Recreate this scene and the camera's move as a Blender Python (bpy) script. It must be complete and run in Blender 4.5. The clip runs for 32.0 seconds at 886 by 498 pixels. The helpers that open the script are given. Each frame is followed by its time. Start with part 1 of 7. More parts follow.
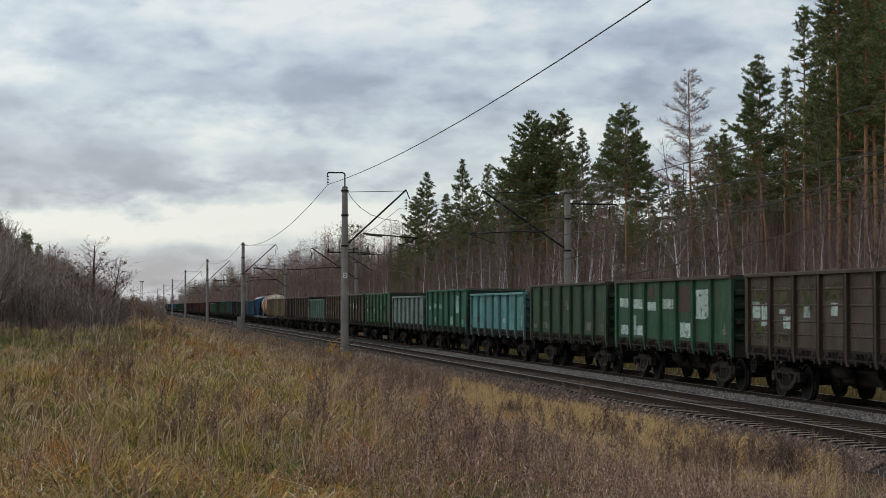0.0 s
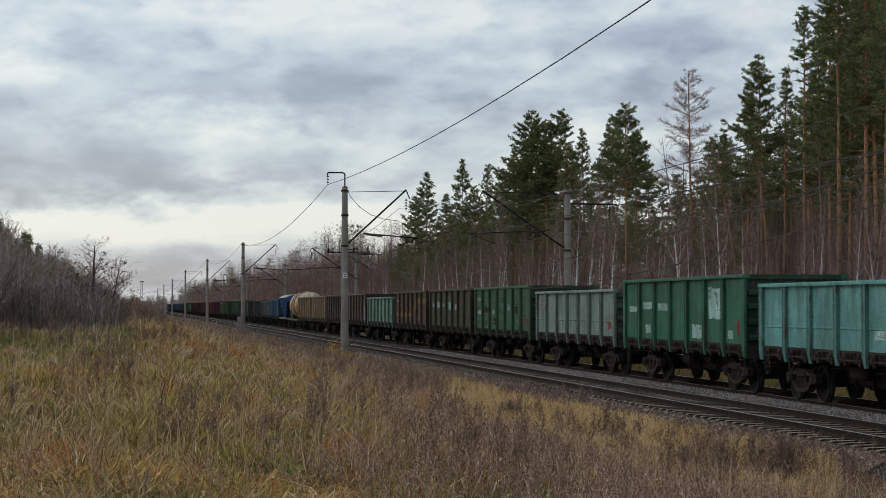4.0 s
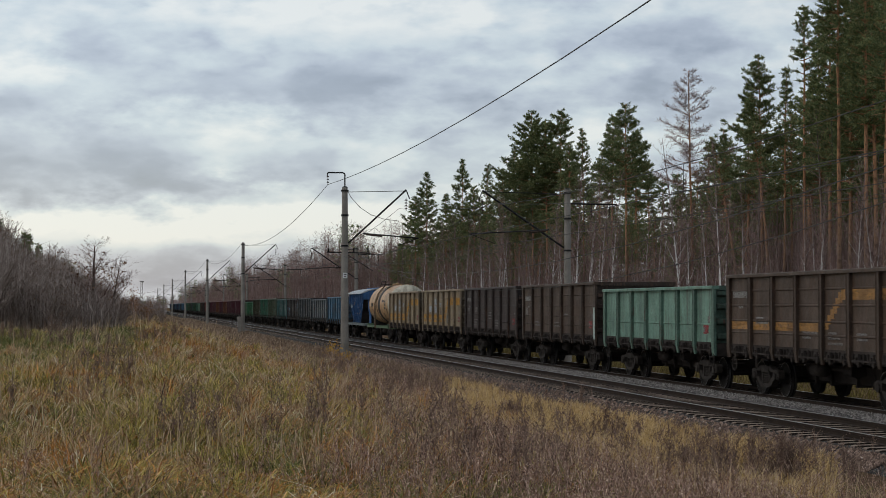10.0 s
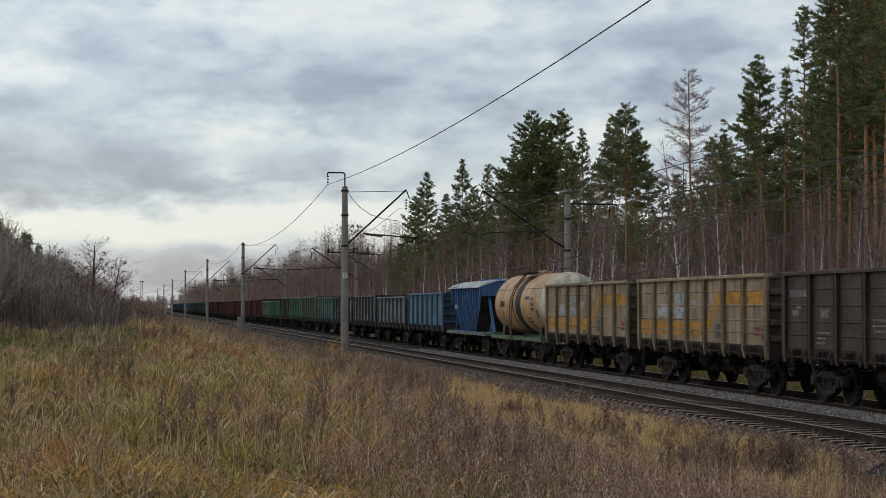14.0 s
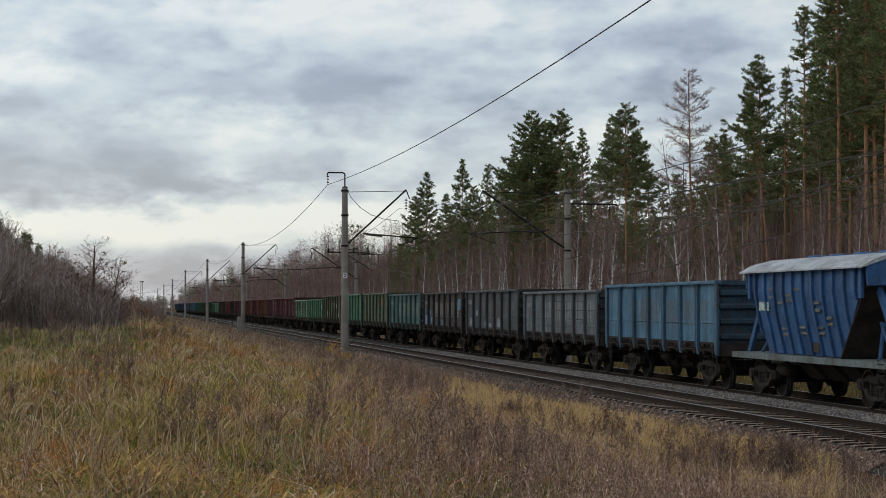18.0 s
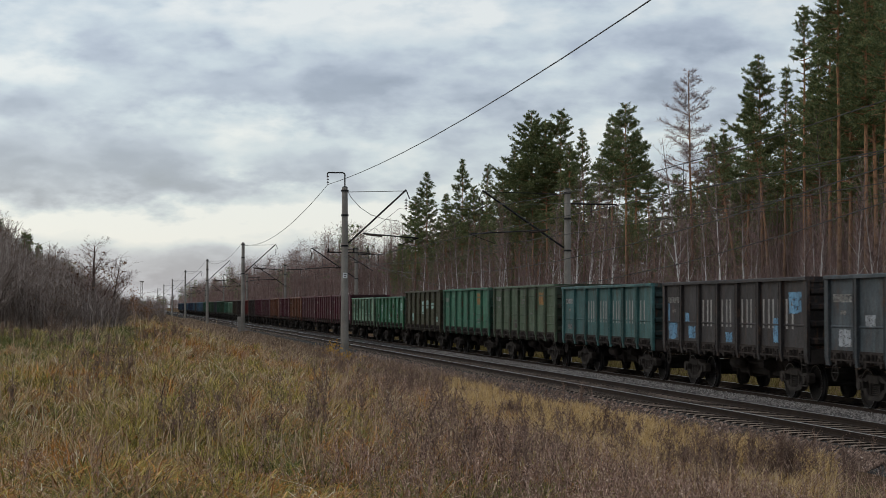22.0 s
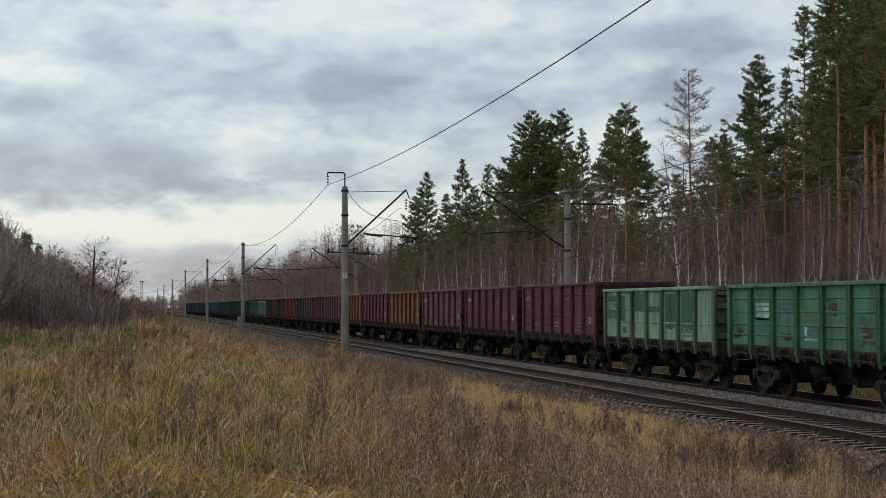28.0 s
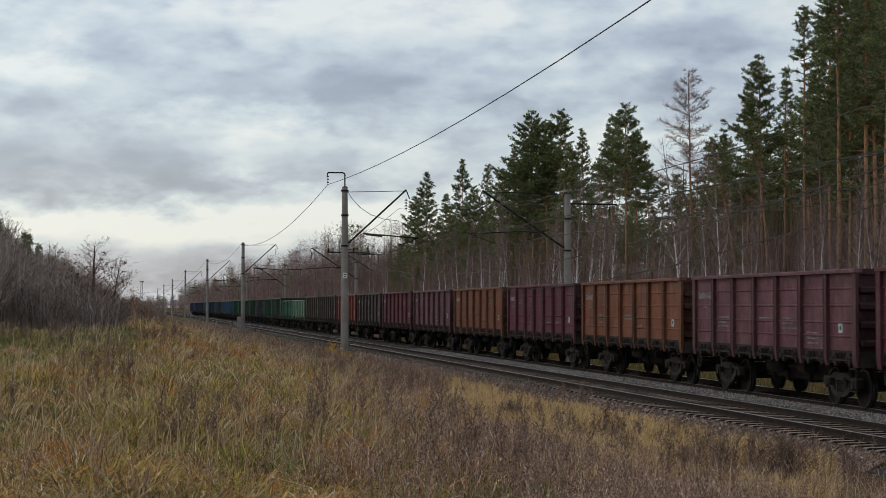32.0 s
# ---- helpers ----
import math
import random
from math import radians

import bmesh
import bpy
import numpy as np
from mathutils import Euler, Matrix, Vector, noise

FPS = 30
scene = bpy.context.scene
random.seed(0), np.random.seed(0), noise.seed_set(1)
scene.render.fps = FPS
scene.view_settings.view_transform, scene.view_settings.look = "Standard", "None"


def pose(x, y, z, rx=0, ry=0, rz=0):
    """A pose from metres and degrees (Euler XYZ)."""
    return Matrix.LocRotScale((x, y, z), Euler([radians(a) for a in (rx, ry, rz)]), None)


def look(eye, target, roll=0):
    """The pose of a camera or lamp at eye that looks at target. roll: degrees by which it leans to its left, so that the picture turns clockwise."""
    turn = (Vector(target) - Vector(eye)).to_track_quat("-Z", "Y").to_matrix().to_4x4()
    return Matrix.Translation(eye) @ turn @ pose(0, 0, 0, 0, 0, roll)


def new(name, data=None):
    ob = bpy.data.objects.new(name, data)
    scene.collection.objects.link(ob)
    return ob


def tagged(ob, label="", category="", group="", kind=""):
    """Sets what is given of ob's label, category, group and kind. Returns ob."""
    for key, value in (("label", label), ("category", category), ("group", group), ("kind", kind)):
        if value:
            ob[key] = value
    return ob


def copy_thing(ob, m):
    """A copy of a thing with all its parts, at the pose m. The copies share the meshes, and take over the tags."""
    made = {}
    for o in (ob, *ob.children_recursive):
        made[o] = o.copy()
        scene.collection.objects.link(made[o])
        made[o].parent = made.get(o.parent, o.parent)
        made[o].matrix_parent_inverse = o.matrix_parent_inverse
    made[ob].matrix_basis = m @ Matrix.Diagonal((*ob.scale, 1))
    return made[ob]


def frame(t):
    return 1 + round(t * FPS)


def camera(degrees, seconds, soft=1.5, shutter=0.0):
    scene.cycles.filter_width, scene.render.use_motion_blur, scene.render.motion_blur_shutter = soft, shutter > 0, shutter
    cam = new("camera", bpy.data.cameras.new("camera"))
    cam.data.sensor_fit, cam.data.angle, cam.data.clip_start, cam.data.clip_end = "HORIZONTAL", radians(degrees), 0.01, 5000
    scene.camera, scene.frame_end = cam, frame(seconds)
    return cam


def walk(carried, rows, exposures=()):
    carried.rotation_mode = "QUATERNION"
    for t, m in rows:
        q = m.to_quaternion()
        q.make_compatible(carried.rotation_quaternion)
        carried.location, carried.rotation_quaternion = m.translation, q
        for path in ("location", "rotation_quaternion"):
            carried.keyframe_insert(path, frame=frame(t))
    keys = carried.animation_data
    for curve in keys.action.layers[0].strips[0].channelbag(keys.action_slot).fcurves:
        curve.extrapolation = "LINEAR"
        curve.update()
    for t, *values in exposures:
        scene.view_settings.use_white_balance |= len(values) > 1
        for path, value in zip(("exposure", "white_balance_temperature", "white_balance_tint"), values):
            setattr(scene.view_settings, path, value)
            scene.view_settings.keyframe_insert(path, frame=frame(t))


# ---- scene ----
# The train runs along y towards the camera; x is the distance from the camera's line, z = 0 at the rail heads.
EYE_Z = 2.56
cam = camera(27.61, 32.0, soft=0.9, shutter=0.2)
walk(cam, [(0.0, pose(0, 0, EYE_Z, 91.81, 0, -9.85)), (32.0, pose(0, 0, EYE_Z, 91.81, 0, -9.85))],
     exposures=[(0.0, 0.0), (32.0, 0.0)])

# ---- world and sun ----
world = bpy.data.worlds.new("world")
scene.world = world
world.use_nodes = True
wn = world.node_tree.nodes
sky = wn.new("ShaderNodeTexSky")
sky.sky_type = "NISHITA"
sky.sun_disc = False
sky.sun_elevation, sky.sun_rotation = radians(24), radians(-50)
sky.dust_density = 1.0
wn["Background"].inputs["Strength"].default_value = 0.03
world.node_tree.links.new(sky.outputs[0], wn["Background"].inputs["Color"])
sun = new("sun", bpy.data.lights.new("sun", "SUN"))
sun.data.energy, sun.data.angle, sun.data.color = 0.6, radians(25), (1.0, 0.95, 0.88)
sun.matrix_basis = look((-60, 50, 60), (10, 60, 0))
# ---- materials ----
class Nodes:
    """A short hand for building a node material."""
    def __init__(self, name, rough=0.8, metal=0.0, spec=0.3):
        self.m = bpy.data.materials.new(name)
        self.m.use_nodes = True
        self.t = self.m.node_tree
        self.b = self.t.nodes["Principled BSDF"]
        self.b.inputs["Roughness"].default_value = rough
        self.b.inputs["Metallic"].default_value = metal
        self.b.inputs["Specular IOR Level"].default_value = spec

    def n(self, kind, **props):
        node = self.t.nodes.new(kind)
        for key, value in props.items():
            if key == "operation":
                node.operation = value
            elif key == "blend_type":
                node.blend_type = value
            elif key == "data_type":
                node.data_type = value
        return node

    def link(self, a, b):
        self.t.links.new(a, b)

    def coords(self, scale=(1, 1, 1), shift=True):
        tc = self.n("ShaderNodeTexCoord")
        mp = self.n("ShaderNodeMapping")
        mp.inputs["Scale"].default_value = scale
        self.link(tc.outputs["Object"], mp.inputs["Vector"])
        if shift:
            info = self.n("ShaderNodeObjectInfo")
            mul = self.math("MULTIPLY", info.outputs["Random"], 57.0)
            self.link(mul, mp.inputs["Location"])
        return mp.outputs["Vector"]

    def noise(self, vec, scale, detail=4.0, rough=0.55):
        nz = self.n("ShaderNodeTexNoise")
        nz.inputs["Scale"].default_value = scale
        nz.inputs["Detail"].default_value = detail
        nz.inputs["Roughness"].default_value = rough
        self.link(vec, nz.inputs["Vector"])
        return nz.outputs["Fac"]

    def ramp(self, fac, stops):
        r = self.n("ShaderNodeValToRGB")
        el = r.color_ramp.elements
        while len(el) < len(stops):
            el.new(0.5)
        for e, (p, c) in zip(el, stops):
            e.position = p
            e.color = (*c, 1) if len(c) == 3 else c
        self.link(fac, r.inputs["Fac"])
        return r.outputs["Color"]

    def step(self, fac, lo, hi):
        mr = self.n("ShaderNodeMapRange")
        mr.inputs["From Min"].default_value = lo
        mr.inputs["From Max"].default_value = hi
        self.link(fac, mr.inputs["Value"])
        return mr.outputs["Result"]

    def math(self, op, a, b):
        m = self.n("ShaderNodeMath", operation=op)
        for k, v in ((0, a), (1, b)):
            if isinstance(v, (int, float)):
                m.inputs[k].default_value = v
            else:
                self.link(v, m.inputs[k])
        return m.outputs[0]

    def mix(self, fac, a, b, kind="MIX"):
        m = self.n("ShaderNodeMixRGB", blend_type=kind)
        for k, v in (("Fac", fac), ("Color1", a), ("Color2", b)):
            if isinstance(v, (int, float)):
                m.inputs[k].default_value = v
            elif isinstance(v, tuple):
                m.inputs[k].default_value = (*v, 1)
            else:
                self.link(v, m.inputs[k])
        return m.outputs["Color"]

    def colour(self, c):
        if isinstance(c, tuple):
            self.b.inputs["Base Color"].default_value = (*c, 1)
        else:
            self.link(c, self.b.inputs["Base Color"])
        return self

    def bump(self, fac, strength=0.4, dist=0.02):
        bp = self.n("ShaderNodeBump")
        bp.inputs["Strength"].default_value = strength
        bp.inputs["Distance"].default_value = dist
        self.link(fac, bp.inputs["Height"])
        self.link(bp.outputs["Normal"], self.b.inputs["Normal"])
        return self


def mottled(name, c1, c2, scale=3.0, fine=30.0, rough=0.85, metal=0.0, stretch=(1, 1, 1), spec=0.3, bump=0.3, dist=0.01):
    """A surface of two tones, mottled at two scales, with fine relief."""
    k = Nodes(name, rough, metal, spec)
    v = k.coords(stretch)
    a, f = k.noise(v, scale), k.noise(v, fine, 3.0)
    c = k.mix(k.step(a, 0.3, 0.7), c1, c2)
    c = k.mix(0.5, c, k.ramp(f, [(0.3, (0.35, 0.35, 0.35)), (0.7, (0.65, 0.65, 0.65))]), "OVERLAY")
    return k.colour(c).bump(f, bump, dist).m


TONES = {}


def paint(name, col, fade=0.35, rust=0.35, rough=0.6, worn=0.0, stain=False):
    """Weathered wagon paint: faded areas, grime and streaks of rust that run down the sheets."""
    col = tuple(c * 1.18 for c in col)
    TONES[name] = col
    k = Nodes(name, rough, 0.0, 0.25)
    v = k.coords((1, 1, 1))
    vs = k.coords((2.2, 2.2, 0.55))
    vd = k.coords((3.4, 3.4, 0.42))
    big, fine, streak = k.noise(v, 1.3, 7.0, 0.65), k.noise(v, 14.0, 5.0, 0.6), k.noise(vd, 1.6, 7.0, 0.66)
    pale = tuple(min(1, c * 1.45 + 0.03) for c in col)
    dark = tuple(c * 0.42 + q for c, q in zip(col, (0.012, 0.0085, 0.007)))
    c = k.mix(k.math("MULTIPLY", k.step(big, 0.44, 0.64), min(1.0, fade * 1.7)), col, pale)
    # soot that runs down the sheets
    c = k.mix(k.math("MULTIPLY", k.step(streak, 0.48, 0.64), 0.42), c, dark)
    # dust and bleached blotches, a bay or so across
    c = k.mix(k.math("MULTIPLY", k.step(k.noise(v, 0.8, 6.0, 0.62), 0.47, 0.68), 0.42), c, tuple(q * 0.72 + p for q, p in zip(col, (0.016, 0.012, 0.0095))))
    # grime with hard edges where the wet has run
    c = k.mix(k.math("MULTIPLY", k.step(k.noise(vs, 0.8, 9.0, 0.68), 0.47, 0.6), 0.72), c, dark)
    # flaked paint with sharp edges, and rust that runs from it
    flake = k.noise(vs, 1.5, 10.0, 0.74)
    c = k.mix(k.math("MULTIPLY", k.step(flake, 0.565, 0.60), min(0.9, rust * 1.5)), c, (0.075, 0.046, 0.034))
    c = k.mix(k.math("MULTIPLY", k.step(k.noise(vd, 2.4, 7.0, 0.7), 0.55, 0.70), min(0.9, rust * 1.2)), c, (0.10, 0.046, 0.025))
    # scrapes where paler undercoat shows
    c = k.mix(k.math("MULTIPLY", k.step(k.noise(v, 5.5, 9.0, 0.75), 0.645, 0.67), 0.5), c, pale)
    c = k.mix(0.5, c, k.ramp(fine, [(0.3, (0.28, 0.28, 0.28)), (0.7, (0.72, 0.72, 0.72))]), "OVERLAY")
    dents = k.math("ADD", k.math("MULTIPLY", fine, 0.12), k.noise(v, 1.7, 3.0, 0.5))
    k.colour(c).bump(dents, 0.55, 0.09)
    if stain:       # a stain with an outline of its own, thinning out towards its rim
        tc = k.n("ShaderNodeTexCoord")
        sep = k.n("ShaderNodeSeparateXYZ")
        k.link(tc.outputs["Object"], sep.inputs[0])
        rim = k.math("MAXIMUM", k.math("ABSOLUTE", sep.outputs["Y"], 0.0), k.math("ABSOLUTE", sep.outputs["Z"], 0.0))
        body = k.math("MULTIPLY", k.math("SUBTRACT", 0.5, rim), 1.5)
        body = k.math("ADD", body, k.math("MULTIPLY", k.math("SUBTRACT", k.noise(k.coords((1.0, 2.2, 0.9)), 1.5, 8.0, 0.66), 0.5), 1.9))
        k.link(k.math("MULTIPLY", k.step(body, 0.15, 0.65), 0.7), k.b.inputs["Alpha"])
    elif worn:      # paint that has come off in flakes and lets the sheet below show
        k.link(k.math("SUBTRACT", 1.0, k.step(k.noise(v, 4.5, 8.0, 0.72), 0.66 - 0.3 * worn, 0.72 - 0.3 * worn)), k.b.inputs["Alpha"])
    return k.m


def islands(name, stops, rough=0.75, zone=None, spec=0.15, trans=0.0):
    """Blades, needles and twigs: the tone varies from piece to piece, and by zones of the ground."""
    k = Nodes(name, rough, 0.0, spec)
    g = k.n("ShaderNodeNewGeometry")
    c = k.ramp(g.outputs["Random Per Island"], stops)
    if zone:        # a second palette by zones, and darker spots where the sward is worn
        tc = k.n("ShaderNodeTexCoord")
        z = k.noise(tc.outputs["Object"], zone[0], 3.0)
        c2 = k.ramp(g.outputs["Random Per Island"], zone[3])
        c = k.mix(k.step(z, zone[1], zone[2]), c, c2)
        spot = k.noise(tc.outputs["Object"], 1.3, 4.0)
        c = k.mix(k.math("MULTIPLY", k.step(spot, 0.5, 0.66), 0.75), c, zone[4])
        c = k.mix(k.math("MULTIPLY", k.step(k.noise(tc.outputs["Object"], 0.7, 4.0), 0.56, 0.68), 0.6), c, zone[5])
    k.colour(c)
    if trans:
        tr = k.n("ShaderNodeBsdfTranslucent")
        k.link(c, tr.inputs["Color"])
        mx = k.n("ShaderNodeMixShader")
        mx.inputs[0].default_value = trans
        k.link(k.b.outputs[0], mx.inputs[1])
        k.link(tr.outputs[0], mx.inputs[2])
        k.link(mx.outputs[0], k.t.nodes["Material Output"].inputs["Surface"])
    return k.m


def ground_material():
    k = Nodes("ground_soil_and_thatch", 0.95, 0, 0.0)
    v = k.coords((1, 1, 1), False)
    a, b, f = k.noise(v, 0.12, 4), k.noise(v, 1.3, 5), k.noise(v, 25, 4)
    c = k.mix(k.step(a, 0.4, 0.6), (0.15, 0.102, 0.052), (0.125, 0.084, 0.056))
    c = k.mix(k.step(b, 0.45, 0.7), c, (0.062, 0.043, 0.03))
    c = k.mix(0.6, c, k.ramp(f, [(0.3, (0.25, 0.25, 0.25)), (0.7, (0.75, 0.75, 0.75))]), "OVERLAY")
    return k.colour(c).bump(f, 0.8, 0.06).m


def ballast_material(name, c1, c2):
    k = Nodes(name, 0.95, 0, 0.0)
    v = k.coords((1, 1, 1), False)
    vo = k.n("ShaderNodeTexVoronoi")
    vo.inputs["Scale"].default_value = 17
    k.link(v, vo.inputs["Vector"])
    c = k.mix(0.75, k.ramp(k.noise(v, 1.0), [(0.3, c1), (0.7, c2)]), vo.outputs["Color"], "SOFT_LIGHT")
    hs = k.n("ShaderNodeHueSaturation")
    hs.inputs["Saturation"].default_value = 0.25
    k.link(c, hs.inputs["Color"])
    c = k.mix(k.step(vo.outputs["Distance"], 0.25, 0.6), hs.outputs["Color"], (0.04, 0.037, 0.035))
    return k.colour(c).bump(k.math("MULTIPLY", vo.outputs["Distance"], -1.0), 1.0, 0.05).m


def birch_material():
    k = Nodes("birch_bark", 0.8, 0, 0.2)
    v = k.coords((1, 1, 1))
    v2 = k.coords((1.5, 1.5, 9))
    c = k.mix(k.step(k.noise(v2, 1.6, 4), 0.56, 0.66), (0.72, 0.70, 0.67), (0.06, 0.05, 0.045))
    c = k.mix(k.step(k.noise(v, 0.5, 3), 0.55, 0.8), c, (0.25, 0.21, 0.18))
    tc = k.n("ShaderNodeTexCoord")
    sep = k.n("ShaderNodeSeparateXYZ")
    k.link(tc.outputs["Object"], sep.inputs[0])
    c = k.mix(k.step(sep.outputs["Z"], 5.5, 11.0), c, (0.21, 0.155, 0.135))      # the young wood of the top is brown
    return k.colour(c).bump(k.noise(v, 20), 0.4, 0.02).m


def pine_bark_material():
    k = Nodes("pine_bark", 0.9, 0, 0.15)
    v = k.coords((1, 1, 0.35))
    tc = k.n("ShaderNodeTexCoord")
    sep = k.n("ShaderNodeSeparateXYZ")
    k.link(tc.outputs["Object"], sep.inputs[0])
    f = k.noise(v, 9, 5)
    c = k.mix(k.step(sep.outputs["Z"], 4, 12), (0.13, 0.098, 0.08), (0.36, 0.19, 0.10))
    c = k.mix(k.step(f, 0.5, 0.7), c, (0.045, 0.032, 0.026))
    return k.colour(c).bump(f, 0.8, 0.04).m


# Banks of cloud and lighter breaks: bearing and height of the middle, half width and half height (radians), and how thick.
CLOUD_BANKS = [(-0.195, 0.070, 0.085, 0.017, 0.40), (-0.105, 0.116, 0.075, 0.014, 0.24), (-0.21, 0.105, 0.05, 0.012, 0.10), (0.10, 0.115, 0.10, 0.018, 0.12), (0.02, 0.075, 0.06, 0.012, 0.08),
               (-0.20, 0.014, 0.16, 0.012, 0.16), (-0.16, 0.0435, 0.14, 0.011, -0.38), (-0.235, 0.124, 0.025, 0.009, -0.18), (-0.15, 0.108, 0.022, 0.007, -0.16), (-0.125, 0.094, 0.035, 0.009, -0.18),
               (-0.105, 0.0645, 0.014, 0.005, -0.2), (-0.10, 0.163, 0.10, 0.010, -0.15), (0.0, 0.150, 0.03, 0.006, -0.10), (0.10, 0.148, 0.10, 0.016, 0.10), (0.03, 0.050, 0.07, 0.013, -0.12), (-0.14, 0.0245, 0.12, 0.009, 0.22)]
CLOUD_GLOW = 0.80
CLOUD_TONES = [(0.18, (0.80, 0.815, 0.80)), (0.40, (0.57, 0.635, 0.685)), (0.56, (0.43, 0.475, 0.565)), (0.74, (0.30, 0.335, 0.425)), (0.95, (0.24, 0.27, 0.345))]


def cloud_material():
    """An overcast sky: layers of stratocumulus that glow over the clear sky behind them."""
    k = Nodes("cloud_layer")
    m = k.m
    k.t.nodes.remove(k.b)
    tc = k.n("ShaderNodeTexCoord")
    turn = k.n("ShaderNodeMapping")
    turn.inputs["Rotation"].default_value = (0, 0, radians(9.85))
    k.link(tc.outputs["Object"], turn.inputs["Vector"])
    nrm = k.n("ShaderNodeVectorMath", operation="NORMALIZE")
    k.link(turn.outputs["Vector"], nrm.inputs[0])
    d = nrm.outputs["Vector"]
    sep = k.n("ShaderNodeSeparateXYZ")
    k.link(d, sep.inputs[0])
    mp = k.n("ShaderNodeMapping")
    mp.inputs["Scale"].default_value = (1, 1, 2.4)
    mp.inputs["Location"].default_value = (0.35, 0.1, 0.2)
    k.link(d, mp.inputs["Vector"])
    v = mp.outputs["Vector"]
    n1, n2, n3 = k.noise(v, 11.0, 7.0, 0.5), k.noise(v, 32.0, 7.0, 0.55), k.noise(v, 20.0, 4.0, 0.55)
    puff = k.n("ShaderNodeTexVoronoi")
    puff.feature = "SMOOTH_F1"
    for key, value in (("Scale", 17.0), ("Detail", 2.0), ("Roughness", 0.5), ("Smoothness", 0.8)):
        puff.inputs[key].default_value = value
    warp = k.n("ShaderNodeVectorMath", operation="ADD")
    k.link(v, warp.inputs[0])
    shove = k.n("ShaderNodeCombineXYZ")
    k.link(k.math("MULTIPLY", n3, 0.09), shove.inputs["X"])
    k.link(k.math("MULTIPLY", n1, 0.12), shove.inputs["Y"])
    k.link(shove.outputs["Vector"], warp.inputs[1])
    k.link(warp.outputs["Vector"], puff.inputs["Vector"])
    bearing = k.math("ARCTAN2", sep.outputs["X"], sep.outputs["Y"])
    bearing = k.math("ADD", bearing, k.math("MULTIPLY", k.math("SUBTRACT", n3, 0.5), 0.10))
    height = k.math("ADD", sep.outputs["Z"], k.math("MULTIPLY", k.math("SUBTRACT", n2, 0.5), 0.028))
    dens = k.math("ADD", k.math("MULTIPLY", n1, 0.55), k.math("MULTIPLY", n2, 0.45))
    dens = k.math("ADD", k.math("MULTIPLY", k.math("SUBTRACT", dens, 0.5), 1.3), 0.565)
    dens = k.math("ADD", dens, k.math("MULTIPLY", k.math("SUBTRACT", 0.40, puff.outputs["Distance"]), 0.42))
    for b0, h0, bw, hw, thick in CLOUD_BANKS:
        p = k.math("POWER", k.math("DIVIDE", k.math("SUBTRACT", bearing, b0), bw), 2.0)
        q = k.math("POWER", k.math("DIVIDE", k.math("SUBTRACT", height, h0), hw), 2.0)
        fall = k.math("POWER", 2.0, k.math("MULTIPLY", k.math("ADD", p, q), -1.0))
        dens = k.math("ADD", dens, k.math("MULTIPLY", fall, thick))
    c = k.ramp(dens, CLOUD_TONES)
    em = k.n("ShaderNodeEmission")
    k.link(c, em.inputs["Color"])
    em.inputs["Strength"].default_value = CLOUD_GLOW
    tr = k.n("ShaderNodeBsdfTransparent")
    add = k.n("ShaderNodeAddShader")
    k.link(em.outputs[0], add.inputs[0])
    k.link(tr.outputs[0], add.inputs[1])
    k.link(add.outputs[0], k.t.nodes["Material Output"].inputs["Surface"])
    return m


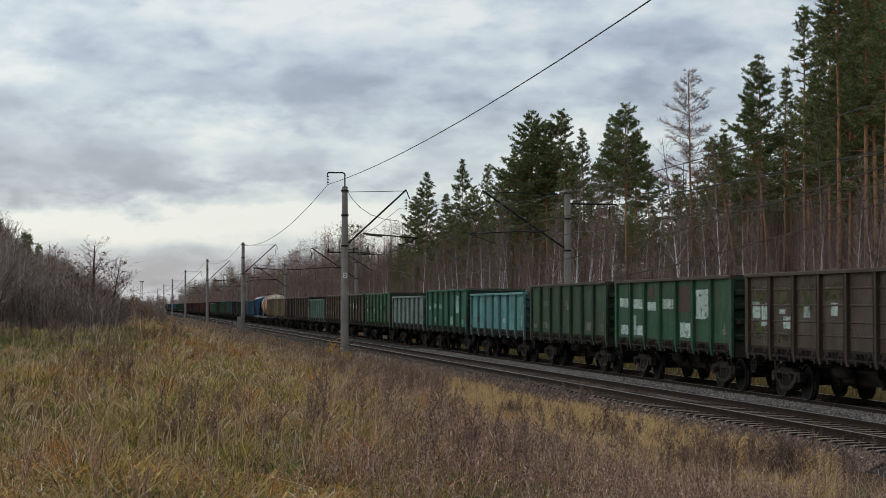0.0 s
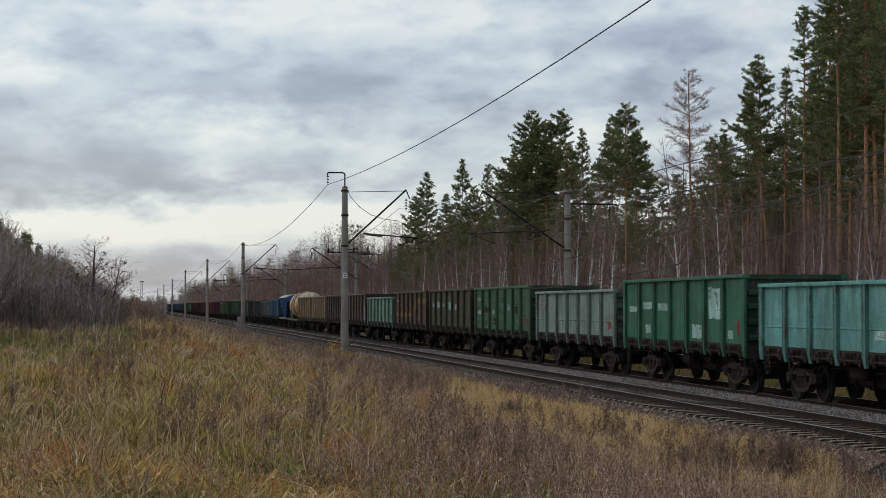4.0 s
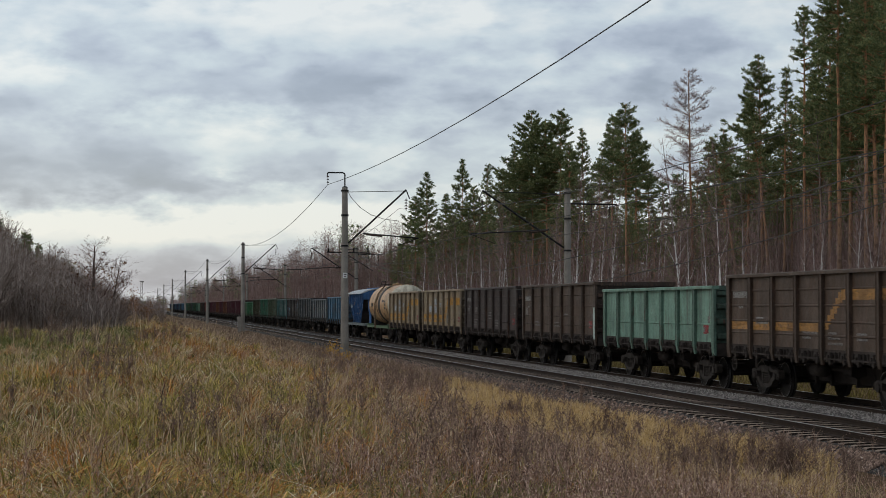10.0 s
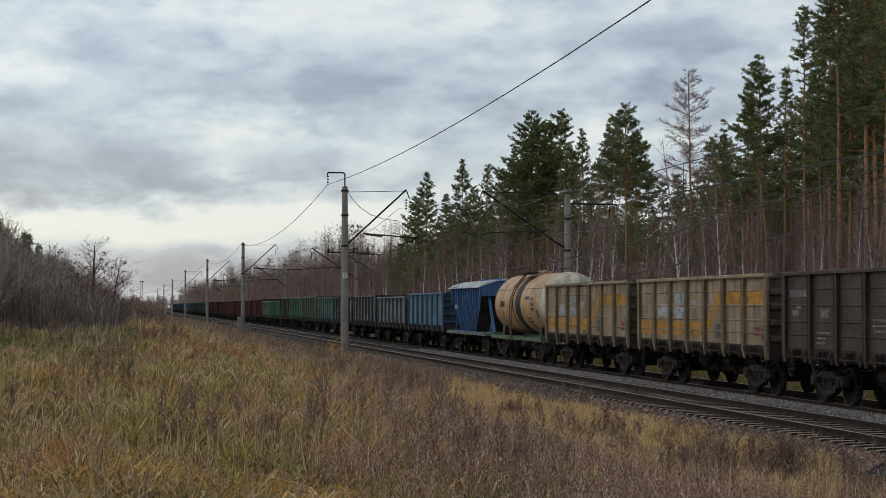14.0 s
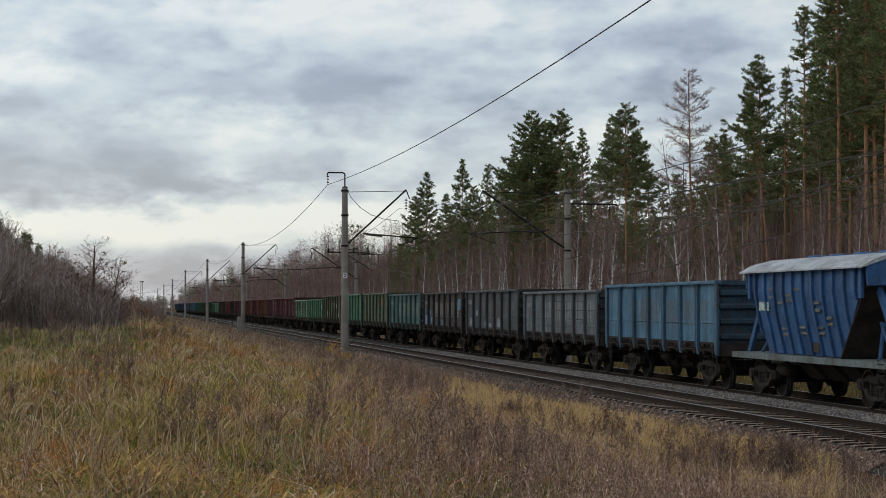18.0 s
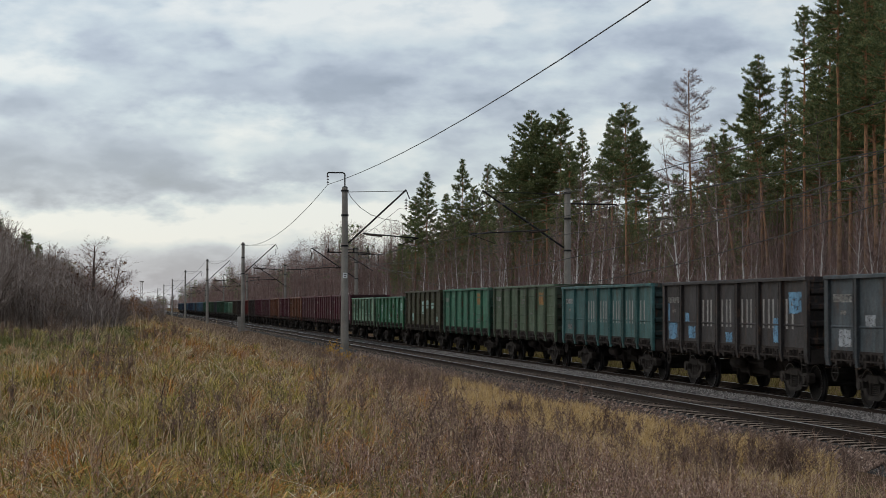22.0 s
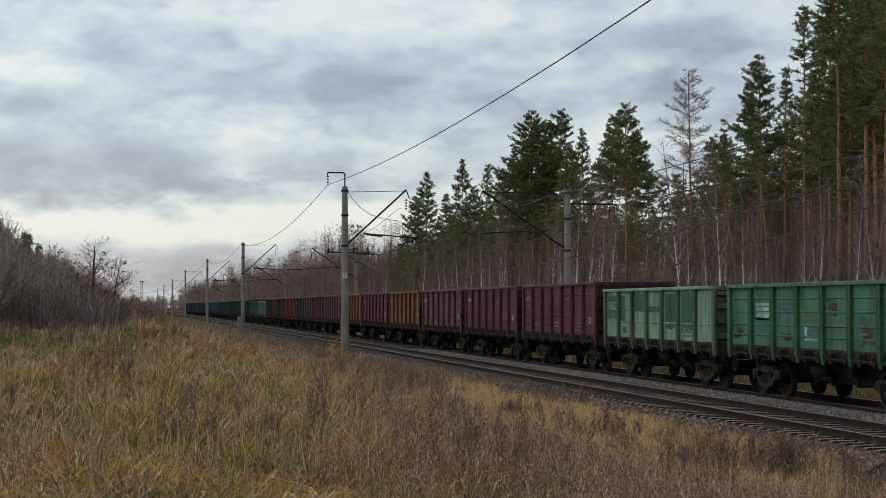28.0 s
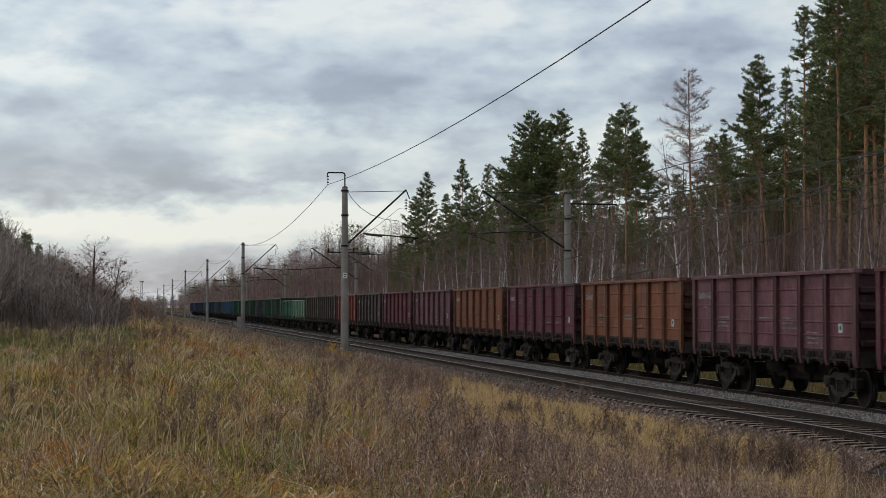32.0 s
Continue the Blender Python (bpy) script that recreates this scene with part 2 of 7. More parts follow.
M = {
    "ground": ground_material(),
    "ballast": ballast_material("oily_brown_ballast", (0.085, 0.064, 0.052), (0.14, 0.108, 0.088)),
    "fresh_ballast": ballast_material("fresh_grey_ballast", (0.175, 0.155, 0.14), (0.245, 0.222, 0.204)),
    "sleeper": mottled("weathered_concrete", (0.165, 0.128, 0.104), (0.32, 0.255, 0.212), 4, 30, spec=0.0),
    # sleeper flanks, coloured dark for the shade between the sleepers
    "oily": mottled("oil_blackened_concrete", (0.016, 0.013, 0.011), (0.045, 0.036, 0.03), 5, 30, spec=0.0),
    "rail": mottled("rusty_rail", (0.022, 0.016, 0.013), (0.042, 0.029, 0.022), 3, 40, 0.8, 0.0, spec=0.1),
    "railtop": mottled("worn_rail_head", (0.42, 0.42, 0.44), (0.55, 0.55, 0.56), 1, 20, 0.32, 0.9, bump=0.05),
    "concrete": mottled("pole_concrete", (0.165, 0.148, 0.128), (0.265, 0.243, 0.216), 1.5, 25),
    "steel": mottled("dark_galvanised_steel", (0.014, 0.0135, 0.0135), (0.028, 0.026, 0.024), 2, 30, 0.6, 0.3),
    "wire": mottled("oxidised_wire", (0.03, 0.03, 0.03), (0.05, 0.045, 0.04), 1, 30, 0.6, 0.4),
    "insulator": mottled("brown_porcelain", (0.03, 0.018, 0.014), (0.05, 0.03, 0.02), 4, 40, 0.25),
    "white": mottled("white_sign_paint", (0.55, 0.56, 0.55), (0.7, 0.7, 0.68), 4, 40, 0.6),
    "under": mottled("sooty_underframe", (0.023, 0.0195, 0.018), (0.054, 0.044, 0.039), 2.5, 30, 0.85, spec=0.08),
    "bogie": mottled("greasy_cast_steel", (0.018, 0.0155, 0.014), (0.052, 0.044, 0.039), 3.5, 30, 0.8, spec=0.1),
    "wheel": mottled("brown_wheel_steel", (0.009, 0.008, 0.0078), (0.022, 0.019, 0.017), 4, 40, 0.75, 0.0, spec=0.1),
    "tread": mottled("polished_tread", (0.12, 0.12, 0.125), (0.2, 0.2, 0.2), 2, 20, 0.3, 0.9, bump=0.05),
    "pine_bark": pine_bark_material(),
    "birch_bark": birch_material(),
    "needles": islands("pine_needles", [(0.0, (0.0745, 0.1095, 0.0512)), (0.5, (0.1503, 0.184, 0.082)), (1.0, (0.3156, 0.3107, 0.1376))], 0.7, trans=0.25),
    "twigs": islands("bare_twigs", [(0.0, (0.124, 0.0801, 0.0708)), (0.6, (0.218, 0.145, 0.128)), (1.0, (0.363, 0.262, 0.233))], 0.9),
    "larch": islands("bare_larch_twigs", [(0.0, (0.21, 0.14, 0.125)), (1.0, (0.35, 0.255, 0.23))], 0.9),
    "grass": islands("straw_grass", [(0.0, (0.1434, 0.0812, 0.0454)), (0.45, (0.3781, 0.2308, 0.1277)), (0.8, (0.6792, 0.451, 0.2713)), (1.0, (0.797, 0.7782, 0.5666))], 0.8, trans=0.2),
    "weeds": islands("dead_weeds", [(0.0, (0.1011, 0.0578, 0.0467)), (0.45, (0.2986, 0.1797, 0.138)), (0.85, (0.5298, 0.3595, 0.277)), (1.0, (0.7898, 0.6054, 0.4763))], 0.9),
    "yellow_leaf": islands("yellow_leaves", [(0.0, (0.45, 0.22, 0.03)), (1.0, (0.6, 0.36, 0.06))], 0.7, trans=0.25),
    "cloud": cloud_material(),
}
# ---- building blocks ----
class Geo:
    """Vertices and faces of one mesh, gathered piece by piece."""
    def __init__(self):
        self.v, self.f, self.mi = [], [], []

    def add(self, verts, faces, mat=0):
        o = len(self.v)
        self.v += [tuple(p) for p in verts]
        self.f += [tuple(i + o for i in f) for f in faces]
        self.mi += [mat] * len(faces)
        return self

    def box(self, x0, x1, y0, y1, z0, z1, mat=0):
        return self.add([(x, y, z) for x in (x0, x1) for y in (y0, y1) for z in (z0, z1)],
                        [(0, 1, 3, 2), (4, 6, 7, 5), (0, 4, 5, 1), (2, 3, 7, 6), (0, 2, 6, 4), (1, 5, 7, 3)], mat)

    def prism(self, outline, axis, a, b, mat=0):
        """A polygon (pairs) pushed along an axis from a to b. axis x: pairs are (y, z); y: (x, z); z: (x, y)."""
        n = len(outline)
        put = {"x": lambda p, s: (s, p[0], p[1]), "y": lambda p, s: (p[0], s, p[1]), "z": lambda p, s: (p[0], p[1], s)}[axis]
        verts = [put(p, a) for p in outline] + [put(p, b) for p in outline]
        faces = [tuple(range(n - 1, -1, -1)), tuple(range(n, 2 * n))]
        faces += [(i, (i + 1) % n, n + (i + 1) % n, n + i) for i in range(n)]
        return self.add(verts, faces, mat)

    def tube(self, p, q, r, r2=None, sides=8, mat=0, caps=True):
        p, q = Vector(p), Vector(q)
        r2 = r if r2 is None else r2
        d = (q - p).normalized()
        u = d.orthogonal().normalized()
        w = d.cross(u)
        ring = [(math.cos(2 * math.pi * i / sides), math.sin(2 * math.pi * i / sides)) for i in range(sides)]
        verts = [p + (u * c + w * s) * r for c, s in ring] + [q + (u * c + w * s) * r2 for c, s in ring]
        faces = [(i, (i + 1) % sides, sides + (i + 1) % sides, sides + i) for i in range(sides)]
        if caps:
            faces += [tuple(range(sides - 1, -1, -1)), tuple(range(sides, 2 * sides))]
        return self.add(verts, faces, mat)

    def chain(self, points, radii, sides=5, mat=0):
        for i in range(len(points) - 1):
            self.tube(points[i], points[i + 1], radii[i], radii[i + 1], sides, mat, caps=i in (0, len(points) - 2))
        return self

    def lathe(self, profile, axis="y", sides=24, mat=0):
        """A profile of (radius, place along the axis) turned round it."""
        n = len(profile)
        verts = []
        for i in range(sides):
            c, s = math.cos(2 * math.pi * i / sides), math.sin(2 * math.pi * i / sides)
            for r, h in profile:
                verts.append({"y": (r * c, h, r * s), "x": (h, r * c, r * s), "z": (r * c, r * s, h)}[axis])
        faces = [(i * n + j, i * n + j + 1, ((i + 1) % sides) * n + j + 1, ((i + 1) % sides) * n + j) for i in range(sides) for j in range(n - 1)]
        return self.add(verts, faces, mat)

    def mesh(self, name, *mats, smooth=False):
        me = bpy.data.meshes.new(name)
        me.from_pydata(self.v, [], self.f)
        for m in mats:
            me.materials.append(m)
        me.polygons.foreach_set("material_index", self.mi)
        bm = bmesh.new()
        bm.from_mesh(me)
        bmesh.ops.recalc_face_normals(bm, faces=bm.faces)
        bm.to_mesh(me)
        bm.free()
        if smooth:
            me.polygons.foreach_set("use_smooth", [True] * len(me.polygons))
        me.update()
        return me


def tris_mesh(name, verts, tris, mat):
    """A mesh from arrays of triangles, for foliage and grass."""
    me = bpy.data.meshes.new(name)
    me.vertices.add(len(verts))
    me.vertices.foreach_set("co", np.ascontiguousarray(verts, dtype=np.float32).ravel())
    me.loops.add(len(tris) * 3)
    me.loops.foreach_set("vertex_index", np.ascontiguousarray(tris, dtype=np.int32).ravel())
    me.polygons.add(len(tris))
    me.polygons.foreach_set("loop_start", np.arange(0, len(tris) * 3, 3, dtype=np.int32))
    me.materials.append(mat)
    me.update(calc_edges=True)
    return me


def part(name, me, parent, m=None, label="", mat=None):
    """Links a mesh as one object under a thing or a part; mat paints this object alone."""
    ob = new(name, me)
    ob.parent = parent
    if m is not None:
        ob.matrix_basis = m
    if mat is not None:
        ob.material_slots[0].link = "OBJECT"
        ob.material_slots[0].material = mat
    if label:
        tagged(ob, label)
    return ob


def thing(name, label, category, group="", kind="", m=None, me=None):
    ob = new(name, me)
    if m is not None:
        ob.matrix_basis = m
    return tagged(ob, label, category, group, kind)


def soft(a, b, x):
    t = np.clip((np.asarray(x, dtype=float) - a) / (b - a), 0, 1)
    return t * t * (3 - 2 * t)


def ripple(x, y, s):
    """Gentle uneven ground, about -1 to 1."""
    return (np.sin(x / s + 1.3 * np.sin(y / s * 0.7)) * np.cos(y / s * 0.83 + 0.9 * np.sin(x / s * 0.61)) + 0.5 * np.sin(x / s * 2.3 + y / s * 1.7)) / 1.5


def ground_z(x, y):
    """The height of the ground: a bank on the camera's side, the track bed, and the forest floor beyond."""
    x, y = np.asarray(x, dtype=float), np.asarray(y, dtype=float)
    bank = -0.34 + 1.36 * soft(11.5, 0.5, x) + 0.38 * soft(20, 110, y) * soft(9, 1, x) + 1.2 * soft(-4, -22, x)
    bank = bank + 0.09 * ripple(x, y, 2.7) * soft(12.0, 9.0, x) + 0.12 * ripple(x + 40, y, 7.0) * soft(11, 7, x) + 0.055 * ripple(x, y + 5, 0.62) * soft(11.5, 8, x) * soft(75, 40, y)
    bank = bank + 0.17 * ripple(x * 1.2 + 9, y * 0.45, 2.1) * soft(42, 56, y) * soft(130, 90, y) * soft(5, 1, x)
    bed = -0.62
    right = -1.0 + 0.3 * soft(24, 34, x) + 0.15 * ripple(x, y, 5.0) * soft(23, 27, x)
    z = np.where(x < 12.9, bank, bed)
    z = z + (bed - z) * soft(12.65, 12.9, x) * (x < 12.9)
    z = np.where(x > 21.0, bed + (right - bed) * soft(21.0, 22.5, x), z)
    return z


# ---- sky, ground and track bed ----
XN, XF = 14.8, 18.7      # centre lines of the near and the far track
ZN, ZF = 0.09, 0.05      # their rail heads


def build_backdrop():
    g = Geo()
    rings, n, R = 18, 48, 3600
    prof = [(R * math.cos(a), R * math.sin(a)) for a in [-0.12 + i * (math.pi / 2 + 0.119) / rings for i in range(rings + 1)]]
    g.lathe(prof, "z", n)
    ob = thing("sky_backdrop", "grey overcast sky with long banks of cloud", "sky", kind="structure", me=g.mesh("sky_backdrop", M["cloud"], smooth=True))
    M["cloud"].cycles.emission_sampling = "NONE"
    return ob


def build_ground():
    xs = np.concatenate([[-3300, -2000, -1000, -500, -250, -140, -90], np.arange(-60, -10, 2.5), np.arange(-10, 13, 0.36), np.arange(13, 27, 0.6), np.arange(27, 70, 3), [80, 110, 160, 250, 500, 1000, 2000, 3300]])
    ys = np.concatenate([[-3300, -1000, -300, -100, -40, -10], np.arange(0, 62, 0.4), np.arange(62, 90, 0.9), np.arange(90, 220, 3), np.arange(220, 520, 15), [560, 650, 800, 1000, 1300, 1700, 2300, 3300]])
    X, Y = np.meshgrid(xs, ys)
    Z = ground_z(X, Y)
    v = np.stack([X, Y, Z], -1).reshape(-1, 3)
    nx, ny = len(xs), len(ys)
    i = (np.arange(ny - 1)[:, None] * nx + np.arange(nx - 1)[None]).ravel()
    tris = np.concatenate([np.stack([i, i + 1, i + nx + 1], 1), np.stack([i, i + nx + 1, i + nx], 1)])
    me = tris_mesh("ground", v, tris, M["ground"])
    me.polygons.foreach_set("use_smooth", [True] * len(me.polygons))
    thing("ground", "autumn bank of bare soil and matted dead grass", "ground", kind="structure", me=me)


def build_ballast():
    prof = [(12.3, -0.58), (12.7, -0.38), (13.15, -0.19), (13.36, -0.105), (13.5, -0.1), (13.95, -0.115), (14.15, -0.12), (14.75, -0.125), (15.3, -0.12), (15.6, -0.115), (16.1, -0.11), (16.45, -0.02), (17.4, -0.02), (17.7, -0.115), (18.7, -0.12), (20.3, -0.12), (20.7, -0.25), (21.7, -0.85)]
    ys = np.concatenate([np.arange(-60, 160, 0.8), np.arange(160, 1500, 20)])
    rng = np.random.RandomState(4)
    v, n = [], len(prof)
    for y in ys:
        for x, z in prof:
            v.append((x + rng.uniform(-0.06, 0.06), y, z + rng.uniform(-0.007, 0.007)))
    f = []
    for j in range(len(ys) - 1):
        for k in range(n - 1):
            a = j * n + k
            f += [(a, a + 1, a + n + 1), (a, a + n + 1, a + n)]
    me = tris_mesh("ballast", np.array(v), np.array(f), M["ballast"])
    g = Geo()
    for j in range(len(ys) - 1):        # the strip of fresh stone between the tracks
        a = [(16.1 + rng.uniform(-0.05, 0.05), -0.10), (16.45, 0.0 + rng.uniform(-0.02, 0.02)), (17.4, 0.0 + rng.uniform(-0.02, 0.02)), (17.72 + rng.uniform(-0.05, 0.05), -0.13)] if j % 2 == 0 else a
        g.add([(x, y, z) for y in (ys[j], ys[j + 1]) for x, z in a], [(0, 1, 5, 4), (1, 2, 6, 5), (2, 3, 7, 6)])
    thing("gravel_strip", "strip of fresh grey crushed stone between the tracks", "ballast", kind="structure", me=g.mesh("gravel_strip", M["fresh_ballast"]))
    thing("ballast", "grey crushed stone ballast under the two tracks", "ballast", kind="structure", me=me)
    # loose stones on the near part of the bed
    grey = islands("loose_grey_stone", [(0.0, (0.0602, 0.0531, 0.0486)), (0.5, (0.1591, 0.1428, 0.1337)), (1.0, (0.3268, 0.2988, 0.2794))], 0.95)
    stone = islands("loose_ballast_stone", [(0.0, (0.0621, 0.0407, 0.0317)), (0.6, (0.1801, 0.1188, 0.0917)), (0.95, (0.2981, 0.2092, 0.1638)), (1.0, (0.472, 0.3845, 0.3276))], 0.95)
    loose_stones(rng, prof, 24000, 16.15, 17.68, "loose_gravel", "loose light grey stones between the tracks", grey)
    loose_stones(rng, prof, 24000, 11.6, 13.3, "loose_ballast", "loose brown stones and litter on the shoulder of the track bed", stone)


def loose_stones(rng, prof, count, x0, x1, name, label, stone):
    """Small three-sided stones scattered over a strip of the bed."""
    x = rng.uniform(x0, x1, count)
    y = 30 + (rng.uniform(0, 1, len(x)) ** 1.6) * 76
    base = np.interp(x, [p[0] for p in prof], [p[1] for p in prof]) + 0.02
    base = np.where(x < 12.4, ground_z(x, y), base)
    s = rng.uniform(0.016, 0.05, len(x))
    corner = np.array([(1, 0, -0.2), (-0.5, 0.87, -0.2), (-0.5, -0.87, -0.2), (0, 0, 0.8)])
    turn = rng.uniform(0, 6.28, len(x))
    px = corner[None, :, 0] * np.cos(turn)[:, None] - corner[None, :, 1] * np.sin(turn)[:, None]
    py = corner[None, :, 0] * np.sin(turn)[:, None] + corner[None, :, 1] * np.cos(turn)[:, None]
    pz = np.repeat(corner[None, :, 2], len(x), 0) * rng.uniform(0.6, 1.2, (len(x), 4))
    V = np.stack([x[:, None] + px * s[:, None], y[:, None] + py * s[:, None], base[:, None] + pz * s[:, None] + 0.01], -1).reshape(-1, 3)
    o = np.arange(len(x))[:, None] * 4
    T = (o[:, :, None] + np.array([(0, 1, 3), (1, 2, 3), (2, 0, 3)])[None]).reshape(-1, 3)
    thing(name, label, "stones", kind="stuff", me=tris_mesh(name, V, T, stone))


def rail_mesh(y0, y1):
    half = [(0.066, -0.15), (0.066, -0.138), (0.012, -0.12), (0.012, -0.045), (0.036, -0.035), (0.036, -0.004), (0.028, 0.0)]
    g = Geo().prism([(-x, z) for x, z in half] + [(x, z) for x, z in reversed(half)], "y", y0, y1)
    g.box(-0.03, 0.03, y0, y1, -0.002, 0.0025, 1)
    return g.mesh("rail", M["rail"], M["railtop"])


def build_tracks():
    rail = rail_mesh(-60, 1500)
    side = [(-1.36, -0.3), (-1.36, -0.17), (-1.3, -0.155), (-0.95, -0.15), (-0.6, -0.155), (-0.3, -0.158), (0.3, -0.158), (0.6, -0.155), (0.95, -0.15), (1.3, -0.155), (1.36, -0.17), (1.36, -0.3)]
    g = Geo().prism(side, "y", -0.1, 0.1)
    g.mi[0] = g.mi[1] = 1               # the long flanks, with the shade between sleepers put into their colour
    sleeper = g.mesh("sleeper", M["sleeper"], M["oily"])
    clip = Geo().box(-0.1, -0.055, -0.06, 0.06, -0.185, -0.135).box(0.055, 0.1, -0.06, 0.06, -0.185, -0.135).mesh("clip", M["rail"])
    for cx, lift, label, near in ((XN, ZN, "near railway track with brown rusty rails on concrete sleepers", 250), (XF, ZF, "railway track under the goods train, on concrete sleepers", 150)):
        track = thing("railway_track", label, "railway track", "double track", "structure", pose(cx, 0, lift))
        for s in (-1, 1):
            part("rail", rail, track, pose(s * 0.795, 0, 0), "brown rusty rail with a worn bright head")
        g = Geo()
        for i in range(near + 900):
            y = 26 + i * 0.57
            if i < near:
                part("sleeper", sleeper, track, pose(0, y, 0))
            elif i < near + 520:
                g.prism(side, "y", y - 0.1, y + 0.1)
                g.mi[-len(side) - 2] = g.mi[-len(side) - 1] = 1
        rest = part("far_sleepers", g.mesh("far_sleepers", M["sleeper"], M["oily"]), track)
        tagged(rest, kind="stuff")


sky_backdrop = build_backdrop()
build_ground()
build_ballast()
build_tracks()
# ---- the goods train ----
BODY, PITCH = 12.73, 13.92
HALF = BODY / 2
BAYS = [-HALF + 0.12] + [-4.42 + i * 1.768 for i in range(6)] + [HALF - 0.12]
FACE = -1.47            # outer face of the side sheets; the posts stand 8 cm proud of it


def sheet_mesh(w, z0, z1, ribs):
    """One side sheet between two posts, with pressed ribs."""
    g = Geo().box(FACE, FACE + 0.05, -w / 2, w / 2, z0, z1)
    for r in ribs:
        z = z0 + (z1 - z0) * r
        g.prism([(FACE - 0.022, z - 0.012), (FACE - 0.022, z + 0.012), (FACE, z + 0.03), (FACE, z - 0.03)], "y", -w / 2, w / 2)
    return g.mesh("side_panel", M["under"])


def post_mesh(z1, corner=False):
    w = 0.12 if corner else 0.075
    g = Geo().prism([(FACE, 1.03), (FACE - 0.05, 1.03), (FACE - 0.085, 1.25), (FACE - 0.085, z1), (FACE, z1)], "y", -w, w)
    if not corner:
        g.box(FACE - 0.1, FACE, -w - 0.03, -w, 1.25, z1 - 0.02).box(FACE - 0.1, FACE, w, w + 0.03, 1.25, z1 - 0.02)
    return g.mesh("post", M["under"])


def bracket_mesh():
    """The latch gear of a floor hatch below one bay."""
    g = Geo()
    g.box(FACE - 0.02, FACE + 0.1, -0.78, 0.78, 1.36, 1.42)
    for s in (-1, 1):
        y = s * 0.45
        g.prism([(y - 0.1, 1.36), (y - 0.16, 1.12), (y - 0.08, 1.08), (y + 0.02, 1.2), (y + 0.1, 1.14), (y + 0.16, 1.2), (y + 0.08, 1.36)], "x", FACE - 0.06, FACE + 0.02)
        g.tube((FACE - 0.1, y - 0.04, 1.27), (FACE + 0.05, y - 0.04, 1.27), 0.04, sides=6)
    for y in (-0.72, -0.2, 0.05, 0.7):
        g.box(FACE - 0.05, FACE + 0.06, y - 0.02, y + 0.02, 1.16, 1.38)
    g.box(FACE - 0.075, FACE - 0.04, -0.7, 0.7, 1.2, 1.235)
    g.prism([(-0.7, 1.34), (0.7, 1.34), (0.62, 1.14), (-0.62, 1.14)], "x", FACE + 0.16, FACE + 0.2)
    g.v = [(x, y, 1.42 - (1.42 - z) * 1.15) for x, y, z in g.v]
    return g.mesh("hatch_latch", M["under"])


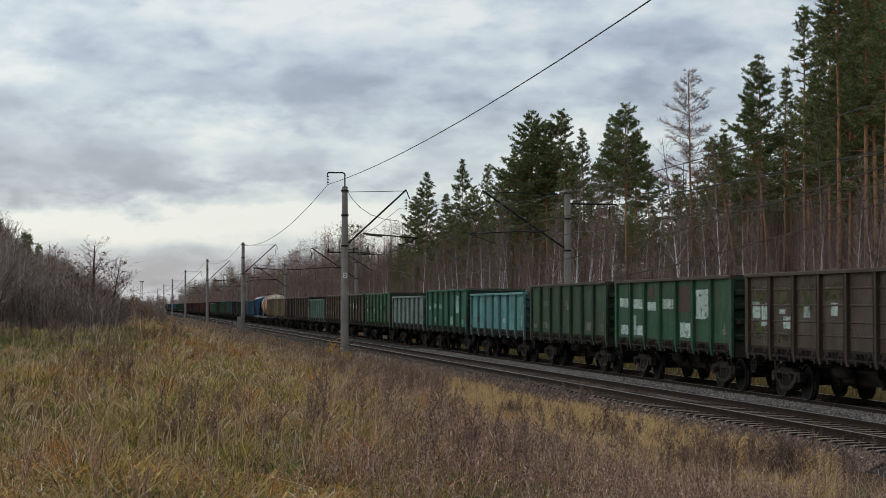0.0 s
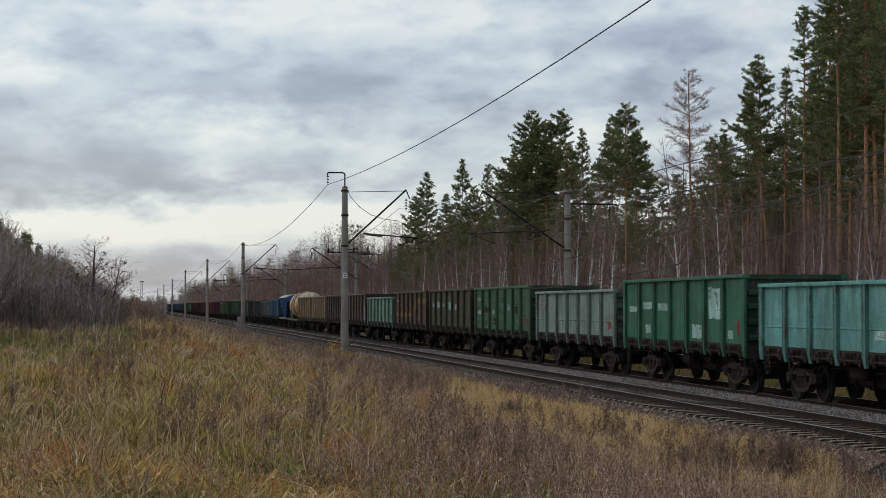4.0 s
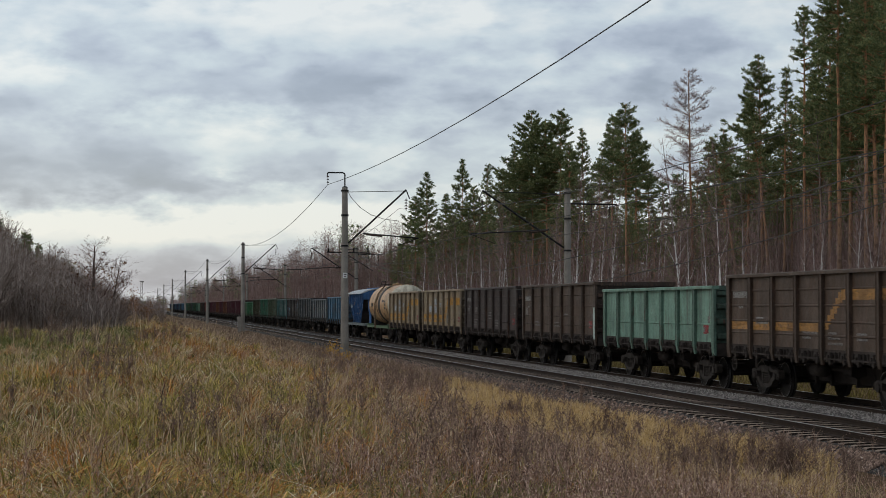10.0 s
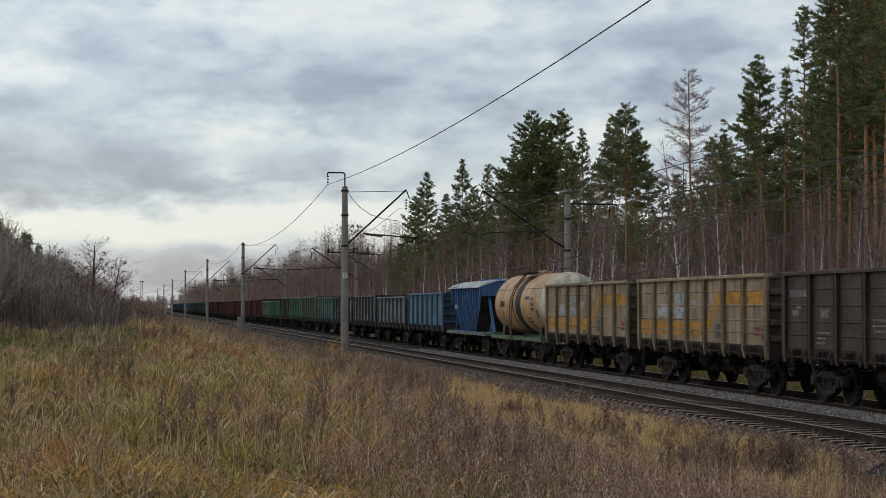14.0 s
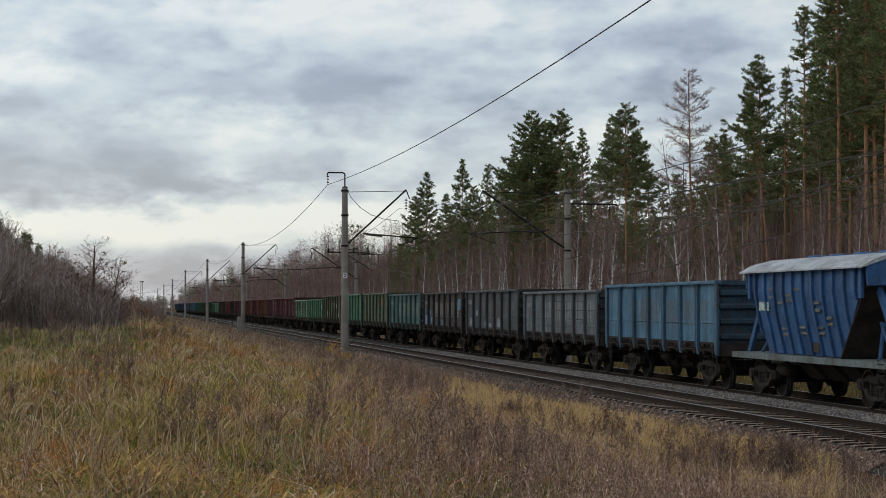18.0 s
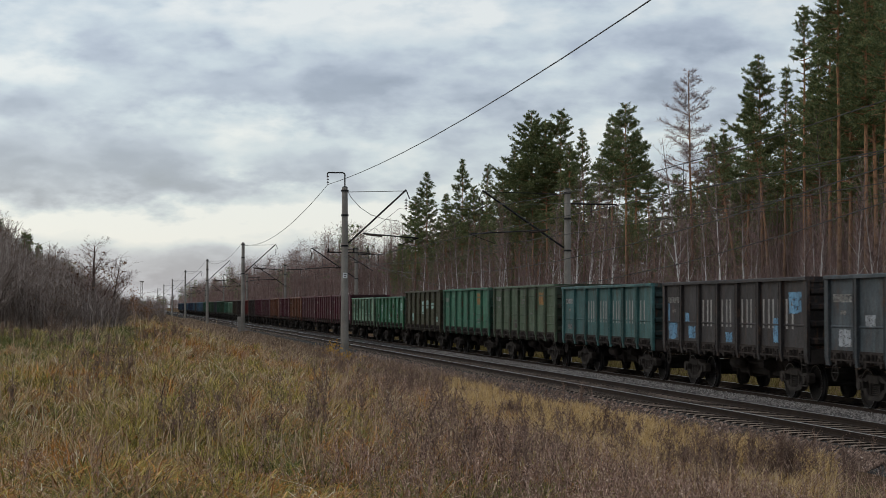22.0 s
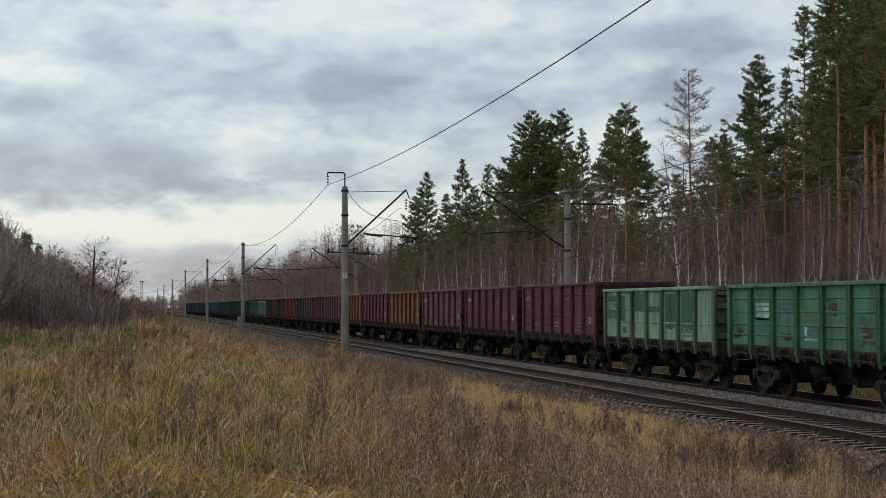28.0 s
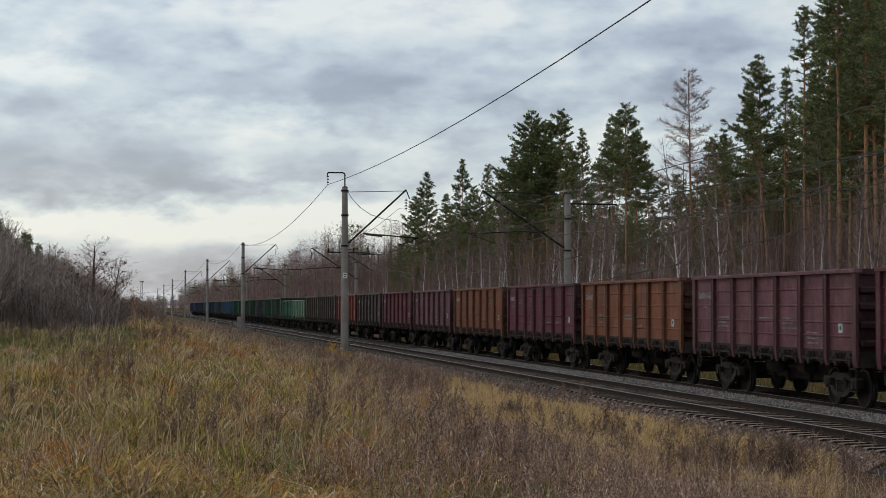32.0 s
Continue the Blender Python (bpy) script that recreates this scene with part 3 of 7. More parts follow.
def build_shared():
    s = {}
    g = Geo()
    g.box(-0.26, 0.26, -HALF + 0.1, HALF - 0.1, 0.92, 1.28).box(-1.44, 1.44, -HALF + 0.05, HALF - 0.05, 1.3, 1.4)
    for y in (-4.32, 4.32):
        g.prism([(-1.4, 1.3), (-1.4, 1.12), (-0.5, 0.86), (0.5, 0.86), (1.4, 1.12), (1.4, 1.3)], "y", y - 0.22, y + 0.22)
    for y in (-2.65, -0.88, 0.88, 2.65):
        g.prism([(-1.42, 1.3), (-1.42, 1.2), (-0.3, 0.98), (0.3, 0.98), (1.42, 1.2), (1.42, 1.3)], "y", y - 0.07, y + 0.07)
    for y in (-HALF, HALF - 0.16):
        g.box(-1.44, 1.44, y, y + 0.16, 1.02, 1.36)
    for y in (-2.2, -1.4, -0.6, 0.3, 1.1, 2.0):     # hatch flaps hanging towards the middle sill
        for q in (-1, 1):
            g.prism([(q * 1.4, 1.3), (q * 1.4, 1.25), (q * 0.35, 1.02), (q * 0.35, 1.08)], "y", y - 0.3, y + 0.3)
    for q in (-1, 1):                                # solid block added for the brake gear and the shade under the floor
        g.prism([(q * 0.05, 1.1), (q * 0.05, 0.62), (q * 0.3, 0.5), (q * 0.42, 0.95)], "y", -2.0, 3.1)
    for y in (-1.5, -0.4, 1.3, 2.4):                 # cross plates added as brake levers, to deepen that shade
        g.box(-0.4, 0.4, y - 0.05, y + 0.05, 0.42, 1.0)
    s["underframe"] = g.mesh("underframe", M["under"])
    g = Geo().lathe([(0.0, -0.45), (0.14, -0.42), (0.17, -0.36), (0.17, 0.36), (0.14, 0.42), (0.0, 0.45)], "y", 12)
    s["air_tank"] = g.mesh("air_tank", M["under"], smooth=True)
    g = Geo().tube((0, -0.3, 0), (0, 0.25, 0), 0.18, sides=12).box(-0.02, 0.02, 0.2, 1.4, -0.03, 0.03).box(-0.2, 0.2, -0.36, -0.3, -0.12, 0.12)
    s["brake_cylinder"] = g.mesh("brake_cylinder", M["under"])
    # coupler: shank and knuckle head
    g = Geo().box(-0.09, 0.09, 0, 0.62, -0.09, 0.09)
    g.prism([(-0.2, 0.42), (-0.2, 0.6), (-0.12, 0.68), (-0.05, 0.6), (0.04, 0.6), (0.1, 0.72), (0.22, 0.66), (0.2, 0.42)], "z", -0.16, 0.16)
    g.tube((0.26, 0.1, -0.05), (0.32, 0.35, -0.42), 0.035, sides=6).tube((0.32, 0.35, -0.42), (0.3, 0.62, -0.3), 0.035, sides=6)
    s["coupler"] = g.mesh("coupler", M["under"])
    # bogie
    out = [(-1.22, 0.62), (-1.1, 0.68), (-0.72, 0.66), (-0.45, 0.78), (0.45, 0.78), (0.72, 0.66), (1.1, 0.68), (1.22, 0.62), (1.22, 0.42), (1.0, 0.38), (0.78, 0.42),
           (0.6, 0.22), (0.36, 0.14), (-0.36, 0.14), (-0.6, 0.22), (-0.78, 0.42), (-1.0, 0.38), (-1.22, 0.42)]
    g = Geo()
    for i in range(len(out)):                        # the open casting: a rim round a window
        (a, b), (c, d) = out[i], out[(i + 1) % len(out)]
        k = 0.70
        m1, m2 = (a * k, 0.46 + (b - 0.46) * k), (c * k, 0.46 + (d - 0.46) * k)
        g.prism([(a, b), (c, d), m2, m1], "x", -0.09, 0.09)
    g.box(-0.1, 0.1, -1.14, -0.74, 0.38, 0.64).box(-0.1, 0.1, 0.74, 1.14, 0.38, 0.64)
    g.box(-0.07, 0.07, -0.36, -0.28, 0.2, 0.74).box(-0.07, 0.07, 0.28, 0.36, 0.2, 0.74)
    g.box(-0.1, 0.08, -0.34, 0.34, 0.58, 0.76).box(-0.1, 0.08, -0.4, 0.4, 0.13, 0.2)
    for y in (-0.93, 0.93):
        g.tube((-0.14, y, 0.478), (-0.1, y, 0.478), 0.12, sides=12)
    g.v = [(x, y * 0.88, z * 0.92 + 0.12) for x, y, z in g.v]
    s["side_frame"] = g.mesh("side_frame", M["bogie"])
    g = Geo()
    for y in (-0.17, 0.0, 0.17):
        pts = [(0.085 * math.cos(a) * 0.8, y + 0.085 * math.sin(a), 0.2 + a * 0.0085) for a in [i * math.pi / 2 for i in range(28)]]
        g.chain(pts, [0.02] * len(pts), 3)
    g.v = [(x, y * 0.88, z * 0.92 + 0.12) for x, y, z in g.v]
    s["spring"] = g.mesh("spring_pack", M["bogie"])
    g = Geo().prism([(-1.05, 0.62), (-1.05, 0.74), (-0.4, 0.84), (0.4, 0.84), (1.05, 0.74), (1.05, 0.62), (0.4, 0.5), (-0.4, 0.5)], "y", -0.2, 0.2)
    s["bolster"] = g.mesh("bolster", M["under"])
    g = Geo()
    prof = [(0.0, 0), (0.07, 0), (0.12, 0.02), (0.13, 0.06), (0.3, 0.035), (0.40, 0.02), (0.42, -0.02), (0.478, -0.025), (0.478, 0.09), (0.507, 0.105), (0.507, 0.13), (0.42, 0.135), (0.4, 0.1), (0.3, 0.1), (0.15, 0.13), (0.0, 0.13)]
    g.lathe([(r, h - 0.86) for r, h in prof], "x", 20).lathe([(r, 0.86 - h) for r, h in prof], "x", 20)
    g.lathe([(0.482, -0.865), (0.482, -0.8)], "x", 20, 1).lathe([(0.458, -0.8875), (0.476, -0.888)], "x", 20, 1)
    g.lathe([(0.085, -0.9), (0.085, 0.9)], "x", 12)
    for i in range(3):                               # bolt heads on the axle ends
        a = i * 2.094
        g.box(-1.07, -1.04, 0.05 * math.cos(a) - 0.014, 0.05 * math.cos(a) + 0.014, 0.05 * math.sin(a) - 0.014, 0.05 * math.sin(a) + 0.014)
    g.tube((-1.05, 0, 0), (1.05, 0, 0), 0.075, sides=10)
    s["wheelset"] = g.mesh("wheelset", M["wheel"], M["tread"])
    g = Geo()
    for y in (0, 0.38):
        g.tube((0, y, 0.42), (0, y, 1.35), 0.016, sides=5)
    for z in (0.45, 0.72, 0.99, 1.25):
        g.box(-0.03, 0.03, 0, 0.38, z - 0.015, z + 0.015)
    s["step_ladder"] = g.mesh("step_ladder", M["bogie"])
    g = Geo()
    for i in range(14):
        a, b = i * 2 * math.pi / 14, (i + 1) * 2 * math.pi / 14
        g.tube((0, 0.2 * math.cos(a), 0.2 * math.sin(a)), (0, 0.2 * math.cos(b), 0.2 * math.sin(b)), 0.02, sides=5)
    for i in range(4):
        g.tube((0, 0, 0), (0, 0.2 * math.cos(i * 1.571), 0.2 * math.sin(i * 1.571)), 0.012, sides=4)
    g.tube((0, 0, 0), (0.3, 0, 0), 0.02, sides=6)
    s["brake_wheel"] = g.mesh("brake_wheel", M["bogie"])
    # gondola pieces, for the tall and the low body, plain or ribbed
    for tall, z1 in ((1, 3.41), (2, 3.27), (0, 3.12)):
        for style, ribs in (("ribbed", (0.18, 0.36, 0.58, 0.8)), ("plain", (0.33,)), ("smooth", ())):
            for kind, w in (("end", 1.77), ("mid", 1.61)):
                s["sheet", tall, style, kind] = sheet_mesh(w, 1.42, z1 - 0.085, ribs)
        s["post", tall], s["corner", tall] = post_mesh(z1 - 0.1), post_mesh(z1 - 0.1, True)
        g = Geo().prism([(FACE - 0.12, z1 - 0.095), (FACE - 0.12, z1 - 0.02), (FACE - 0.1, z1), (FACE + 0.1, z1), (FACE + 0.1, z1 - 0.095)], "y", -HALF + 0.02, HALF - 0.02)
        s["top_rail", tall] = g.mesh("top_rail", M["under"])
        g = Geo().box(-FACE - 0.05, -FACE, -HALF + 0.1, HALF - 0.1, 1.42, z1 - 0.1)
        g.box(-FACE - 0.1, -FACE + 0.12, -HALF + 0.02, HALF - 0.02, z1 - 0.14, z1)
        for y in BAYS:
            g.box(-FACE, -FACE + 0.085, y - 0.08, y + 0.08, 1.03, z1 - 0.14)
        s["side_wall", tall] = g.mesh("side_wall", M["under"])
        g = Geo().prism([(-0.04, 1.36), (-0.04, z1 - 0.14), (-0.12, z1 - 0.14), (-0.12, z1), (0.04, z1), (0.04, z1 - 0.14), (0.02, z1 - 0.14), (0.02, 1.36)], "x", -1.45, 1.45)
        s["end_wall", tall] = g.mesh("end_wall", M["under"])
    s["end_rib"] = Geo().prism([(-0.14, 0.04), (-0.14, 0.14), (-0.038, 0.2), (-0.038, -0.02)], "x", -1.42, 1.42).mesh("end_rib", M["under"])
    s["latch"] = bracket_mesh()
    s["plate"] = Geo().box(FACE - 0.006, FACE - 0.001, -0.5, 0.5, -0.5, 0.5).mesh("paint_patch", M["white"])
    rng = random.Random(3)
    for i in range(5):                               # patches with ragged edges
        edge = []
        for q in range(4):
            for u in (-0.5, -0.3, -0.1, 0.1, 0.3):
                a, b = u + rng.uniform(-0.04, 0.04), -0.5 + rng.uniform(0.0, 0.075)
                for r in range(q):
                    a, b = -b, a
                edge.append((a, b))
        s["ragged", i] = Geo().prism(edge, "x", FACE - 0.006, FACE - 0.001).mesh("paint_patch", M["white"])
    g = Geo()                                        # eight figures as small bars
    for i in range(8):
        y = 0.5 - (i + 0.5) / 8
        g.box(FACE - 0.006, FACE - 0.001, y - 0.045, y - 0.02, -0.5, 0.5).box(FACE - 0.006, FACE - 0.001, y + 0.02, y + 0.045, -0.5, 0.5)
        g.box(FACE - 0.006, FACE - 0.001, y - 0.02, y + 0.02, *((0.3, 0.5), (-0.1, 0.1), (-0.5, -0.3))[(i * 5) % 3])
    s["figures"] = g.mesh("number_stencil", M["white"])
    return s


S = build_shared()
GROUP = "wagons of the goods train"


def add_bogies(wagon, centres):
    sets = []
    for y in centres:
        bogie = part("bogie", S["bolster"], wagon, pose(0, y, 0), "black two-axle bogie")
        for q in (-1, 1):
            part("side_frame", S["side_frame"], bogie, pose(q * 1.04, 0, 0, 0, 0, 0 if q < 0 else 180), "greasy grey-brown cast side frame")
            part("spring_pack", S["spring"], bogie, pose(q * 1.04, 0, 0))
        for j, dy in enumerate((-0.925, 0.925)):
            sets.append((j, part("wheelset", S["wheelset"], bogie, pose(0, dy, 0.4785), "dark steel wheels with bright rims")))
    return sets


def add_couplers(wagon, half):
    for q in (-1, 1):
        part("coupler", S["coupler"], wagon, pose(0, q * (half - 0.62), 1.06, 0, 0, 0 if q > 0 else 180))


def add_plate(wagon, y, z, w, h, mat, name="paint_patch", out=0.0, shape="plate"):
    name = "number_stencil" if shape == "figures" else name
    ob = part(name, S[shape], wagon, Matrix.Translation((-out, y, z)) @ Matrix.Diagonal((1, w, h, 1)), mat=mat)
    if shape == "figures":
        tagged(ob, kind="stuff")
    return ob


def bay_patch(wagon, bay, u0, u1, z0, z1, mat, out=0.0, shape="plate"):
    """A painted patch in one bay, counted from the rear (0) to the front (6); u runs from rear to front inside the bay."""
    b = list(reversed(BAYS))
    hi, lo = b[bay] - 0.11, b[bay + 1] + 0.11
    y0, y1 = hi + (lo - hi) * u0, hi + (lo - hi) * u1
    add_plate(wagon, (y0 + y1) / 2, (z0 + z1) / 2, abs(y1 - y0), z1 - z0, mat, out=out, shape=shape)


TONED_DOWN = {}


def toned_down(mat, keep=0.66):
    """The same paint in a darker, browner tone: on the posts, and darker still on the ends."""
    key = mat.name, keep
    if key not in TONED_DOWN:
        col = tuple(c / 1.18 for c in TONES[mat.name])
        TONED_DOWN[key] = paint("sooty_" + mat.name, tuple(keep * c + q for c, q in zip(col, (0.0045, 0.003, 0.0026))), 0.2, 0.6)
    return TONED_DOWN[key]


def gondola(colour, tall=1, style="ribbed", label="", posts=None, rail=None, name="gondola_wagon"):
    """An open wagon: sheets between posts, hatch gear below them, end walls, underframe and two bogies."""
    w = thing(name, label, "freight wagon", GROUP)
    paint_post = posts or toned_down(colour)
    b = BAYS
    for i in range(7):
        kind = "end" if i in (0, 6) else "mid"
        part("side_panel", S["sheet", tall, style, kind], w, pose(0, (b[i] + b[i + 1]) / 2, 0), mat=colour)
        part("hatch_latch", S["latch"], w, pose(0, (b[i] + b[i + 1]) / 2, 0))
    for i in range(1, 7):
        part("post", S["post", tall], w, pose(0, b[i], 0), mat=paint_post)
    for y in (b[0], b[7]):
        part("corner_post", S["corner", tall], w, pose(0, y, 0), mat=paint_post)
    part("top_rail", S["top_rail", tall], w, mat=rail or colour)
    part("side_wall", S["side_wall", tall], w, mat=colour)
    for y, turn in ((-HALF + 0.16, 0), (HALF - 0.16, 180)):
        part("end_wall", S["end_wall", tall], w, pose(0, y, 0, 0, 0, turn), mat=toned_down(colour, 0.36))
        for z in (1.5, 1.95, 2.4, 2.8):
            part("end_rib", S["end_rib"], w, pose(0, y, z, 0, 0, turn), mat=toned_down(colour, 0.36))
    part("underframe", S["underframe"], w)
    part("air_tank", S["air_tank"], w, pose(-0.75, 1.2, 0.82))
    part("brake_cylinder", S["brake_cylinder"], w, pose(-0.6, -0.7, 0.85))
    part("step_ladder", S["step_ladder"], w, pose(FACE - 0.05, -HALF + 0.08, 0), "steel step ladder at the corner")
    part("brake_wheel", S["brake_wheel"], w, pose(-1.5, HALF - 0.55, 0.86))
    add_couplers(w, PITCH / 2)
    return w, add_bogies(w, (-4.325, 4.325))
def tank_wagon(body, frame_mat, label):
    w = thing("tank_wagon", label, "tank wagon", GROUP)
    r, cz, L = 1.385, 2.585, 5.35
    dome = [(0.0, -L)] + [(r * math.sin(a), -L + 0.55 * (1 - math.cos(a))) for a in (0.35, 0.7, 1.0, 1.3)] + [(r, -L + 0.6)]
    part("front_dome", Geo().lathe(dome, "y", 48).mesh("front_dome", P["ivory"], smooth=True), w, pose(0, 0, cz), "ivory-white domed tank end")
    prof = [(r, -L + 0.6), (r, L - 0.6)]
    prof += [(r * math.sin(a), L - 0.55 * (1 - math.cos(a))) for a in (1.3, 1.0, 0.7, 0.35)] + [(0.0, L)]
    part("barrel", Geo().lathe(prof, "y", 48).mesh("barrel", body, smooth=True), w, pose(0, 0, cz), "peach-cream painted tank barrel")
    band = Geo().lathe([(r + 0.003, -0.03), (r + 0.014, -0.02), (r + 0.014, 0.02), (r + 0.003, 0.03)], "y", 48).mesh("weld_band", body, smooth=True)
    for y in (-4.7, -2.7, 1.2, 3.0, 4.7):
        part("weld_band", band, w, pose(0, y, cz))
    part("strap", Geo().lathe([(r + 0.004, 0.62), (r + 0.02, 0.63), (r + 0.02, 0.77), (r + 0.004, 0.78)], "y", 48).mesh("strap", P["brown"], smooth=True), w, pose(0, 0, cz), "brown rusty strap beside the ladder")
    part("stained_band", Geo().lathe([(r + 0.004, -0.95), (r + 0.008, -0.92), (r + 0.008, 0.1), (r + 0.004, 0.13)], "y", 48).mesh("stained_band", P["oil"], smooth=True), w, pose(0, 0, cz), "black oil-stained band below the filling dome")
    g = Geo().lathe([(0.0, 0.2), (0.3, 0.2), (0.34, 0.17), (0.36, 0.0)], "z", 20).box(-0.06, 0.06, -0.4, 0.4, 0.2, 0.25)
    part("filling_dome", g.mesh("filling_dome", body), w, pose(0, 0, cz + r - 0.08))
    g = Geo()
    for q in (-1, 1):
        g.box(q * 0.75 - 0.25, q * 0.75 + 0.25, -1.0, 1.0, 0, 0.04)
        for y in (-1.0, 1.0):
            g.tube((q * 0.98, y, 0), (q * 0.98, y, 0.25), 0.02, sides=5)
        g.tube((q * 0.98, -1, 0.25), (q * 0.98, 1, 0.25), 0.02, sides=5)
    part("walkway", g.mesh("walkway", M["bogie"]), w, pose(0, 0, cz + r + 0.02))
    g = Geo()
    for y in (0.16, 0.56):
        g.chain([(-1.55, y, 0.95), (-1.55, y, 2.7), (-1.3, y, 3.4), (-0.8, y, 3.98)], [0.03] * 4, 6)
    for i in range(9):
        z = 1.15 + i * 0.19
        g.tube((-1.55, 0.16, z), (-1.55, 0.56, z), 0.02, sides=5)
    part("ladder", g.mesh("ladder", P["ladder_tan"]), w)
    g = Geo().box(-1.45, -1.25, -5.3, 5.3, 0.98, 1.14).box(1.25, 1.45, -5.3, 5.3, 0.98, 1.14).box(-0.25, 0.25, -5.4, 5.4, 0.9, 1.25)
    for y in (-5.3, 5.15):
        g.box(-1.45, 1.45, y, y + 0.15, 0.95, 1.25)
    part("frame", g.mesh("frame", frame_mat), w, label="pale green painted side sills")
    saddle = Geo().prism([(-1.15, 1.12), (1.15, 1.12), (1.1, 1.6), (0.7, 1.36), (0, 1.18), (-0.7, 1.36), (-1.1, 1.6)], "y", -0.25, 0.25).mesh("saddle", P["oil"])
    for y in (-3.9, 3.9):
        part("saddle", saddle, w, pose(0, y, 0))
    for y, z, a, b in ((-2.3, 3.0, 0.8, 0.14), (-3.3, 2.95, 0.5, 0.12), (-3.4, 2.72, 0.55, 0.14), (-3.35, 2.5, 0.6, 0.12), (-2.4, 2.1, 0.6, 0.1), (-2.4, 1.95, 0.6, 0.1), (2.9, 2.35, 0.2, 0.14), (-4.2, 2.3, 0.25, 0.35)):
        z -= 0.135
        x = math.sqrt(r * r - (z - cz) ** 2)
        ob = part("stencil_bar", S["plate"], w, Matrix.Translation((-x - 0.012, y, z)) @ Matrix.Rotation(math.asin((z - cz) / r), 4, "Y") @ Matrix.Diagonal((1, a, b, 1)) @ Matrix.Translation((-FACE, 0, 0)), mat=P["stencil_dark"])
    add_plate(w, 2.9, 2.6, 1.0, 0.26, P["stencil_dark"], out=r - abs(FACE) + 0.012, shape="figures")
    part("air_tank", S["air_tank"], w, pose(-0.7, 1.0, 0.72))
    part("brake_cylinder", S["brake_cylinder"], w, pose(-0.6, -0.9, 0.72))
    add_couplers(w, 6.01)
    return w, add_bogies(w, (-3.9, 3.9))


def hopper_wagon(blue, roof, label):
    w = thing("hopper_wagon", label, "hopper wagon", GROUP)
    levels = [(1.22, 1.1, -2.3, 3.3), (1.75, 1.22, -2.72, 3.45), (2.3, 1.34, -3.2, 3.62), (2.9, 1.42, -3.8, 3.8), (3.45, 1.42, -3.95, 3.95)]
    bow = lambda z: float(np.interp(z, [q[0] for q in levels], [q[1] for q in levels]))
    g = Geo()
    g.add([(sx * hx, yy, z) for z, hx, y0, y1 in levels for sx, yy in ((-1, y0), (1, y0), (1, y1), (-1, y1))],
          [(4 * i + j, 4 * i + (j + 1) % 4, 4 * i + 4 + (j + 1) % 4, 4 * i + 4 + j) for i in range(4) for j in range(4)] + [(3, 2, 1, 0), (16, 17, 18, 19)])
    part("body", g.mesh("body", blue), w, label="blue steel hopper body with sloping ends and bowed sides")
    for i in range(11):
        y = -3.55 + i * 0.7
        low = max(float(np.interp(-y, [-q[2] for q in levels][:4], [q[0] for q in levels][:4])), float(np.interp(y, [q[3] for q in levels], [q[0] for q in levels])))
        zs = [low] + [q[0] for q in levels if q[0] > low + 0.05]
        g = Geo()
        for z0, z1 in zip(zs[:-1], zs[1:]):
            g.prism([(-bow(z0), z0), (-bow(z0) - 0.08, z0), (-bow(z1) - 0.08, z1), (-bow(z1), z1)], "y", y - 0.04, y + 0.04)
        part("rib", g.mesh("rib", blue), w)
    edge = Geo().box(-1.5, -1.42, -3.95, 3.95, 3.42, 3.5).box(-1.5, -1.42, -4.0, -3.85, 2.7, 3.5).box(-1.5, -1.42, 3.85, 4.0, 2.7, 3.5)
    part("edge_beam", edge.mesh("edge_beam", blue), w)
    arc = [(-1.62, 3.42), (-1.62, 3.46), (-1.25, 3.66), (-0.7, 3.8), (0, 3.86), (0.7, 3.8), (1.25, 3.66), (1.62, 3.46), (1.62, 3.42), (0, 3.8)]
    part("roof", Geo().prism(arc[:9] + [(0.7, 3.74), (0, 3.8), (-0.7, 3.74)], "y", -4.35, 4.35).mesh("roof", roof), w, label="pale grey arched roof")
    gable = Geo().prism([(-1.44, 3.0), (-1.48, 3.44), (-1.2, 3.62), (0, 3.79), (1.2, 3.62), (1.48, 3.44), (1.44, 3.0)], "y", -0.04, 0.04).mesh("gable", blue)
    part("gable", gable, w, pose(0, -4.26, 0)), part("gable", gable, w, pose(0, 4.26, 0))
    for y in (-2.4, -0.8, 0.8, 2.4):
        part("hatch", Geo().lathe([(0.0, 0.07), (0.3, 0.05), (0.34, 0.0)], "z", 14).mesh("hatch", blue), w, pose(0, y, 3.84))
    struts = []
    for q in (-1, 1):
        strut = Geo().prism([(-1.15, 1.2), (-0.9, 1.2), (0.42, 2.95), (0.2, 2.98)], "x", q * 1.0 - 0.05, q * 1.0 + 0.05)
        brace = Geo().tube((q * 0.9, -0.3, 1.2), (q * 0.75, 0.75, 2.1), 0.045, sides=6).tube((q * 0.9, 0.5, 1.2), (q * 0.75, 0.6, 2.1), 0.045, sides=6)
        struts += [("end_strut", strut.mesh("end_strut", blue)), ("brace", brace.mesh("brace", blue))]
    # dark sheet over the blue slope stands for the shade below the gable
    slope = Geo().prism([(-4.0, 2.98), (-2.45, 1.2), (-2.4, 1.215), (-3.96, 2.995)], "x", -1.38, 1.38).mesh("slope_sheet", M["under"])
    part("slope_sheet", slope, w, label="sooty dark sloping sheet below the gable")
    for name, me in struts:
        part(name, me, w, pose(0, -4.2, 0)), part(name, me, w, pose(0, 4.2, 0, 0, 0, 180))
    g = Geo()
    for i in range(7):
        g.tube((-0.25, 0, 1.3 + i * 0.3), (0.25, 0, 1.3 + i * 0.3), 0.018, sides=5)
    for q in (-0.25, 0.25):
        g.tube((q, 0, 1.2), (q, 0, 3.4), 0.022, sides=5)
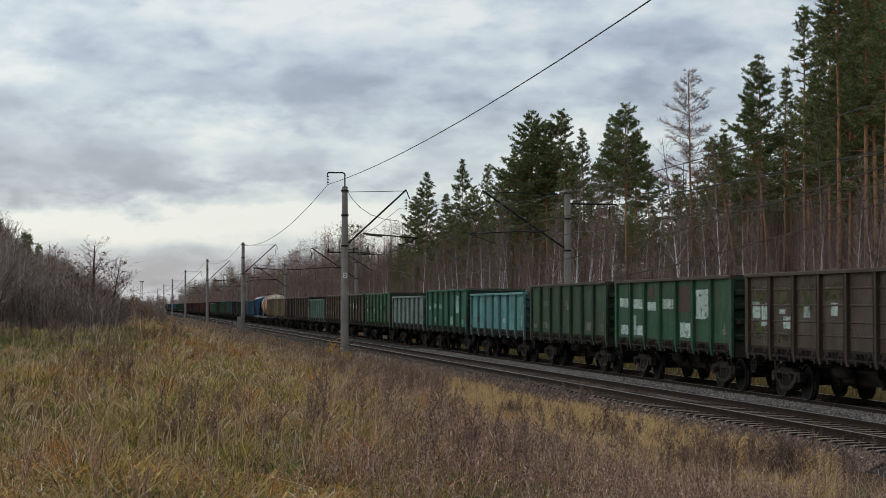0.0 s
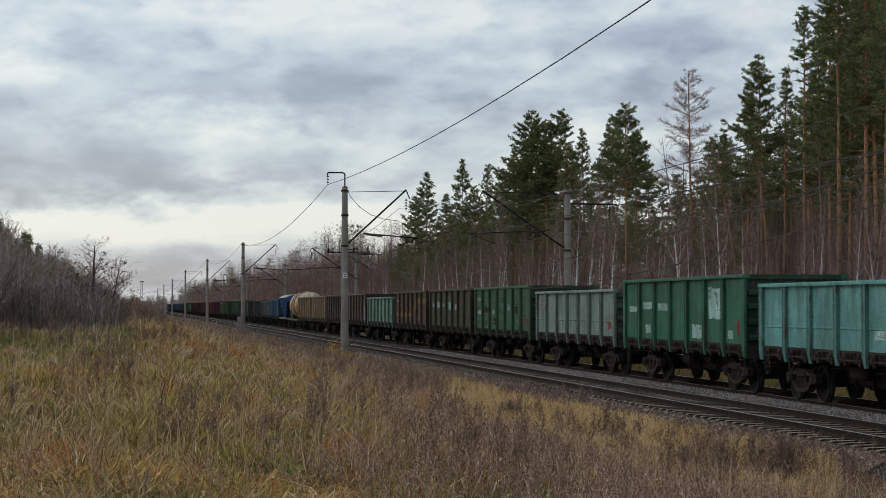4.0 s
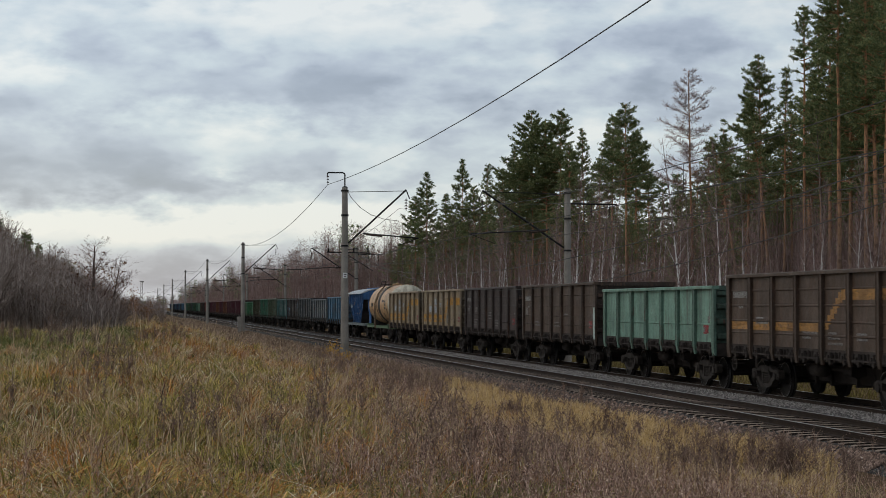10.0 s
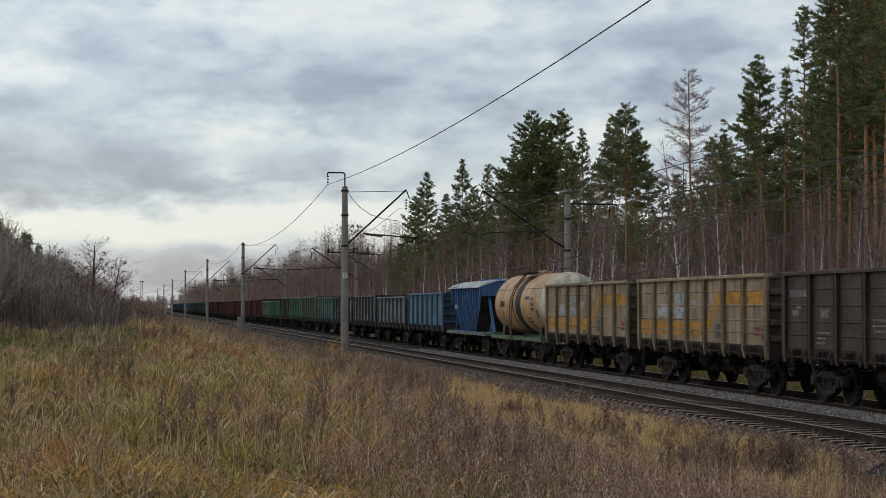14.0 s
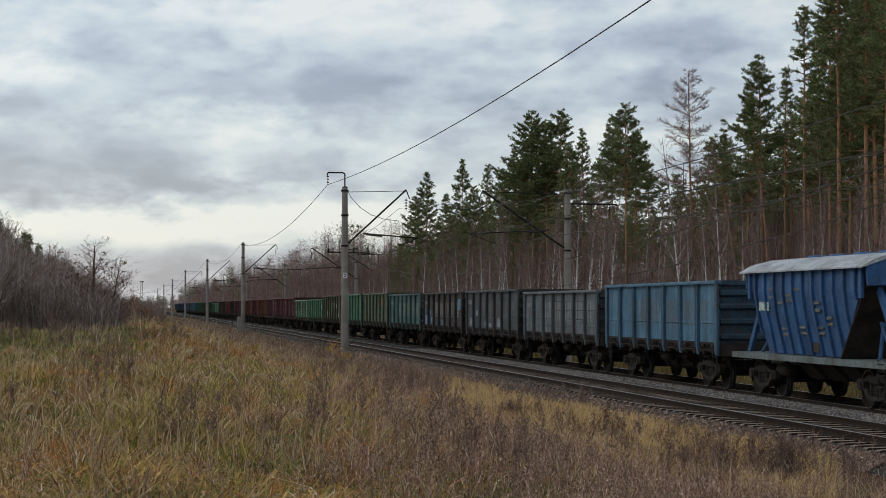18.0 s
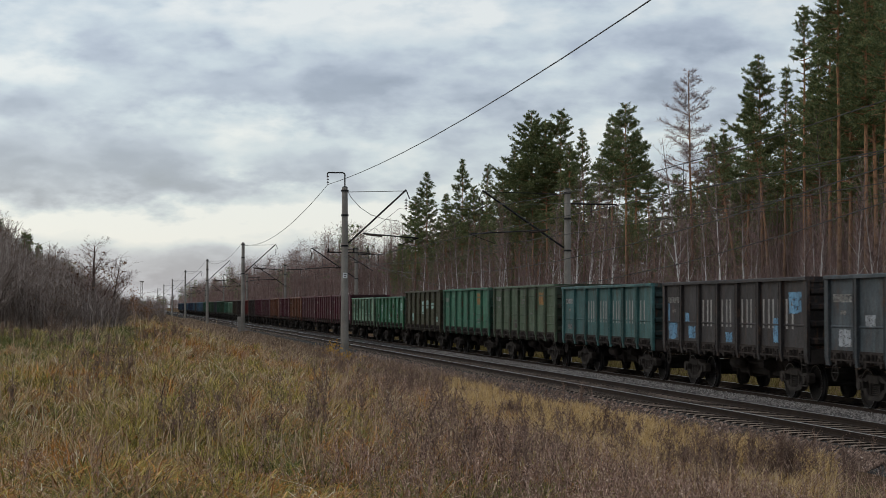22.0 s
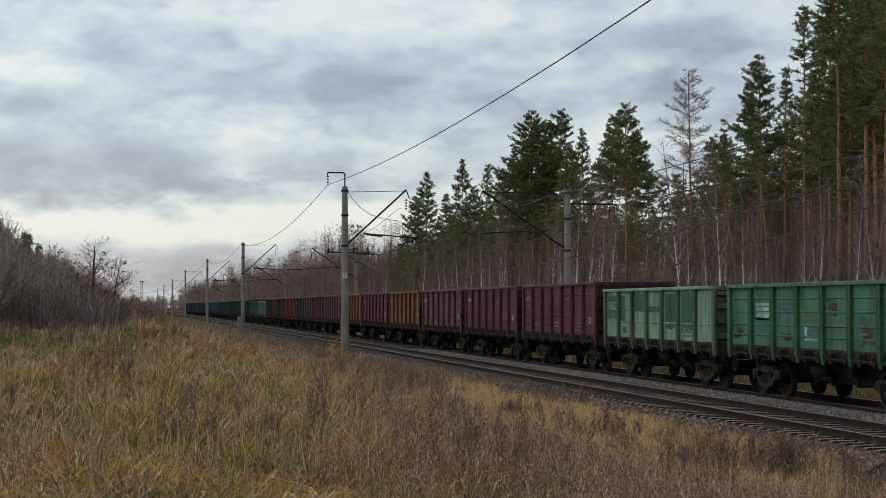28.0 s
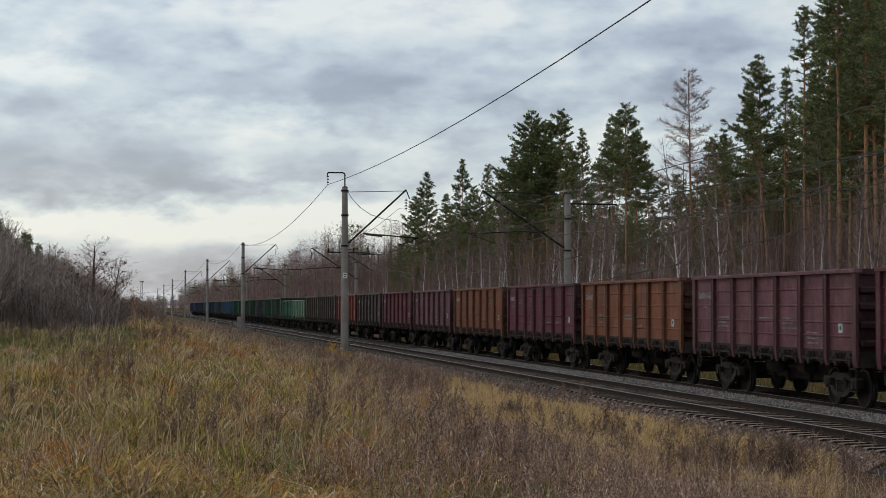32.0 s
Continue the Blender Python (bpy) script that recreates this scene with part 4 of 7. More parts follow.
    part("end_ladder", g.mesh("end_ladder", blue), w, pose(0.4, 4.5, 0))
    g = Geo().box(-1.5, 1.5, -5.4, 5.4, 1.04, 1.2)
    g.box(-0.3, 0.3, -5.4, 5.4, 0.85, 1.05)
    part("frame", g.mesh("frame", P["frame_grey"]), w, label="grey side sills and end platforms")
    g = Geo()
    for y in (-1.5, 0, 1.5):
        g.prism([(-0.9, 1.05), (0.9, 1.05), (0.4, 0.55), (-0.4, 0.55)], "y", y - 0.5, y + 0.5)
    part("discharge_chute", g.mesh("discharge_chute", M["under"]), w)
    for y, z, a, b, m in ((2.95, 2.5, 0.8, 0.24, P["white"]), (2.27, 2.95, 0.4, 0.08, P["stencil_pale"]), (2.27, 2.75, 0.4, 0.08, P["stencil_pale"]), (0.97, 2.8, 0.4, 0.08, P["stencil_pale"]), (0.97, 2.65, 0.4, 0.08, P["stencil_pale"]),
                          (-0.97, 2.6, 0.4, 0.1, P["stencil_pale"]), (-0.97, 2.4, 0.4, 0.1, P["stencil_pale"]), (1.62, 1.9, 0.4, 0.08, P["stencil_pale"]), (1.62, 1.75, 0.4, 0.08, P["stencil_pale"]), (0.32, 1.95, 0.4, 0.07, P["stencil_pale"]), (0.32, 1.8, 0.4, 0.07, P["stencil_pale"]), (-0.97, 1.95, 0.35, 0.07, P["stencil_pale"]), (-0.97, 1.8, 0.35, 0.07, P["stencil_pale"]), (-1.62, 2.2, 0.4, 0.08, P["stencil_pale"]), (-1.62, 2.05, 0.4, 0.08, P["stencil_pale"]), (0.32, 2.95, 0.4, 0.07, P["stencil_pale"]), (1.62, 2.6, 0.4, 0.07, P["stencil_pale"]), (-0.32, 1.5, 0.4, 0.36, P["dark_brown"])):
        add_plate(w, y, z, a, b, m, out=bow(z - b / 2) - abs(FACE) + 0.05)
    part("air_tank", S["air_tank"], w, pose(-0.9, 2.6, 0.75))
    part("step_ladder", S["step_ladder"], w, pose(-1.48, -5.3, -0.1))
    add_couplers(w, 6.01)
    return w, add_bogies(w, (-3.9, 3.9))


P = {
    "brown": paint("brown_wagon_paint", (0.043, 0.0325, 0.0225), 0.3, 0.5),
    "green_patched": paint("emerald_wagon_paint", (0.011, 0.068, 0.033), 0.2, 0.6),
    "dark_green": paint("dark_green_wagon_paint", (0.015, 0.056, 0.026), 0.25, 0.5),
    "teal": paint("teal_wagon_paint", (0.086, 0.238, 0.224), 0.35, 0.15),
    "emerald": paint("bright_emerald_wagon_paint", (0.012, 0.099, 0.056), 0.25, 0.35),
    "grey_green": paint("pale_grey_green_wagon_paint", (0.139, 0.198, 0.178), 0.4, 0.2),
    "mid_green": paint("leaf_green_wagon_paint", (0.023, 0.092, 0.040), 0.3, 0.55),
    "olive": paint("olive_brown_wagon_paint", (0.037, 0.038, 0.017), 0.25, 0.3),
    "rust_brown": paint("rust_brown_wagon_paint", (0.051, 0.0325, 0.022), 0.35, 0.45),
    "rust_brown_worn": paint("flaking_rust_patch", (0.06, 0.034, 0.026), 0.3, 0.4, stain=True),
    "mint": paint("mint_wagon_paint", (0.108, 0.195, 0.152), 0.35, 0.3),
    "dark_brown": paint("dark_brown_wagon_paint", (0.0303, 0.0215, 0.0192), 0.3, 0.35),
    "ladder_tan": paint("tan_ladder_paint", (0.13, 0.085, 0.045), 0.3, 0.5),
    "cream": paint("cream_wagon_paint", (0.215, 0.165, 0.105), 0.4, 0.45),
    "pale_grey_blue": paint("pale_grey_blue_patch", (0.27, 0.29, 0.31), 0.3, 0.3, worn=0.4),
    "yellow": paint("yellow_stripe_paint", (0.34, 0.17, 0.022), 0.1, 0.5, worn=0.25),
    "orange": paint("orange_stripe_paint", (0.25, 0.125, 0.033), 0.2, 0.4, worn=0.22),
    "peach": paint("peach_tank_paint", (0.3861, 0.2316, 0.1084), 0.4, 0.12, 0.45),
    "ivory": paint("ivory_tank_end_paint", (0.42, 0.39, 0.31), 0.3, 0.2),
    "oil": paint("oil_stained_black", (0.0138, 0.0120, 0.0108), 0.2, 0.2),
    "frame_green": paint("pale_green_frame_paint", (0.0736, 0.1264, 0.0688), 0.3, 0.3),
    "frame_grey": paint("grey_frame_paint", (0.106, 0.132, 0.132), 0.3, 0.4),
    "hopper_blue": paint("deep_blue_wagon_paint", (0.0285, 0.09, 0.21), 0.3, 0.15),
    "roof_grey": paint("pale_grey_roof_paint", (0.34, 0.365, 0.385), 0.3, 0.2),
    "sky_blue": paint("sky_blue_wagon_paint", (0.052, 0.135, 0.21), 0.35, 0.15),
    "grey_blue": paint("faded_grey_blue_wagon_paint", (0.0829, 0.1029, 0.1169), 0.6, 0.4),
    "slate": paint("slate_blue_wagon_paint", (0.041, 0.053, 0.061), 0.45, 0.4),
    "black_brown": paint("black_brown_wagon_paint", (0.026, 0.024, 0.025), 0.25, 0.3),
    "sea_green": paint("dull_sea_green_wagon_paint", (0.030, 0.086, 0.083), 0.35, 0.35),
    "olive_green": paint("olive_green_wagon_paint", (0.060, 0.092, 0.054), 0.35, 0.3),
    "fresh_green": paint("fresh_green_wagon_paint", (0.037, 0.132, 0.082), 0.3, 0.25),
    "pale_green": paint("pale_green_wagon_paint", (0.145, 0.257, 0.178), 0.35, 0.35),
    "bottle_green": paint("bottle_green_wagon_paint", (0.013, 0.079, 0.046), 0.3, 0.3),
    "crimson": paint("crimson_wagon_paint", (0.080, 0.0135, 0.0265), 0.25, 0.3),
    "mauve": paint("faded_mauve_red_wagon_paint", (0.088, 0.029, 0.038), 0.5, 0.3),
    "rust_orange": paint("rusty_orange_wagon_paint", (0.139, 0.043, 0.017), 0.3, 0.55),
    "bright_red": paint("bright_red_wagon_paint", (0.152, 0.023, 0.020), 0.25, 0.35),
    "navy": paint("navy_wagon_paint", (0.020, 0.046, 0.092), 0.3, 0.25),
    "steel_blue": paint("steel_blue_wagon_paint", (0.050, 0.112, 0.165), 0.4, 0.25),
    "white": paint("chalky_white_patch", (0.36, 0.455, 0.425), 0.3, 0.35, worn=0.35),
    "pale_teal": paint("pale_teal_patch", (0.255, 0.408, 0.374), 0.3, 0.3, worn=0.35),
    "pale_blue": paint("pale_blue_patch", (0.105, 0.235, 0.36), 0.3, 0.2, worn=0.42),
    "stencil_pale": paint("worn_pale_stencil", (0.15, 0.142, 0.135), 0.3, 0.4, worn=0.45),
    "stencil_dark": paint("worn_dark_stencil", (0.059, 0.056, 0.053), 0.3, 0.2),
    "number": paint("white_number_stencil", (0.27, 0.265, 0.25), 0.3, 0.3, worn=0.32),
    "moss_worn": paint("patchy_moss_stain", (0.062, 0.072, 0.022), 0.3, 0.3, stain=True),
    "red_mark": paint("red_stencil_mark", (0.19, 0.014, 0.018), 0.2, 0.3, worn=0.42),
}


def marks(w, tall, kind, seed):
    """Worn stencil bars and repainted patches, bay by bay from the rear end to the front."""
    rng = random.Random(seed)
    top = (3.02, 3.3, 3.16)[tall]
    bars = P["stencil_pale"]
    if "number" in kind:        # the painted-out number and the small rows under it
        bay_patch(w, 0, 0.1, 0.85, top - 0.56, top - 0.36, P["number"], out=0.008, shape="figures")
        bay_patch(w, 0, 0.4, 0.62, top - 0.86, top - 0.76, bars, out=0.008)
    if "rows" in kind:
        for bay in (1, 3, 4, 5):
            if rng.random() < 0.75:
                z = rng.choice((top - 0.55, 2.15, 1.8))
                for j in range(rng.randint(1, 3)):
                    bay_patch(w, bay, 0.15, rng.uniform(0.5, 0.85), z - j * 0.13, z - j * 0.13 + 0.055, bars, out=0.008)
    if "red" in kind:
        bay_patch(w, 6, 0.38, 0.7, 1.66, 1.94, P["red_mark"], shape=("ragged", 2))
        bay_patch(w, 6, 0.66, 0.78, 2.0, 2.2, bars)
        bay_patch(w, 6, 0.4, 0.5, 1.72, 1.86, bars, out=0.004)
    if "plate" in kind:
        bay_patch(w, 6, 0.35, 0.52, 1.85, 2.1, P["white"])
        bay_patch(w, 6, 0.4, 0.47, 1.92, 2.03, P["stencil_dark"], out=0.004)
    if "letters" in kind:       # a painted name, as plain bars
        bars = P["number"] if kind.endswith("bright") else bars
        for i in range(9):
            bay, u = 2 + i // 2, 0.08 + (i % 2) * 0.48
            bay_patch(w, bay, u, u + 0.075, 1.9, 2.7, bars)
            bay_patch(w, bay, u + 0.27, u + 0.345, 1.9, 2.7, bars)


def patches(w, rows, mat):
    for i, (bay, u0, u1, z0, z1) in enumerate(rows):
        bay_patch(w, bay, u0, u1, z0, z1, mat, out=0.0015 * (i % 4), shape=("ragged", (i + len(rows)) % 5))


def stripe(w, mat, low=(1.85, 2.07), high=(2.66, 2.92)):
    """A band that runs low at the rear and climbs to the front."""
    for bay in (0, 1, 2, 3):
        bay_patch(w, bay, 0, 1, *low, mat)
    for j in range(6):
        f = (j + 0.5) / 6
        a, b = low[0] + (high[0] - low[0]) * f, low[1] + (high[1] - low[1]) * f
        bay_patch(w, 4, j * 0.115, 0.15 + j * 0.115, a, b, mat, out=0.002 + 0.0012 * (j % 2))
    bay_patch(w, 4, 0.69, 1, *high, mat)
    for bay in (5, 6):
        bay_patch(w, bay, 0, 1, *high, mat)


TRAIN = []      # wagon, its wheelsets, and where it stands at the start


def build_train():
    y = 50.0 - PITCH - 0.595          # front coupling of the first wagon
    state = {"y": y, "n": 0}

    def put(made, length):
        w, sets = made
        TRAIN.append((w, sets, state["y"] + length / 2))
        state["y"] += length
        state["n"] += 1
        return w

    def open_wagon(col, tall, style, kind, label, posts=None, rail=None):
        w = put(gondola(P[col], tall, style, label, P[posts] if posts else None, P[rail] if rail else None), PITCH)
        marks(w, tall, kind, state["n"])
        return w

    w = open_wagon("brown", 1, "ribbed", "", "dirty brown open wagon with scraped pale patches")
    patches(w, [(0, 0.1, 0.5, 2.15, 2.65), (0, 0.55, 0.85, 1.95, 2.6), (1, 0.3, 0.6, 2.3, 2.42), (1, 0.5, 0.85, 1.9, 2.25), (2, 0.3, 0.6, 2.2, 2.55), (3, 0.35, 0.65, 2.25, 2.6)], P["white"])
    patches(w, [(0, 0.05, 0.95, 1.5, 2.2), (0, 0.1, 0.9, 2.5, 3.1), (1, 0.05, 0.9, 1.45, 1.9), (1, 0.1, 0.95, 2.45, 3.15), (2, 0.1, 0.8, 2.2, 3.1), (3, 0.05, 0.95, 2.6, 3.15)], P["moss_worn"])
    w = open_wagon("green_patched", 1, "smooth", "", "green open wagon with white repainted patches and rust", "green_patched", "brown")
    patches(w, [(0, 0.1, 0.85, 2.45, 2.8), (0, 0.2, 0.95, 1.5, 1.85), (1, 0.05, 0.95, 2.4, 2.75), (1, 0.1, 0.3, 1.7, 2.2), (1, 0.1, 0.95, 1.5, 1.85), (2, 0.05, 0.7, 2.35, 2.65), (3, 0.0, 0.9, 2.4, 2.75), (4, 0.1, 0.85, 1.5, 2.0), (5, 0.0, 0.95, 2.1, 3.05)], P["white"])
    patches(w, [(4, 0, 1, 2.3, 3.2), (2, 0.1, 0.6, 2.75, 3.15)], P["rust_brown"])
    patches(w, [(6, 0.5, 0.7, 1.65, 1.85), (6, 0.58, 0.64, 1.8, 2.05)], P["stencil_pale"])
    w = open_wagon("dark_green", 1, "smooth", "", "dark green open wagon with a few pale patches", None, "brown")
    patches(w, [(3, 0.35, 0.7, 2.35, 2.75), (1, 0.1, 0.9, 1.55, 1.85), (5, 0.2, 0.75, 1.55, 1.9), (0, 0.1, 0.5, 1.55, 1.75)], P["stencil_pale"])
    patches(w, [(1, 0.1, 0.85, 2.5, 2.72), (6, 0.4, 0.75, 1.55, 1.85)], P["olive_green"])
    w = open_wagon("teal", 0, "plain", "", "bright teal open wagon with low sides")
    patches(w, [(6, 0.55, 0.62, 1.6, 2.1), (6, 0.8, 0.88, 1.55, 1.9), (4, 0.2, 0.8, 1.7, 1.95)], P["pale_teal"])
    w = open_wagon("emerald", 1, "smooth", "", "emerald green open wagon with pale patches and dark posts", "bottle_green")
    patches(w, [(1, 0.1, 0.9, 2.4, 2.65), (2, 0.1, 0.9, 2.35, 2.6), (5, 0.1, 0.9, 2.1, 3.1), (4, 0.2, 0.85, 1.5, 1.95), (0, 0.2, 0.8, 2.3, 2.5), (1, 0.3, 0.7, 1.6, 1.9), (6, 0.1, 0.4, 1.55, 1.8)], P["pale_teal"])
    patches(w, [(6, 0.6, 0.75, 1.65, 2.1)], P["red_mark"])
    open_wagon("grey_green", 0, "plain", "number red", "pale grey-green open wagon with low sides and a red mark")
    w = open_wagon("mid_green", 1, "ribbed", "number rows red", "green rust-stained open wagon with a red mark")
    patches(w, [(1, 0.1, 0.9, 2.2, 2.6), (2, 0.3, 0.95, 1.5, 2.0), (3, 0.5, 0.95, 2.5, 3.2), (5, 0.1, 0.6, 2.0, 2.7), (1, 0.2, 0.7, 1.5, 1.8)], P["rust_brown_worn"])
    patches(w, [(0, 0.15, 0.7, 2.05, 2.3), (2, 0.2, 0.55, 2.05, 2.35), (4, 0.2, 0.6, 2.3, 2.6)], P["pale_grey_blue"])
    patches(w, [(1, 0.1, 0.9, 2.0, 2.3), (3, 0.1, 0.9, 2.1, 2.35), (5, 0.1, 0.6, 2.0, 2.25)], P["olive"])
    w = open_wagon("olive", 1, "smooth", "", "olive-brown open wagon with pale teal patches")
    patches(w, [(0, 0.3, 0.6, 2.45, 2.7), (1, 0.05, 0.95, 2.4, 2.75), (2, 0.25, 0.5, 2.45, 2.68), (2, 0.85, 1.0, 2.45, 2.68), (3, 0.2, 0.85, 2.3, 2.75), (4, 0.3, 0.75, 2.3, 2.6)], P["pale_teal"])
    patches(w, [(1, 0.7, 0.95, 1.75, 2.05), (3, 0.3, 0.6, 1.75, 1.85)], P["stencil_pale"])
    w = open_wagon("rust_brown", 1, "ribbed", "number rows red", "brown open wagon with an orange climbing stripe")
    stripe(w, P["orange"])
    open_wagon("mint", 0, "plain", "red", "mint green open wagon with low sides and a red mark")
    w = open_wagon("rust_brown", 1, "ribbed", "number rows red", "rust-brown open wagon with a white front corner")
    patches(w, [(0, 0.1, 0.4, 2.1, 2.45)], P["stencil_pale"])
    add_plate(w, -HALF + 0.12, 1.85, 0.22, 1.25, P["white"], out=0.088, shape=("ragged", 1))
    w = open_wagon("dark_brown", 1, "ribbed", "number rows red", "dark brown open wagon with small pale marks")
    patches(w, [(0, 0.2, 0.5, 2.25, 2.4), (1, 0.3, 0.7, 2.2, 2.45)], P["stencil_pale"])
    for i in range(2):
        w = open_wagon("cream", 1, "ribbed", "red", "cream rust-stained open wagon with a yellow climbing stripe")
        stripe(w, P["yellow"], (1.6, 2.02), (2.52, 2.98))
        patches(w, [(1, 0.05, 0.95, 2.15, 2.6), (2, 0.1, 0.9, 2.55, 3.0), (2, 0.1, 0.95, 2.1, 2.5), (3, 0.1, 0.5, 2.45, 2.7)], P["pale_grey_blue"])
        patches(w, [(6, 0.75, 0.95, 1.55, 2.0), (4, 0.5, 0.85, 1.55, 2.0)], P["slate"])
    put(tank_wagon(P["peach"], P["frame_green"], "peach-cream tank wagon with a dark stained middle band"), 12.02)
    put(hopper_wagon(P["hopper_blue"], P["roof_grey"], "blue covered hopper wagon with a pale grey arched roof"), 12.02)
    open_wagon("sky_blue", 2, "plain", "letters", "sky blue open wagon with a blue top rail")
    open_wagon("grey_blue", 0, "ribbed", "number letters bright", "faded grey-blue open wagon with white painted lettering")
    w = open_wagon("slate", 2, "plain", "number letters", "dark slate open wagon with faint lettering")
    patches(w, [(0, 0.3, 0.8, 1.5, 1.95), (4, 0.2, 0.7, 1.5, 1.95), (1, 0.2, 0.6, 2.0, 2.3), (2, 0.5, 0.8, 1.5, 1.75), (3, 0.1, 0.5, 1.5, 1.7)], P["pale_grey_blue"])
    w = open_wagon("black_brown", 2, "plain", "number letters bright", "blackish open wagon with blue patches and white lettering")
    patches(w, [(0, 0.1, 0.7, 1.45, 2.0), (0, 0.1, 0.2, 2.0, 2.6), (1, 0.3, 0.75, 1.5, 1.9), (1, 0.1, 0.35, 2.0, 2.3), (3, 0.3, 0.7, 1.45, 1.75), (6, 0.2, 0.8, 2.3, 2.9), (5, 0.6, 0.9, 1.5, 2.2)], P["pale_blue"])
    w = open_wagon("sea_green", 2, "plain", "number letters bright", "dull sea-green open wagon with white lettering", "sea_green")
    patches(w, [(5, 0.75, 0.95, 1.5, 1.7), (0, 0.3, 0.7, 1.6, 1.8)], P["stencil_pale"])
    w = open_wagon("olive_green", 1, "ribbed", "number rows", "olive green open wagon with an orange patch")
    patches(w, [(5, 0.15, 0.8, 2.55, 3.1)], P["orange"])
    patches(w, [(2, 0.4, 0.85, 1.5, 1.9)], P["dark_brown"])
    w = open_wagon("fresh_green", 1, "ribbed", "number rows", "fresh green open wagon with an orange patch")
    patches(w, [(5, 0.15, 0.95, 2.55, 3.15)], P["orange"])
    patches(w, [(1, 0.55, 0.85, 1.5, 1.9)], P["dark_brown"])
    w = open_wagon("olive", 1, "ribbed", "", "dark brown open wagon with pale teal patches")
    patches(w, [(3, 0.2, 0.9, 2.0, 2.8), (4, 0.1, 0.95, 2.35, 2.85), (5, 0.1, 0.95, 2.35, 2.7), (6, 0.1, 0.4, 1.6, 1.9), (1, 0.1, 0.5, 1.6, 2.1)], P["pale_teal"])
    w = open_wagon("fresh_green", 0, "ribbed", "rows", "green open wagon with low sides and worn paint", "mid_green")
    patches(w, [(0, 0.1, 0.7, 1.5, 2.0), (2, 0.2, 0.9, 1.5, 1.85), (4, 0.1, 0.6, 2.2, 2.7), (5, 0.3, 0.9, 1.5, 2.1)], P["rust_brown_worn"])
    patches(w, [(1, 0.1, 0.8, 2.1, 2.6), (3, 0.2, 0.8, 1.6, 2.0), (6, 0.2, 0.7, 2.2, 2.7)], P["pale_teal"])
    patches(w, [(1, 0.1, 0.9, 1.9, 2.2), (2, 0.1, 0.9, 2.3, 2.6), (3, 0.3, 0.9, 1.7, 2.0), (5, 0.1, 0.7, 2.1, 2.3)], P["sea_green"])
    w = open_wagon("pale_green", 0, "plain", "number rows", "pale green open wagon with dark green repainted patches", "olive_green")
    patches(w, [(0, 0.05, 0.9, 2.45, 2.9), (0, 0.05, 0.9, 2.05, 2.4), (1, 0.0, 0.4, 1.9, 2.9), (2, 0.0, 0.9, 2.3, 2.95), (4, 0.05, 0.95, 1.75, 2.95), (5, 0.05, 0.95, 1.7, 2.95), (1, 0.2, 0.5, 1.55, 1.8), (3, 0, 1, 2.3, 2.5)], P["bottle_green"])
    for col, label in (("crimson", "crimson open wagon with ribbed sides"), ("crimson", "crimson open wagon with white stencilled rows"), ("mauve", "faded mauve-red open wagon"),
                       ("rust_orange", "rusty orange open wagon"), ("crimson", "crimson open wagon with ribbed sides"), ("rust_orange", "rusty orange open wagon"),
                       ("mauve", "faded mauve-red open wagon"), ("crimson", "crimson open wagon with ribbed sides"), ("dark_brown", "dark brown open wagon"), ("bright_red", "bright red open wagon"),
                       ("dark_brown", "dark brown open wagon"), ("brown", "dirty brown open wagon")):
        open_wagon(col, 1, "ribbed", "number rows plate", label)
    far = ["pale_green", "fresh_green", "dark_green", "bottle_green", "slate", "dark_green", "mid_green", "emerald", "bottle_green", "steel_blue", "sky_blue", "steel_blue", "slate", "steel_blue", "navy",
           "navy", "navy", "steel_blue", "navy", "slate", "navy", "navy", "steel_blue", "navy", "navy"]
    names = {"pale_green": "pale green", "fresh_green": "fresh green", "dark_green": "dark green", "bottle_green": "bottle green", "slate": "slate grey", "mid_green": "leaf green",
             "emerald": "emerald green", "steel_blue": "steel blue", "sky_blue": "sky blue", "navy": "navy blue"}
    for i, col in enumerate(far):
        open_wagon(col, 0 if i < 2 else 1, "plain", "number", names[col] + " open wagon well down the train")


build_train()
# ---- masts and wires of the overhead line ----
XM, XR = 11.75, 22.9     # lines of masts beside the near and the far track


def insulator(g, top, n=4, r=0.09, mat=1):
    x, y, z = top
    g.tube((x, y, z), (x, y, z - 0.16 * n - 0.1), 0.015, sides=5, mat=mat)
    for i in range(n):
        g.tube((x, y, z - 0.08 - 0.16 * i), (x, y, z - 0.15 - 0.16 * i), 0.04, r, 8, mat)


